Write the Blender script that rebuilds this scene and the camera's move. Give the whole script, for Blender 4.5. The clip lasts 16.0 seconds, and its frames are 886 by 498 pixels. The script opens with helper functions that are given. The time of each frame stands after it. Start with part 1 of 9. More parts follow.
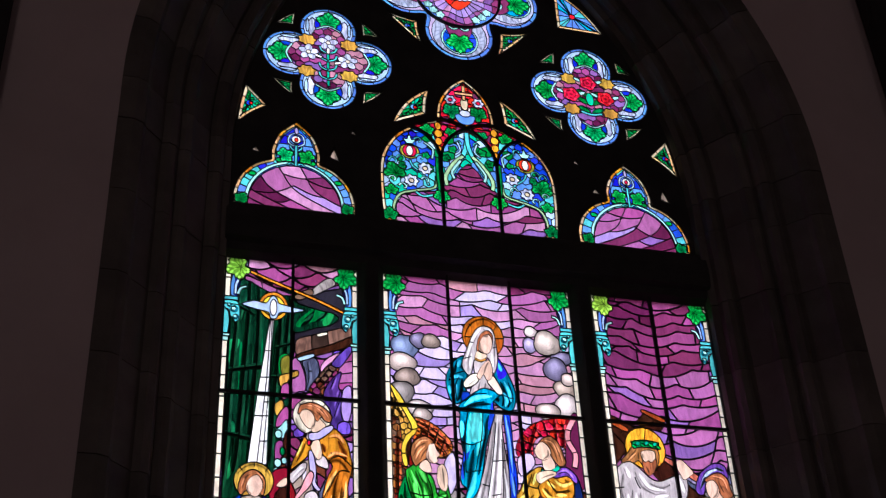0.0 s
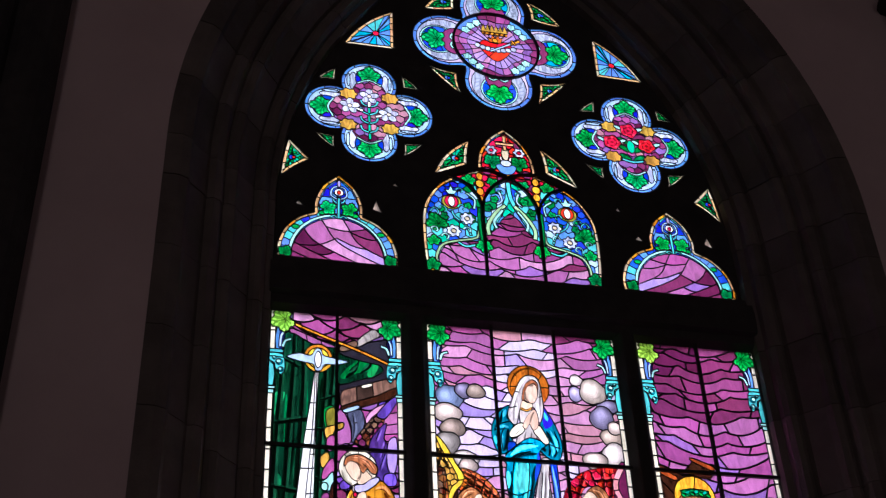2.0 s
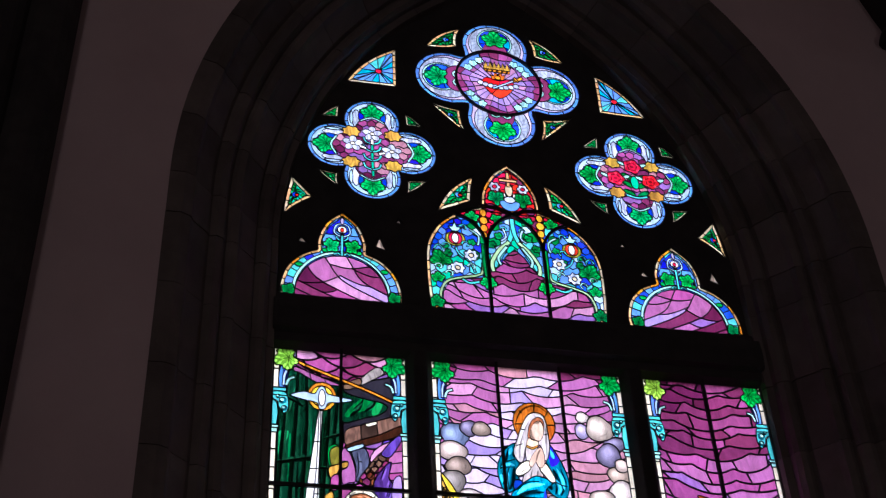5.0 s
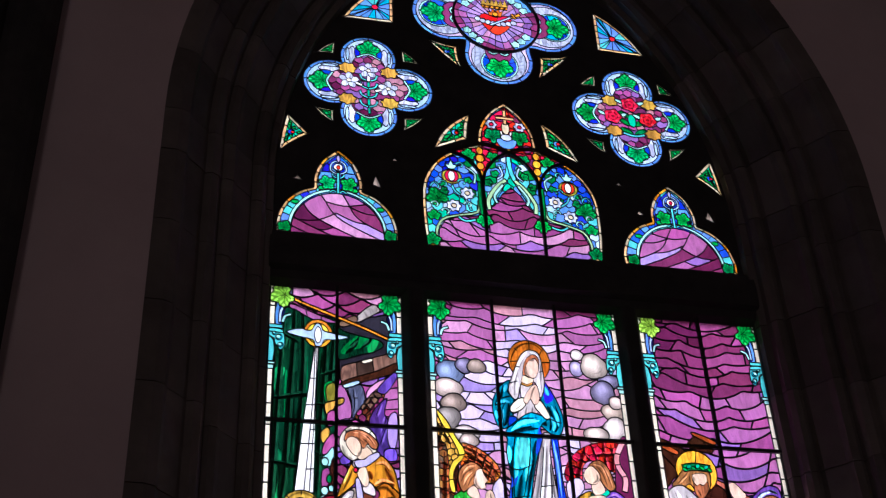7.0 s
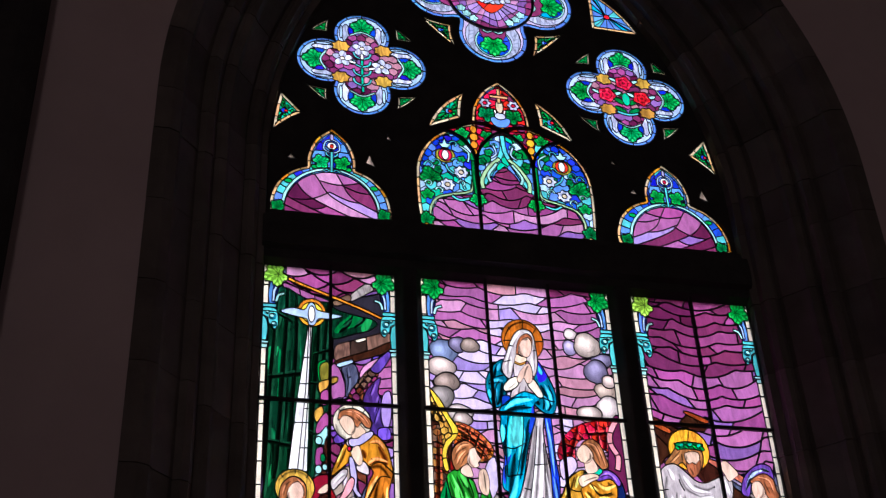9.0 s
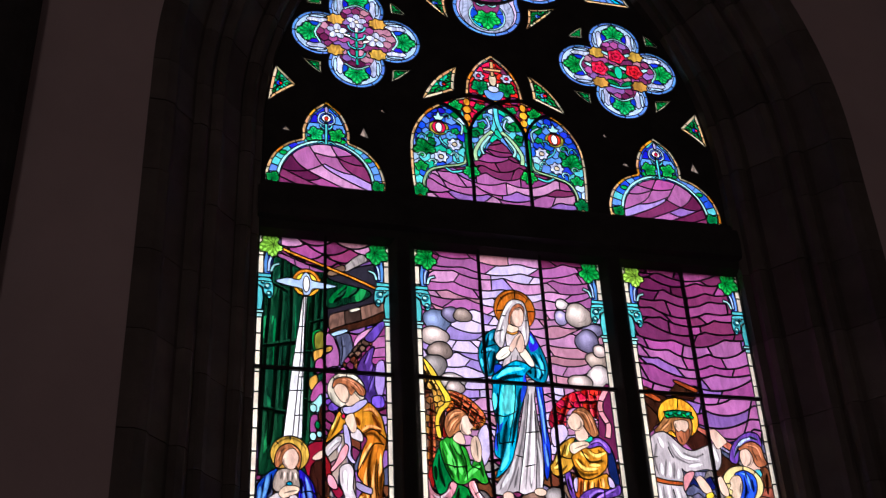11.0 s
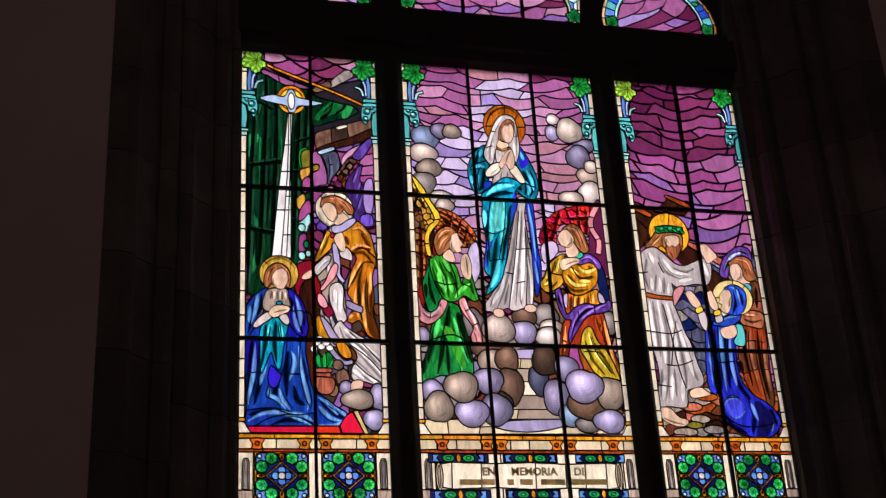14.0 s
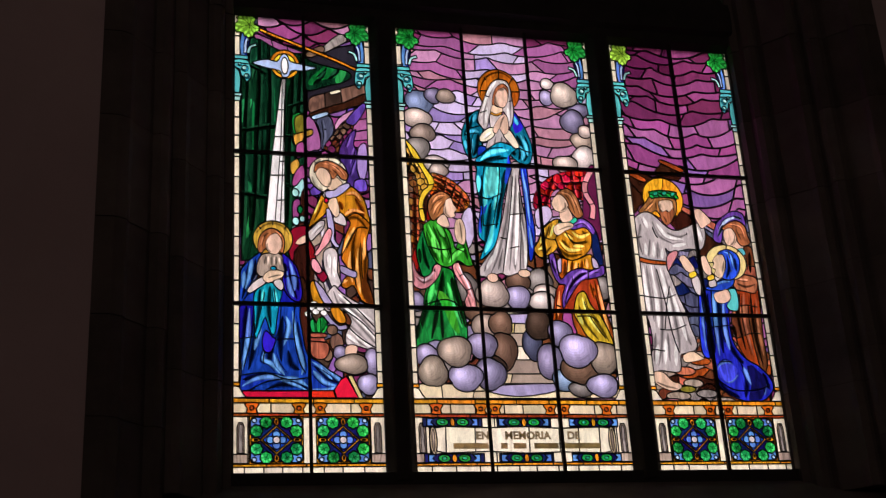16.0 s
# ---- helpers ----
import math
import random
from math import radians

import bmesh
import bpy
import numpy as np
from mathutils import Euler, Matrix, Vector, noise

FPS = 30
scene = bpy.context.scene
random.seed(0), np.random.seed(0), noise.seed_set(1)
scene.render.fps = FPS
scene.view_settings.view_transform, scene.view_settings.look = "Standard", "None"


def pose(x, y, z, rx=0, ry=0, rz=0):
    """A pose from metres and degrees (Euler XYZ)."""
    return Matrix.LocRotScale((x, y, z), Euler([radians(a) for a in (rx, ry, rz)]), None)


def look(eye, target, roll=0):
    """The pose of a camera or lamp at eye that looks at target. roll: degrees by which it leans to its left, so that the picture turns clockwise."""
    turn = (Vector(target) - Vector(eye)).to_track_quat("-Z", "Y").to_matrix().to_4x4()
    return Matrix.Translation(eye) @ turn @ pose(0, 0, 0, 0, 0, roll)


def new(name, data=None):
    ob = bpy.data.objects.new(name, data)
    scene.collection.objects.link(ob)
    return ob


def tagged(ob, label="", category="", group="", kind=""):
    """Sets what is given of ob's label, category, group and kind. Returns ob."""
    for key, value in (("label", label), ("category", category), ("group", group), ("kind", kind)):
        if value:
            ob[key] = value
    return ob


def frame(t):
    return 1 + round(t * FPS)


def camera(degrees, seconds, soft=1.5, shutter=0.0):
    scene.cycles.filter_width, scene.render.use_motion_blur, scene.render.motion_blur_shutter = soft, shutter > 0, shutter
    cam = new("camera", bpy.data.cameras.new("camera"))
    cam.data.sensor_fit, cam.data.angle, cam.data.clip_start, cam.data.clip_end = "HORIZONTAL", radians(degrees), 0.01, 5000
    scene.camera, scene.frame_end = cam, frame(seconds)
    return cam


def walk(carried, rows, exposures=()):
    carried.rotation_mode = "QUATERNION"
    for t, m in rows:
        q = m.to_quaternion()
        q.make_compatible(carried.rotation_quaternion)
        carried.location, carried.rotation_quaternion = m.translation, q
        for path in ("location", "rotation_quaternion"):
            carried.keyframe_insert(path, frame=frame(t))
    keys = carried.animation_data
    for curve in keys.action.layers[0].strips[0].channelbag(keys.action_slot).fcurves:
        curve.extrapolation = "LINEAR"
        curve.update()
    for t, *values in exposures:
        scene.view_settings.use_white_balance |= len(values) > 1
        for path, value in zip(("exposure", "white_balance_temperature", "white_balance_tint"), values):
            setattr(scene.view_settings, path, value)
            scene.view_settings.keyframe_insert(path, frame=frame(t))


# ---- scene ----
cam = camera(39.0, 16.0, 1.3)
PATH = [
    (0, (-2.144, -6.313, 1.606), (-1.651, -4.706, 2.689), -3.1),
    (0.5, (-2.127, -6.303, 1.598), (-1.668, -4.696, 2.696), -2.9),
    (1, (-2.114, -6.298, 1.587), (-1.671, -4.692, 2.694), -3.0),
    (1.5, (-2.13, -6.292, 1.6), (-1.709, -4.703, 2.739), -2.7),
    (2, (-2.133, -6.307, 1.583), (-1.718, -4.73, 2.74), -2.8),
    (2.5, (-2.139, -6.304, 1.588), (-1.73, -4.749, 2.777), -3.1),
    (3, (-2.121, -6.252, 1.599), (-1.723, -4.718, 2.819), -2.8),
    (3.5, (-2.124, -6.254, 1.596), (-1.727, -4.717, 2.811), -3.0),
    (4, (-2.126, -6.25, 1.591), (-1.724, -4.712, 2.805), -3.1),
    (6.5, (-2.124, -6.275, 1.583), (-1.717, -4.701, 2.747), -2.9),
    (7, (-2.114, -6.267, 1.587), (-1.698, -4.669, 2.716), -2.9),
    (7.5, (-2.115, -6.266, 1.608), (-1.697, -4.661, 2.726), -2.8),
    (8, (-2.114, -6.265, 1.599), (-1.703, -4.66, 2.719), -2.7),
    (8.5, (-2.101, -6.271, 1.595), (-1.687, -4.659, 2.704), -2.8),
    (9, (-2.11, -6.278, 1.602), (-1.682, -4.661, 2.699), -3.0),
    (9.2, (-2.105, -6.277, 1.601), (-1.673, -4.656, 2.69), -2.9),
    (11.3, (-2.106, -6.341, 1.519), (-1.67, -4.698, 2.573), -3.0),
    (11.5, (-2.086, -6.339, 1.523), (-1.655, -4.677, 2.547), -2.9),
    (12, (-2.058, -6.281, 1.589), (-1.622, -4.592, 2.568), -3.2),
    (12.5, (-2.078, -6.258, 1.591), (-1.64, -4.546, 2.528), -3.2),
    (13, (-2.073, -6.261, 1.598), (-1.633, -4.525, 2.489), -3.3),
    (13.5, (-2.078, -6.271, 1.62), (-1.602, -4.515, 2.451), -3.3),
    (14, (-2.077, -6.262, 1.622), (-1.605, -4.488, 2.417), -3.5),
    (14.5, (-2.064, -6.264, 1.598), (-1.594, -4.479, 2.366), -3.4),
    (15, (-2.082, -6.255, 1.614), (-1.612, -4.465, 2.372), -3.4),
    (15.5, (-2.069, -6.273, 1.617), (-1.597, -4.481, 2.369), -3.4),
    (16, (-2.066, -6.267, 1.616), (-1.586, -4.474, 2.36), -3.6),
]
walk(cam, [(t, look(eye, target, roll)) for t, eye, target, roll in PATH],
     [(0, 0.29, 5350, 17), (3.5, 0.58, 5200, 17), (6.5, 0.47, 5200, 17), (9, 0.3, 5350, 17), (12, 0.2, 5650, 17), (13, 0.03, 5900, 17), (16, -0.21, 6050, 17)])
import mathutils.geometry


# ---------- world, daylight, exposure ----------
world = bpy.data.worlds.new("overcast_sky")
scene.world = world
world.use_nodes = True
wn = world.node_tree.nodes
sky = wn.new("ShaderNodeTexSky")
sky.sky_type, sky.sun_disc = "NISHITA", False
sky.sun_elevation, sky.sun_rotation = radians(28), radians(10)
sky.air_density, sky.dust_density = 1.0, 4.0
wn["Background"].inputs["Strength"].default_value = 0.15
world.node_tree.links.new(sky.outputs[0], wn["Background"].inputs["Color"])

sun_data = bpy.data.lights.new("sun", "SUN")
sun_data.energy, sun_data.angle, sun_data.color = 1.5, radians(40), (1.0, 0.95, 0.88)
sun = new("sun", sun_data)
sun.matrix_world = look((3, 20, 13), (0, 0, 4))


def fill_lamp(x, y, z, width, height, watts, target):
    """Fill lamp added out of view, standing in for sky light from another window."""
    data = bpy.data.lights.new("window_daylight", "AREA")
    data.shape, data.size, data.size_y, data.energy = "RECTANGLE", width, height, watts
    data.color = (1.0, 0.74, 0.60)
    lamp = new("window_daylight", data)
    lamp.matrix_world = look((x, y, z), target)
    return lamp


# Added fill lamps, uneven so that the wall is brighter towards -x.
for lx, watts in ((-5.0, 42), (3.2, 18)):
    fill_lamp(lx, -13.85, 6.0, 1.6, 4.0, watts, (lx, 0, 7.0))

# ---------- materials ----------


def srgb(code):
    rgb = [int(code[i:i + 2], 16) / 255 for i in (0, 2, 4)]
    return [c / 12.92 if c < 0.04045 else ((c + 0.055) / 1.055) ** 2.4 for c in rgb]


def node(tree, kind, **inputs):
    n = tree.nodes.new(kind)
    for key, value in inputs.items():
        n.inputs[key.replace("_", " ")].default_value = value
    return n


GLASS = {}
PALETTE = dict(
    orchid="a2609a", sky_pink="bd88b2", sky_rose="b47f93", sky_violet="a58bd0", sky_lilac="cbbbe4", magenta="9a4a88", plum="78305e",
    wine="5b1c46", purple="865fa8", green_dark="0a3420", green_mid="147040", leaf="1f9c46", leaf_dark="127838",
    leaf_light="86bf34", turquoise="5fc9cf", aqua="a8e6e4", sea="2fb58f", royal="1f34c0", blue="2f4fe0", navy="121a56",
    sky_blue="6090e4", pale_blue="b4d2fa", cyan="1aa3c8", teal="157f98", white="f4f3f6", ivory="ece3cd", cream="dccbaa",
    gold="e2a52e", amber="e0961c", ochre="c2963a", orange="cc6a16", rust="a3481c", red="d2182e", dark_red="8c1424",
    pink="e79aa6", flesh="e4c2aa", hair="a4663e", brown="6b3a24", dark_brown="34190f", beige="a8968a", stone_grey="8c8483",
    grey_violet="8a82a6", blue_grey="7f93b8", slate="565a78", violet="6c48b4", lilac="aaa0cc", silver="cfc5c8", ice="bcc6e6", cloud="cdbab2", cloud_light="e0d2d0", celadon="9fc592", terracotta="bb6a50",
    straw="d8c684", dark_slate="27242f", yellow="e9c832", green="3fae2c", olive="8e8a2c",
    umber="75594a", bark="45342c", peach="dcae78", feather="9a6a34")


TEXTURED = ("hair", "rust", "brown", "terracotta", "ochre", "amber", "olive", "blue_grey", "violet", "leaf_dark", "green_mid", "teal", "cyan", "dark_brown", "slate", "beige", "stone_grey", "feather")


def tint_of(colour):
    """The glass's colour; deep_ and light_ name a denser and a thinner glass of the same hue."""
    kind, _, rest = colour.partition("_")
    if kind == "deep":
        return [c * 0.34 for c in srgb(PALETTE[rest])]
    if kind.startswith("tone") and kind[4:].isdigit():
        base, k = tint_of(rest), int(kind[4:]) / 100
        return [min(0.95, c * k + max(0, k - 1) * 0.16 * max(base)) for c in base]
    if kind == "light":
        base = srgb(PALETTE[rest])
        return [min(0.95, c * 1.55 + max(base) * 0.08) for c in base]
    return srgb(PALETTE[colour])


def glass(colour, painted=False):
    """Stained glass: lets daylight through in its colour, streaky, with a thin gloss; painted: fired with fine dark trace lines."""
    if (colour, painted) in GLASS:
        return GLASS[(colour, painted)]
    m = bpy.data.materials.new("stained_glass_" + colour)
    m.use_nodes = True
    t = m.node_tree
    t.nodes.clear()
    out = t.nodes.new("ShaderNodeOutputMaterial")
    where = t.nodes.new("ShaderNodeTexCoord")
    info = t.nodes.new("ShaderNodeObjectInfo")
    turn = t.nodes.new("ShaderNodeVectorMath")
    turn.operation = "MULTIPLY_ADD"
    turn.inputs[1].default_value = (1, 1, 0.35)
    shift = t.nodes.new("ShaderNodeCombineXYZ")
    t.links.new(info.outputs["Random"], shift.inputs[0])
    t.links.new(where.outputs["Object"], turn.inputs[0])
    t.links.new(shift.outputs[0], turn.inputs[2])
    streak = node(t, "ShaderNodeTexNoise", Scale=18.0, Detail=5.0, Roughness=0.65, Distortion=0.9)
    seed = node(t, "ShaderNodeTexNoise", Scale=210.0, Detail=1.0)
    t.links.new(turn.outputs[0], streak.inputs["Vector"])
    t.links.new(where.outputs["Object"], seed.inputs["Vector"])
    tone = t.nodes.new("ShaderNodeMapRange")
    for k, v in zip((1, 2, 3, 4), (0.30, 0.70, 0.66, 1.20)):
        tone.inputs[k].default_value = v
    t.links.new(streak.outputs["Fac"], tone.inputs[0])
    speck = t.nodes.new("ShaderNodeMapRange")
    for k, v in zip((1, 2, 3, 4), (0.25, 0.45, 0.72, 1.0)):
        speck.inputs[k].default_value = v
    t.links.new(seed.outputs["Fac"], speck.inputs[0])
    each = t.nodes.new("ShaderNodeMapRange")
    for k, v in zip((3, 4), (0.92, 1.12) if colour in ("flesh", "white", "ivory", "hair", "silver") else (0.82, 1.14) if colour.startswith("sky_") else (0.78, 1.18)):
        each.inputs[k].default_value = v
    t.links.new(info.outputs["Random"], each.inputs[0])
    product = t.nodes.new("ShaderNodeMath")
    product.operation = "MULTIPLY"
    t.links.new(tone.outputs[0], product.inputs[0])
    t.links.new(each.outputs[0], product.inputs[1])
    both = t.nodes.new("ShaderNodeMath")
    both.operation = "MULTIPLY"
    t.links.new(product.outputs[0], both.inputs[0])
    t.links.new(speck.outputs[0], both.inputs[1])
    hue = t.nodes.new("ShaderNodeMapRange")
    for k, v in zip((3, 4), (0.488, 0.512)):
        hue.inputs[k].default_value = v
    wild = t.nodes.new("ShaderNodeMath")
    wild.operation = "FRACT"
    t.links.new(info.outputs["Random"], wild.inputs[0])
    ten = t.nodes.new("ShaderNodeMath")
    ten.operation = "MULTIPLY"
    ten.inputs[1].default_value = 7.3
    t.links.new(info.outputs["Random"], ten.inputs[0])
    t.links.new(ten.outputs[0], wild.inputs[0])
    t.links.new(wild.outputs[0], hue.inputs[0])
    if painted:
        lean = t.nodes.new("ShaderNodeVectorMath")
        lean.operation = "MULTIPLY_ADD"
        lean.inputs[1].default_value = (1, 1, 0.22)
        t.links.new(where.outputs["Object"], lean.inputs[0])
        t.links.new(shift.outputs[0], lean.inputs[2])
        trace = node(t, "ShaderNodeTexNoise", Scale=21.0, Detail=2.0, Roughness=0.5, Distortion=0.6)
        t.links.new(lean.outputs[0], trace.inputs["Vector"])
        centred = t.nodes.new("ShaderNodeMath")
        centred.operation = "SUBTRACT"
        centred.inputs[1].default_value = 0.5
        t.links.new(trace.outputs["Fac"], centred.inputs[0])
        ridge = t.nodes.new("ShaderNodeMath")
        ridge.operation = "ABSOLUTE"
        t.links.new(centred.outputs[0], ridge.inputs[0])
        line = t.nodes.new("ShaderNodeMapRange")
        line.interpolation_type = "SMOOTHSTEP"
        for k, v in zip((1, 2, 3, 4), (0.0, 0.115, 0.84, 1.08) if colour.split("_")[-1] in ("white", "ivory", "cream", "flesh", "lilac", "silver") else (0.0, 0.115, 0.64, 1.22)):
            line.inputs[k].default_value = v
        t.links.new(ridge.outputs[0], line.inputs[0])
        worn = t.nodes.new("ShaderNodeMath")
        worn.operation = "MULTIPLY"
        t.links.new(both.outputs[0], worn.inputs[0])
        t.links.new(line.outputs[0], worn.inputs[1])
        both = worn
    mix = node(t, "ShaderNodeHueSaturation", Color=(*tint_of(colour), 1))
    t.links.new(hue.outputs[0], mix.inputs["Hue"])
    t.links.new(both.outputs[0], mix.inputs["Value"])
    lit = t.nodes.new("ShaderNodeBsdfTranslucent")
    t.links.new(mix.outputs[0], lit.inputs["Color"])
    gloss = node(t, "ShaderNodeBsdfGlossy", Roughness=0.2)
    gloss.inputs["Color"].default_value = (0.6, 0.6, 0.6, 1)
    blend = t.nodes.new("ShaderNodeMixShader")
    blend.inputs[0].default_value = 0.04
    t.links.new(lit.outputs[0], blend.inputs[1])
    t.links.new(gloss.outputs[0], blend.inputs[2])
    t.links.new(blend.outputs[0], out.inputs["Surface"])
    GLASS[(colour, painted)] = m
    return m


def rough_material(name, low, high, scale, roughness, bump, metallic=0.0, grain=90.0):
    """A matt surface with blotches, fine grain and relief."""
    m = bpy.data.materials.new(name)
    m.use_nodes = True
    t = m.node_tree
    bsdf = t.nodes["Principled BSDF"]
    where = t.nodes.new("ShaderNodeTexCoord")
    info = t.nodes.new("ShaderNodeObjectInfo")
    blot = node(t, "ShaderNodeTexNoise", Scale=scale, Detail=6.0, Roughness=0.6)
    fine = node(t, "ShaderNodeTexNoise", Scale=grain, Detail=4.0, Roughness=0.7)
    for n in (blot, fine):
        t.links.new(where.outputs["Object"], n.inputs["Vector"])
    ramp = t.nodes.new("ShaderNodeValToRGB")
    ramp.color_ramp.elements[0].position, ramp.color_ramp.elements[1].position = 0.3, 0.72
    ramp.color_ramp.elements[0].color, ramp.color_ramp.elements[1].color = (*low, 1), (*high, 1)
    t.links.new(blot.outputs["Fac"], ramp.inputs[0])
    value = t.nodes.new("ShaderNodeMapRange")
    for k, v in zip((3, 4), (0.78, 1.2)):
        value.inputs[k].default_value = v
    t.links.new(info.outputs["Random"], value.inputs[0])
    tint = node(t, "ShaderNodeHueSaturation")
    t.links.new(value.outputs[0], tint.inputs["Value"])
    t.links.new(ramp.outputs[0], tint.inputs["Color"])
    t.links.new(tint.outputs[0], bsdf.inputs["Base Color"])
    relief = node(t, "ShaderNodeBump", Strength=bump, Distance=0.01)
    add = t.nodes.new("ShaderNodeMath")
    t.links.new(blot.outputs["Fac"], add.inputs[0])
    t.links.new(fine.outputs["Fac"], add.inputs[1])
    t.links.new(add.outputs[0], relief.inputs["Height"])
    t.links.new(relief.outputs[0], bsdf.inputs["Normal"])
    bsdf.inputs["Roughness"].default_value, bsdf.inputs["Metallic"].default_value = roughness, metallic
    return m


STONE = rough_material("dark_stone", (0.085, 0.071, 0.062), (0.158, 0.133, 0.115), 3.0, 0.9, 0.5)
# One near-black stone colour for the tracery, bars of stone and wall shafts.
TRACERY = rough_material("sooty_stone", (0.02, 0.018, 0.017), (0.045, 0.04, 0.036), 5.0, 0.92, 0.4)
MORTAR = rough_material("mortar", (0.05, 0.042, 0.037), (0.09, 0.077, 0.067), 12.0, 0.95, 0.4)
PLASTER = rough_material("pale_plaster", (0.50, 0.39, 0.38), (0.60, 0.475, 0.46), 1.3, 0.9, 0.12, 0.0, 40.0)
CEILING = rough_material("ceiling_plaster", (0.30, 0.27, 0.25), (0.38, 0.34, 0.32), 1.0, 0.9, 0.1)
FLOOR = rough_material("floor_stone", (0.10, 0.09, 0.08), (0.17, 0.15, 0.13), 2.0, 0.6, 0.2)
LEAD = rough_material("lead", (0.02, 0.02, 0.022), (0.05, 0.05, 0.055), 60.0, 0.6, 0.2, 0.6)
IRON = rough_material("black_iron", (0.012, 0.011, 0.011), (0.03, 0.026, 0.024), 30.0, 0.6, 0.3, 0.5)
EARTH = rough_material("earth", (0.06, 0.07, 0.04), (0.12, 0.13, 0.08), 0.3, 0.95, 0.3)
INK = rough_material("brown_glass_paint", (0.08, 0.05, 0.03), (0.12, 0.08, 0.05), 80.0, 0.7, 0.1)

# ---------- building with meshes ----------


def mesh_of(verts, faces, name, material):
    me = bpy.data.meshes.new(name)
    me.from_pydata(verts, [], faces)
    me.materials.append(material)
    return me


def part(name, me, parent, label=""):
    ob = new(name, me)
    ob.parent = parent
    if label:
        tagged(ob, label)
    return ob


def box(verts, faces, lo, hi):
    b = len(verts)
    verts += [(x, y, z) for x in (lo[0], hi[0]) for y in (lo[1], hi[1]) for z in (lo[2], hi[2])]
    faces += [tuple(b + i for i in f) for f in ((0, 1, 3, 2), (4, 6, 7, 5), (0, 4, 5, 1), (2, 3, 7, 6), (0, 2, 6, 4), (1, 5, 7, 3))]


def area(pts):
    return sum(a[0] * b[1] - b[0] * a[1] for a, b in zip(pts, pts[1:] + pts[:1])) / 2


def smooth(pts, steps=3, closed=True):
    """A curve through the points."""
    n, out = len(pts), []
    for i in range(n if closed else n - 1):
        p = [pts[(i + k) % n] if closed else pts[min(max(i + k, 0), n - 1)] for k in (-1, 0, 1, 2)]
        for s in range(steps):
            u = s / steps
            out.append(tuple(0.5 * (2 * p[1][a] + (p[2][a] - p[0][a]) * u + (2 * p[0][a] - 5 * p[1][a] + 4 * p[2][a] - p[3][a]) * u * u
                                    + (3 * p[1][a] - p[0][a] - 3 * p[2][a] + p[3][a]) * u ** 3) for a in (0, 1)))
    return out if closed else out + [tuple(pts[-1])]


def inset(pts, d):
    """The outline (counter-clockwise) moved inwards by d; outwards where d is negative."""
    out, n = [], len(pts)
    for i in range(n):
        a, b, c = (Vector(pts[(i + k) % n]) for k in (-1, 0, 1))
        u, v = (b - a).normalized(), (c - b).normalized()
        nu, nv = Vector((-u.y, u.x)), Vector((-v.y, v.x))
        mid = (nu + nv)
        mid = mid.normalized() if mid.length > 1e-6 else nu
        q = b + mid * d / max(0.5, mid.dot(nu))
        out.append((q.x, q.y))
    return out


def ccw(pts):
    pts = [tuple(p) for p in pts]
    return pts if area(pts) > 0 else pts[::-1]


def ellipse(x, z, rx, rz, n=20, turn=0.0):
    c, s = math.cos(radians(turn)), math.sin(radians(turn))
    ring = [(rx * math.cos(2 * math.pi * i / n), rz * math.sin(2 * math.pi * i / n)) for i in range(n)]
    return [(x + a * c - b * s, z + a * s + b * c) for a, b in ring]


def inside(pts, poly):
    """Which of the points (an array) lie in the outline."""
    x, z = pts[:, 0], pts[:, 1]
    hit = np.zeros(len(pts), bool)
    for (x0, z0), (x1, z1) in zip(poly, poly[1:] + poly[:1]):
        if z0 == z1:
            continue
        over = (z0 > z) != (z1 > z)
        hit ^= over & (x < (x1 - x0) * (z - z0) / (z1 - z0) + x0)
    return hit


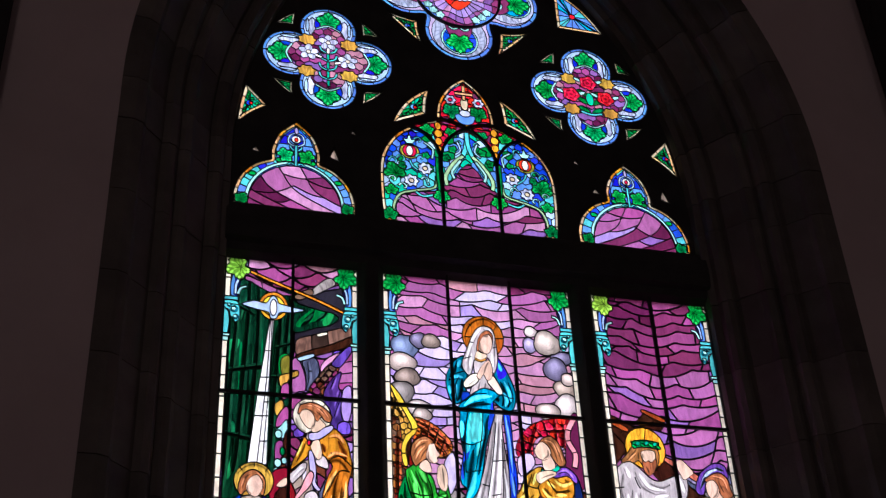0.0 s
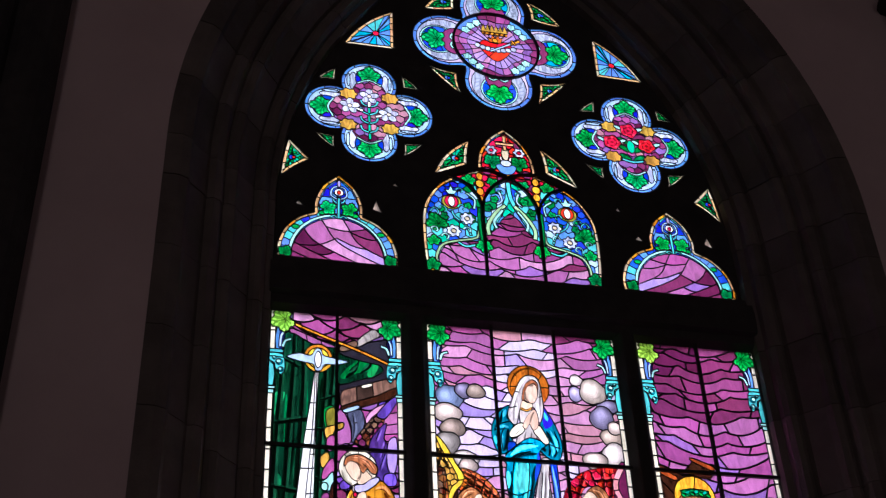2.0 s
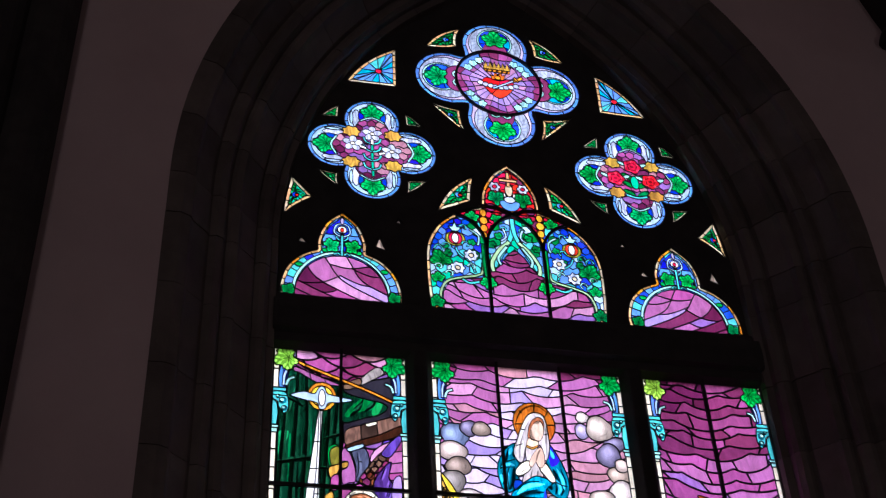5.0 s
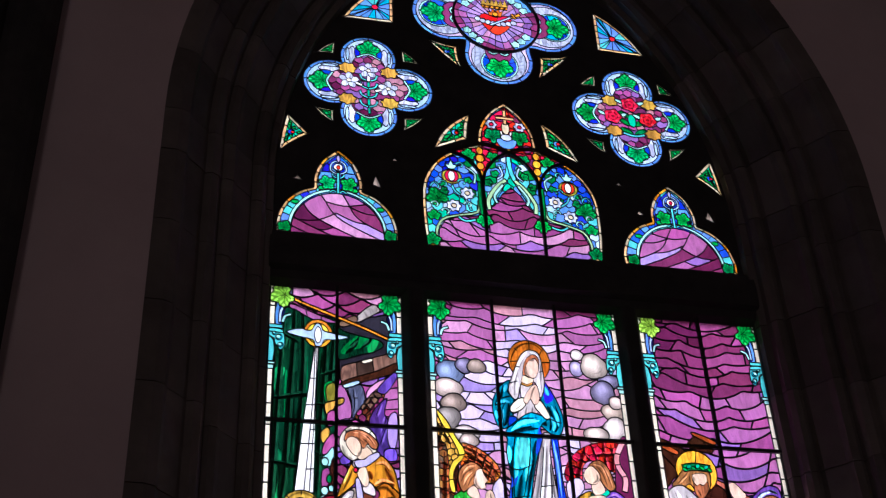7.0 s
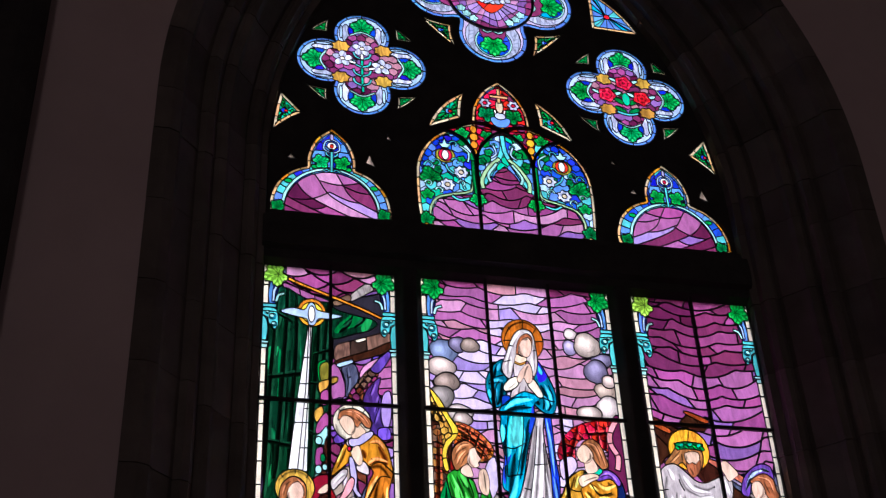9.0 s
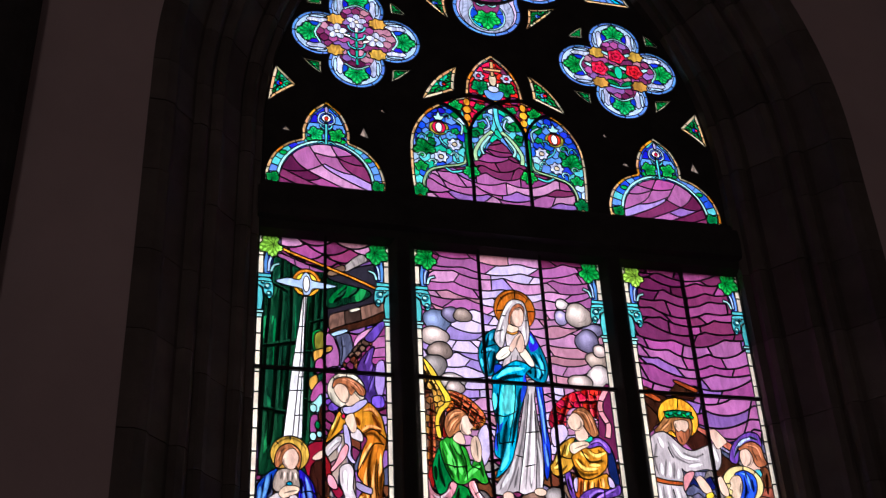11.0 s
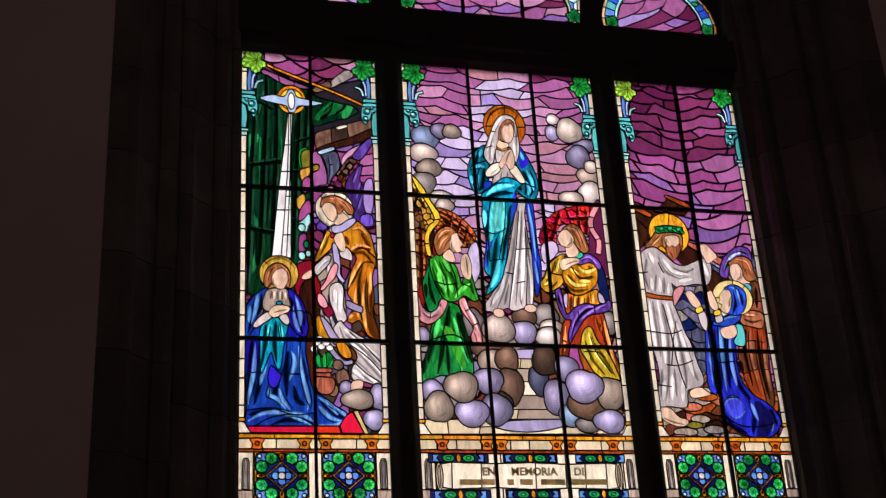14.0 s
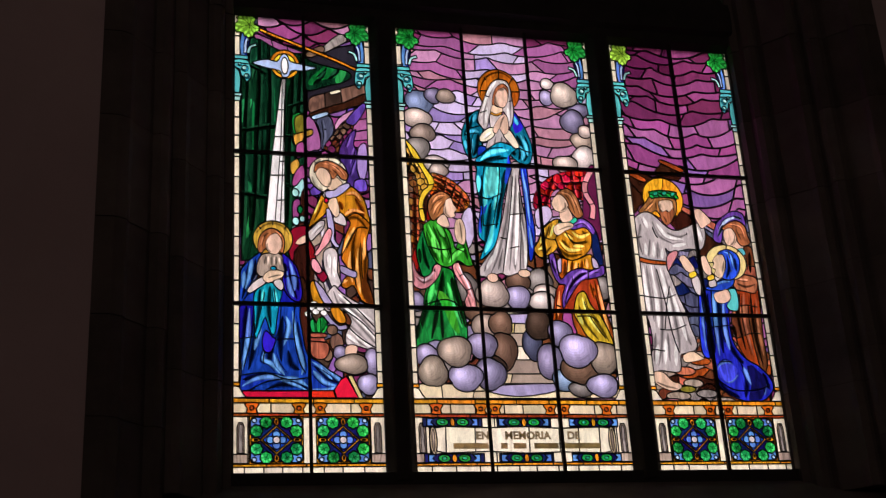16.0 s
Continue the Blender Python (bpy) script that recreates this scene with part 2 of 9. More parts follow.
class Panel:
    """A panel of leaded glass: coloured shapes laid over one another, and lead lines that cut them into pieces."""

    def __init__(self, outline, ground, lead=0.009):
        self.outline, self.shapes, self.cuts, self.lead = ccw(outline), [], [], lead
        self.roots, self.tucks, self.painted, self.mixes, self.zones, self.robes = [], [], set(), {}, [], set()
        self.shape(ground, self.outline, curve=False, lead=lead * 0.72)

    def shape(self, colour, pts, within=None, curve=True, lead=None):
        pts = ccw(smooth(pts) if curve else pts)
        self.shapes.append((colour, pts, within, self.lead if lead is None else lead))
        self.roots.append(len(self.shapes) - 1 if within is None else self.roots[within])
        if within is None and colour in TEXTURED:
            self.painted.add(len(self.shapes) - 1)
        return len(self.shapes) - 1

    def disc(self, colour, x, z, rx, rz=None, within=None, lead=None, turn=0.0, n=20):
        return self.shape(colour, ellipse(x, z, rx, rz or rx, n, turn), within, False, lead)

    def cut(self, pts, only=None, curve=False):
        self.cuts.append((smooth(pts, 4, False) if curve else pts, only))

    def mix(self, only, *colours):
        """The pieces of a shape take one or other of these colours."""
        self.mixes[only] = colours
        return only

    def zone(self, only, pts, *colours):
        """The pieces of a shape that lie in this outline take one or other of these colours instead."""
        self.zones.append((only, smooth(pts), colours))

    def fold(self, pts, only):
        """A fold of cloth: a lead line with denser glass along one side and thinner along the other."""
        line = smooth(pts, 4, False)
        self.cuts.append((line, only))
        self.painted.add(only)
        self.tucks.append((line, only))

    def leads(self, only, *lines):
        for pts in lines:
            self.cut(pts, only, True)

    def stroke(self, only, pts, width, tones, hue=""):
        """A tapered brush stroke of fired paint: nested ribbons, each denser or thinner than the one round it."""
        line = smooth(pts, 4, False)
        base, n = hue or self.shapes[only][0], len(line) - 1
        lean = random.uniform(0.35, 0.65)
        for k, tone in enumerate(tones):
            w = width * (1 - 0.75 * k / len(tones))
            left, right = [], []
            for i, p in enumerate(line):
                a, b = line[max(i - 1, 0)], line[min(i + 1, n)]
                t = (i / n) ** (math.log(0.5) / math.log(lean))
                d = Vector((b[0] - a[0], b[1] - a[1])).normalized() * (w * 0.5 * (0.08 + 0.92 * math.sin(math.pi * (0.03 + 0.94 * t))))
                left.append((p[0] - d.y, p[1] + d.x))
                right.append((p[0] + d.y, p[1] - d.x))
            self.shape("tone%d_" % tone + base, left + right[::-1], only, False, 0)

    def pale(self, only):
        return self.shapes[only][0].split("_")[-1] in ("silver", "ivory", "white", "flesh", "beige", "pink", "hair", "ochre")

    def warm(self, only):
        return self.shapes[only][0].split("_")[-1] in ("orange", "amber", "gold", "yellow", "terracotta", "green")

    def beside(self, pts, off):
        a, b = pts[0], pts[-1]
        d = Vector((b[0] - a[0], b[1] - a[1])).normalized() * off
        return [(x - d.y, z + d.x) for x, z in pts]

    def ridges(self, only, width, *lines):
        """Where the cloth stands out the paint is wiped thin; a traced line runs along one side."""
        self.painted.add(only)
        for pts in lines:
            if self.shapes[only][0] in ("royal", "blue"):
                self.stroke(only, pts, width * 1.3, (45, 75, 115), "sky_blue")
            else:
                self.stroke(only, pts, width * 1.3, (125, 165, 210) if self.pale(only) else (135, 180, 230))
            self.stroke(only, self.beside(pts, random.choice((-1, 1)) * width * 0.8), 0.0065, (45,) if self.pale(only) else (9,))

    def valleys(self, only, width, *lines):
        """Denser paint in the hollows of the cloth."""
        self.painted.add(only)
        self.robes.add(only)
        for pts in lines:
            self.stroke(only, pts, width * 1.7, (82, 64, 46) if self.pale(only) else (70, 46, 28, 17) if self.warm(only) else (60, 30, 12, 5))
            self.stroke(only, pts, 0.008, (24,) if self.pale(only) else (9,) if self.warm(only) else (3,))

    def tuck_in(self):
        for line, only in self.tucks:
            reach = sum(math.dist(a, b) for a, b in zip(line, line[1:]))
            w = min(0.16 * reach, 0.03)
            for side, tones in ((-1, (64, 40, 20, 9)), (1, (120, 160))):
                k = w * 0.32 * side
                a, b = line[0], line[-1]
                d = Vector((b[0] - a[0], b[1] - a[1])).normalized()
                self.stroke(only, [(x - d.y * k, z + d.x * k) for x, z in line[::4] + [line[-1]]], w if side < 0 else w * 0.7, tones)

    def puff(self, colour, x, z, rx, rz, ring=0.006):
        """A round cloud, brighter towards its upper left."""
        lobe = random.uniform(0, 6)
        edge = [(a, 0.88 + 0.15 * abs(math.sin(1.5 * a + lobe))) for a in (2 * math.pi * j / 30 for j in range(30))]
        one = self.shape("tone32_" + colour, [(x + rx * k * math.cos(a), z + rz * k * math.sin(a)) for a, k in edge], None, False, ring)
        way = random.uniform(1.7, 2.9)
        wob = random.uniform(0, 6)
        for i, tone in enumerate((46, 60, 76, 94, 114, 136, 160)):
            k = 0.93 - 0.115 * i
            cx, cz = x + rx * (1 - k) * 0.5 * math.cos(way), z + rz * (1 - k) * 0.5 * math.sin(way)
            self.shape("tone%d_" % tone + colour, [(cx + rx * k * (1 + 0.05 * math.sin(2 * j + wob)) * math.cos(j * 0.524), cz + rz * k * (1 + 0.05 * math.sin(2 * j + wob)) * math.sin(j * 0.524)) for j in range(12)], one, True, 0)
        for k, spread in ((0.80, 0.8), (0.58, 0.6)):
            away = way + math.pi + random.uniform(-0.7, 0.7)
            arc = [(x + rx * k * math.cos(away + spread * g), z + rz * k * math.sin(away + spread * g)) for g in (-1, -0.5, 0, 0.5, 1)]
            back = [(x + rx * (k - 0.09) * math.cos(away + spread * g), z + rz * (k - 0.09) * math.sin(away + spread * g)) for g in (0.6, 0, -0.6)]
            self.shape("tone50_" + colour, arc + back, one, True, 0)
        return one

    def band(self, colour, pts, width, within=None, lead=None, curve=True):
        """A ribbon along a line."""
        line = smooth(pts, 3, False) if curve else pts
        left, right = [], []
        for i, p in enumerate(line):
            a, b = line[max(i - 1, 0)], line[min(i + 1, len(line) - 1)]
            u = Vector((b[0] - a[0], b[1] - a[1])).normalized() * width / 2
            left.append((p[0] - u.y, p[1] + u.x))
            right.append((p[0] + u.y, p[1] - u.x))
        return self.shape(colour, left + right[::-1], within, False, lead)

    def spread(self, only):
        pts = np.array(self.shapes[only][1])
        return pts[:, 0].min(), pts[:, 0].max(), pts[:, 1].min(), pts[:, 1].max()

    def courses(self, only, step, sag=0.03, length=0.17, jitter=0.22):
        """Long wavy lead lines across a sky, and short ones between them."""
        x0, x1, z0, z1 = self.spread(only)
        n, lines, z = 30, [], z0 - step
        while z < z1 + step + sag:
            k, run = random.uniform(0, 1), length * random.uniform(1.1, 1.9)
            lean = random.uniform(-0.3, 0.3) * step
            lines.append([(x0 + (x1 - x0) * i / n, z + lean * (i / n - 0.5) - step * jitter * 2.4 * abs(math.sin(math.pi * (k + (x1 - x0) * i / n / run))) ** 0.8
                           - sag * math.sin(math.pi * i / n)) for i in range(n + 1)])
            z += step * random.uniform(0.7, 1.3)
        for line in lines:
            self.cut(line, only, True)
        for a, b in zip(lines, lines[1:]):
            x = x0 + random.uniform(0.2, 1) * length
            while x < x1 - 0.02:
                u = (x - x0) / (x1 - x0) * n
                i = min(int(u), n - 1)
                j = min(max(i + random.choice((-2, -1, 0, 1, 2)), 0), n)
                self.cut([a[i], b[j]], only)
                x += length * random.uniform(0.8, 1.9)

    def beads(self, only, outer, inner, step):
        """Short lead lines across a rim."""
        run = 0.0
        for i in range(len(outer)):
            a, b = outer[i], outer[(i + 1) % len(outer)]
            run += math.dist(a, b)
            if run > step:
                run = 0.0
                self.cut([b, inner[(i + 1) % len(inner)]], only)

    def build(self, parent, name, label, rows=(), y=0.0):
        self.tuck_in()
        for k in self.robes:
            colour, *rest = self.shapes[k]
            if not colour.endswith("flesh"):
                dense = "tone94_" if self.pale(k) else "tone82_"
                self.shapes[k] = (dense + colour, *rest)
                if k in self.mixes:
                    self.mixes[k] = [dense + c for c in self.mixes[k]]
        verts, index, edges, cutset = [], {}, [], []

        def vert(p):
            key = (round(p[0], 4), round(p[1], 4))
            if key not in index:
                index[key] = len(verts)
                verts.append(Vector(key))
            return index[key]

        for k, (pts, only) in enumerate(self.cuts):
            for a, b in zip(pts, pts[1:]):
                i, j = vert(a), vert(b)
                if i != j:
                    edges.append((i, j))
                    cutset.append(only)
        count = len(edges)
        for colour, pts, within, lead in self.shapes:
            for a, b in zip(pts, pts[1:] + pts[:1]):
                i, j = vert(a), vert(b)
                if i != j:
                    edges.append((i, j))
        pts, lines, tris, _, from_edges, _ = mathutils.geometry.delaunay_2d_cdt(verts, edges, [], 0, 1e-4)
        pos = np.array([tuple(p) for p in pts])
        tri = np.array(tris)
        mid = pos[tri].mean(axis=1)
        held = [inside(mid, s[1]) for s in self.shapes]
        owner = np.where(held[0], 0, -1)
        roots = np.array(self.roots)
        for k in range(1, len(self.shapes)):
            within = self.shapes[k][2]
            ok = held[k] & held[0]
            if within is not None:
                ok &= (owner >= 0) & (roots[owner] == self.roots[within])
            owner[ok] = k
        barrier = {}
        for e, source in zip(lines, from_edges):
            for s in source:
                if s < count:
                    barrier.setdefault((min(e), max(e)), set()).add(cutset[s])
        sides = {}
        for f, t in enumerate(tris):
            for a, b in zip(t, t[1:] + t[:1]):
                sides.setdefault((min(a, b), max(a, b)), []).append(f)
        group = list(range(len(tris)))

        def root(i):
            while group[i] != i:
                group[i] = group[group[i]]
                i = group[i]
            return i

        for e, fs in sides.items():
            if len(fs) == 2 and owner[fs[0]] == owner[fs[1]]:
                stop = barrier.get(e, ())
                if not (None in stop or owner[fs[0]] in stop or self.roots[owner[fs[0]]] in stop):
                    group[root(fs[0])] = root(fs[1])
        widths = {}
        for e, fs in sides.items():
            ends = [root(f) if owner[f] >= 0 else -1 for f in fs] + ([-1] if len(fs) == 1 else [])
            if ends[0] == ends[1]:
                continue
            kin = {self.roots[owner[f]] for f in fs if owner[f] >= 0}
            stop = barrier.get(e, set())
            if len(kin) == 1 and -1 not in ends and not (None in stop or kin & stop or {owner[f] for f in fs} & stop):
                widths[e] = min(self.shapes[owner[f]][3] for f in fs) / 2
            else:
                widths[e] = 0.0022 if -1 in ends else min(self.shapes[k][3] for k in kin) / 2
                if len(kin) == 1 and kin & self.painted:
                    widths[e] = min(widths[e], 0.0034)
        for e, width in widths.items():
            if width == 0:
                group[root(sides[e][0])] = root(sides[e][1])
        pieces = {}
        for f in range(len(tris)):
            if owner[f] >= 0:
                pieces.setdefault(root(f), []).append(f)
        corners = pos[tri]
        u, v = corners[:, 1] - corners[:, 0], corners[:, 2] - corners[:, 0]
        size = np.abs(u[:, 0] * v[:, 1] - u[:, 1] * v[:, 0]) / 2
        levels = sorted(rows, reverse=True)
        row = [sum(1 for r in levels if m[1] < r) for m in mid]
        came = [([], []) for _ in range(len(levels) + 1)]
        holders = []
        for k in range(len(levels) + 1):
            holders.append(part(name, bpy.data.meshes.new("lead_came"), parent, label))
        for fs in pieces.values():
            home = row[fs[0]]
            if size[fs].sum() < 5e-5:
                vs, qs = came[home]
                for f in fs:
                    b = len(vs)
                    vs += [(pos[i][0], y - 0.002, pos[i][1]) for i in tris[f]]
                    qs.append((b, b + 1, b + 2))
                continue
            local, vs, qs, used = {}, [], [], {}
            for f in fs:
                t = tris[f]
                for i in t:
                    if i not in local:
                        local[i] = len(vs)
                        vs.append((pos[i][0], y, pos[i][1]))
                qs.append(tuple(local[i] for i in t))
                for a, b in zip(t, t[1:] + t[:1]):
                    used[(a, b)] = True
            rim = [(a, b) for a, b in used if (b, a) not in used]
            back = {}
            for e in rim:
                for i in e:
                    if i not in back:
                        back[i] = len(vs)
                        vs.append((pos[i][0], y + 0.004, pos[i][1]))
            qs += [(local[b], local[a], back[a], back[b]) for a, b in rim]
            kin = self.roots[owner[fs[0]]]
            pick = random.choice(self.mixes[kin]) if kin in self.mixes else ""
            centre = (mid[fs] * size[fs][:, None]).sum(axis=0, keepdims=True) / size[fs].sum()
            for only, pts, colours in self.zones:
                if only == kin and inside(centre, pts)[0]:
                    pick = random.choice(colours)
            colours = [pick if pick and owner[f] == kin else self.shapes[owner[f]][0] for f in fs]
            kinds = sorted(set(colours), key=colours.count, reverse=True)
            me = mesh_of(vs, qs, "glass_piece", glass(kinds[0], kin in self.painted))
            for colour in kinds[1:]:
                me.materials.append(glass(colour, kin in self.painted))
            if len(kinds) > 1:
                me.polygons.foreach_set("material_index", [kinds.index(c) for c in colours] + [0] * (len(qs) - len(fs)))
            part("glass_piece", me, holders[home])
        for e, width in widths.items():
            fs = sides[e]
            if width == 0:
                continue
            a, b = Vector(pos[e[0]]), Vector(pos[e[1]])
            along = (b - a).normalized() * width * 0.6
            side = Vector((-along.y, along.x)).normalized() * width
            a, b = a - along, b + along
            vs, qs = came[row[fs[0]]]
            k = len(vs)
            for p in (a, b):
                vs += [(p.x - side.x, y + 0.006, p.y - side.y), (p.x - side.x, y - 0.003, p.y - side.y), (p.x, y - 0.006, p.y),
                       (p.x + side.x, y - 0.003, p.y + side.y), (p.x + side.x, y + 0.006, p.y + side.y)]
            qs += [(k + i, k + i + 1, k + i + 6, k + i + 5) for i in range(4)] + [(k, k + 5, k + 9, k + 4)]
        for ob, (vs, qs) in zip(holders, came):
            ob.data.from_pydata(vs, [], qs)
            ob.data.materials.append(LEAD)
        return holders

# ---------- the nave ----------
SPRING, CENTRE, INNER, OUTER = 6.4, 1.55, 1.56, 2.25   # pointed arch: springing height, arc centres, half-widths
SILL, WALL_Y = 2.9, -0.6


def arch(half, bottom, n=14):
    """A pointed arch opening from its left foot over the apex to its right foot."""
    r = half + CENTRE
    top = math.acos(CENTRE / r)
    right = [(-CENTRE + r * math.cos(top * i / n), SPRING + r * math.sin(top * i / n)) for i in range(n + 1)]
    left = [(-x, z) for x, z in right]
    return [(-half, bottom)] + left + right[::-1][1:] + [(half, bottom)]


def sheet(outline, holes, y0, y1, name, material, flare=0.0, wall_name=""):
    """A flat slab with openings through it; its front edge of each opening is wider by flare."""
    verts, faces = [], []
    for y, grow, flip in ((y0, flare, False), (y1, 0.0, True)):
        loops = [ccw(outline)] + [inset(ccw(h), -grow) if grow else ccw(h) for h in holes]
        v2, e2 = [], []
        for loop in loops:
            b = len(v2)
            v2 += [Vector(p) for p in loop]
            e2 += [(b + i, b + (i + 1) % len(loop)) for i in range(len(loop))]
        pts, _, tris, *_ = mathutils.geometry.delaunay_2d_cdt(v2, e2, [], 0, 1e-5)
        pos = np.array([tuple(p) for p in pts])
        mid = pos[np.array(tris)].mean(axis=1)
        keep = inside(mid, loops[0])
        for loop in loops[1:]:
            keep &= ~inside(mid, loop)
        b = len(verts)
        verts += [(p[0], y, p[1]) for p in pos]
        faces += [tuple(b + i for i in (t[::-1] if flip else t)) for t, k in zip(tris, keep) if k]
    for k, loop in enumerate([outline] + holes):
        inner = ccw(loop)
        front = inset(inner, -flare) if flare and k else inner
        b, n = len(verts), len(inner)
        verts += [(p[0], y0, p[1]) for p in front]
        if flare and k:
            verts += [(p[0], -0.002, p[1]) for p in inner]
        verts += [(p[0], y1, p[1]) for p in inner]
        for ring in range(2 if flare and k else 1):
            for i in range(n):
                j = (i + 1) % n
                quad = (b + ring * n + i, b + ring * n + j, b + (ring + 1) * n + j, b + (ring + 1) * n + i)
                faces.append(quad[::-1] if k else quad)
    return mesh_of(verts, faces, name, material)


wall = new("wall_north", sheet([(-9, 0), (9, 0), (9, 13), (-9, 13)], [arch(OUTER, 2.55)], WALL_Y, -0.3, "wall_north", PLASTER))
tagged(wall, "pale plaster nave wall round the pointed window", "wall", kind="structure")
core = new("wall_core", sheet([(-9, 0), (9, 0), (9, 13), (-9, 13)], [arch(INNER + 0.01, 2.6)], -0.02, 0.07, "wall_core", MORTAR))
tagged(core, "rough masonry core of the wall behind the plaster", "wall", kind="structure")


def plain_wall(name, lo, hi, material, label, category="wall"):
    vs, fs = [], []
    box(vs, fs, lo, hi)
    return tagged(new(name, mesh_of(vs, fs, name, material)), label, category, kind="structure")


plain_wall("floor", (-9, -14.2, -0.2), (9, 0.3, 0), FLOOR, "dark stone floor of the nave", "floor")
# Ceiling and side walls are unseen, added to shut out the sky light.
plain_wall("ceiling", (-9, -14.2, 13), (9, 0.3, 13.3), CEILING, "plain plastered ceiling high over the nave", "ceiling")
plain_wall("wall_west", (-9.3, -14.2, -0.2), (-9, 0.3, 13.3), PLASTER, "plain plaster side wall of the nave")
plain_wall("wall_east", (9, -14.2, -0.2), (9.3, 0.3, 13.3), PLASTER, "plain plaster side wall of the nave")
plain_wall("ground", (-400, 0.31, -0.5), (400, 800, -0.3), EARTH, "bare ground outside the church", "ground")
# Unseen wall added behind the viewpoint, with openings at the fill lamps.
back = new("wall_south", sheet([(-9, 0), (9, 0), (9, 13), (-9, 13)], [[(c - 0.9, 3.9), (c + 0.9, 3.9), (c + 0.9, 8.1), (c - 0.9, 8.1)] for c in (-5.0, 3.2)],
                               -14.2, -13.9, "wall_south", PLASTER))
tagged(back, "plain plaster wall with two window openings", "wall", kind="structure")
# Invented windows out of view; their panes hold back the sky light.
for k, c in enumerate((-5.0, 3.2)):
    vs, fs = [], []
    box(vs, fs, (c - 0.91, -14.1, 3.89), (c + 0.91, -14.08, 8.11))
    far = tagged(new("window_%d" % (k + 2), mesh_of(vs, fs, "window_pane", glass("cream"))), "plain cream glass window in the far wall", "window", kind="structure")

# ---------- moulded stone surround of the window ----------
# profile: distance out from the opening, and depth
INNER_RING = [(-0.01, 0.0), (0.0, -0.07), (0.045, -0.085), (0.05, -0.13), (0.075, -0.16), (0.11, -0.165), (0.14, -0.15), (0.15, -0.19), (0.24, -0.29), (0.26, -0.33), (0.30, -0.345), (0.33, -0.33), (0.335, -0.36)]
OUTER_RING = [(0.335, -0.36), (0.35, -0.40), (0.39, -0.425), (0.43, -0.41), (0.445, -0.44), (0.53, -0.535), (0.545, -0.575), (0.58, -0.595), (0.60, -0.605), (0.69, -0.605)]


def stone_run(profile, stations, shrink):
    """Stones whose profile follows the arch; stations: (side, height) below the springing, (side, angle) above it."""
    verts, faces, n = [], [], len(profile)
    for side, up, turned in stations:
        for o, y in profile:
            o, y = o + shrink * 0.7, y + shrink
            if turned:
                r = INNER + CENTRE + o
                verts.append((side * (-CENTRE + r * math.cos(up)), y, SPRING + r * math.sin(up)))
            else:
                verts.append((side * (INNER + o), y, up))
    for k in range(len(stations) - 1):
        for i in range(n - 1):
            q = (k * n + i, k * n + i + 1, (k + 1) * n + i + 1, (k + 1) * n + i)
            faces.append(q if stations[0][0] > 0 else q[::-1])
    last = (len(stations) - 1) * n
    back = len(verts)
    for base in (0, last):
        x, y, z = verts[base + n - 1]
        verts.append((verts[base][0] + (x - verts[base][0]) * 0.85, verts[base][1] + 0.0, verts[base][2] + (z - verts[base][2]) * 0.85))
    faces += [tuple(range(n)) + (back,), tuple(range(last + n - 1, last - 1, -1)) + (back + 1,)]
    return verts, faces


surround = tagged(new("window_surround"), "deep moulded dark stone surround with jointed blocks", "window surround", kind="structure")
top_angle = {}
for ring, profile, first in (("inner", INNER_RING, 2.80), ("outer", OUTER_RING, 2.55)):
    for side in (-1, 1):
        heights, z = [first], first
        while z < SPRING - 0.3:
            z += random.uniform(0.46, 0.56) if ring == "outer" else random.uniform(0.48, 0.62)
            heights.append(min(z, SPRING))
        if heights[-1] < SPRING:
            heights.append(SPRING)
        for a, b in zip(heights, heights[1:]):
            if b - a < 0.05:
                continue
            g = 0.0025
            vs, fs = stone_run(profile, [(side, a + g, False), (side, b - g, False)], random.uniform(-0.002, 0.002))
            part("stone_block", mesh_of(vs, fs, "stone_block", STONE), surround)
        mean = INNER + CENTRE + (0.17 if ring == "inner" else 0.5)
        top = math.acos(CENTRE / mean)
        count = 8 if ring == "inner" else 9
        for i in range(count):
            a, b, g = top * i / count + 0.0008, top * (i + 1) / count - 0.0008, 0
            if i == count - 1:
                b = math.acos(CENTRE / (INNER + CENTRE + profile[-1][0])) if ring == "outer" else top + 0.02
            vs, fs = stone_run(profile, [(side, a + (b - a) * s / 3, True) for s in range(4)], random.uniform(-0.002, 0.002))
            part("voussoir", mesh_of(vs, fs, "voussoir", STONE), surround)
    for side in (-1, 1):
        run = [(side, first, False), (side, SPRING, False)] + [(side, 1.12 * i / 16, True) for i in range(1, 17)]
        vs, fs = stone_run(profile, run, 0.007)
        part("mortar", mesh_of(vs, fs, "mortar", MORTAR), surround)

vs, fs = [], []
half = OUTER + 0.02
vs = [(x, y, z) for x in (-half, half) for y, z in ((0.1, 2.3), (0.1, 2.92), (-0.03, 2.90), (-0.585, 2.58), (-0.66, 2.55), (-0.66, 2.45), (-0.61, 2.42), (-0.61, 2.3))]
fs = [(i, i + 1, i + 9, i + 8) for i in range(7)] + [(7, 0, 8, 15), tuple(range(7, -1, -1)), tuple(range(8, 16))]
part("sill", mesh_of(vs, fs, "sill", STONE), surround, "sloping dark stone window sill")

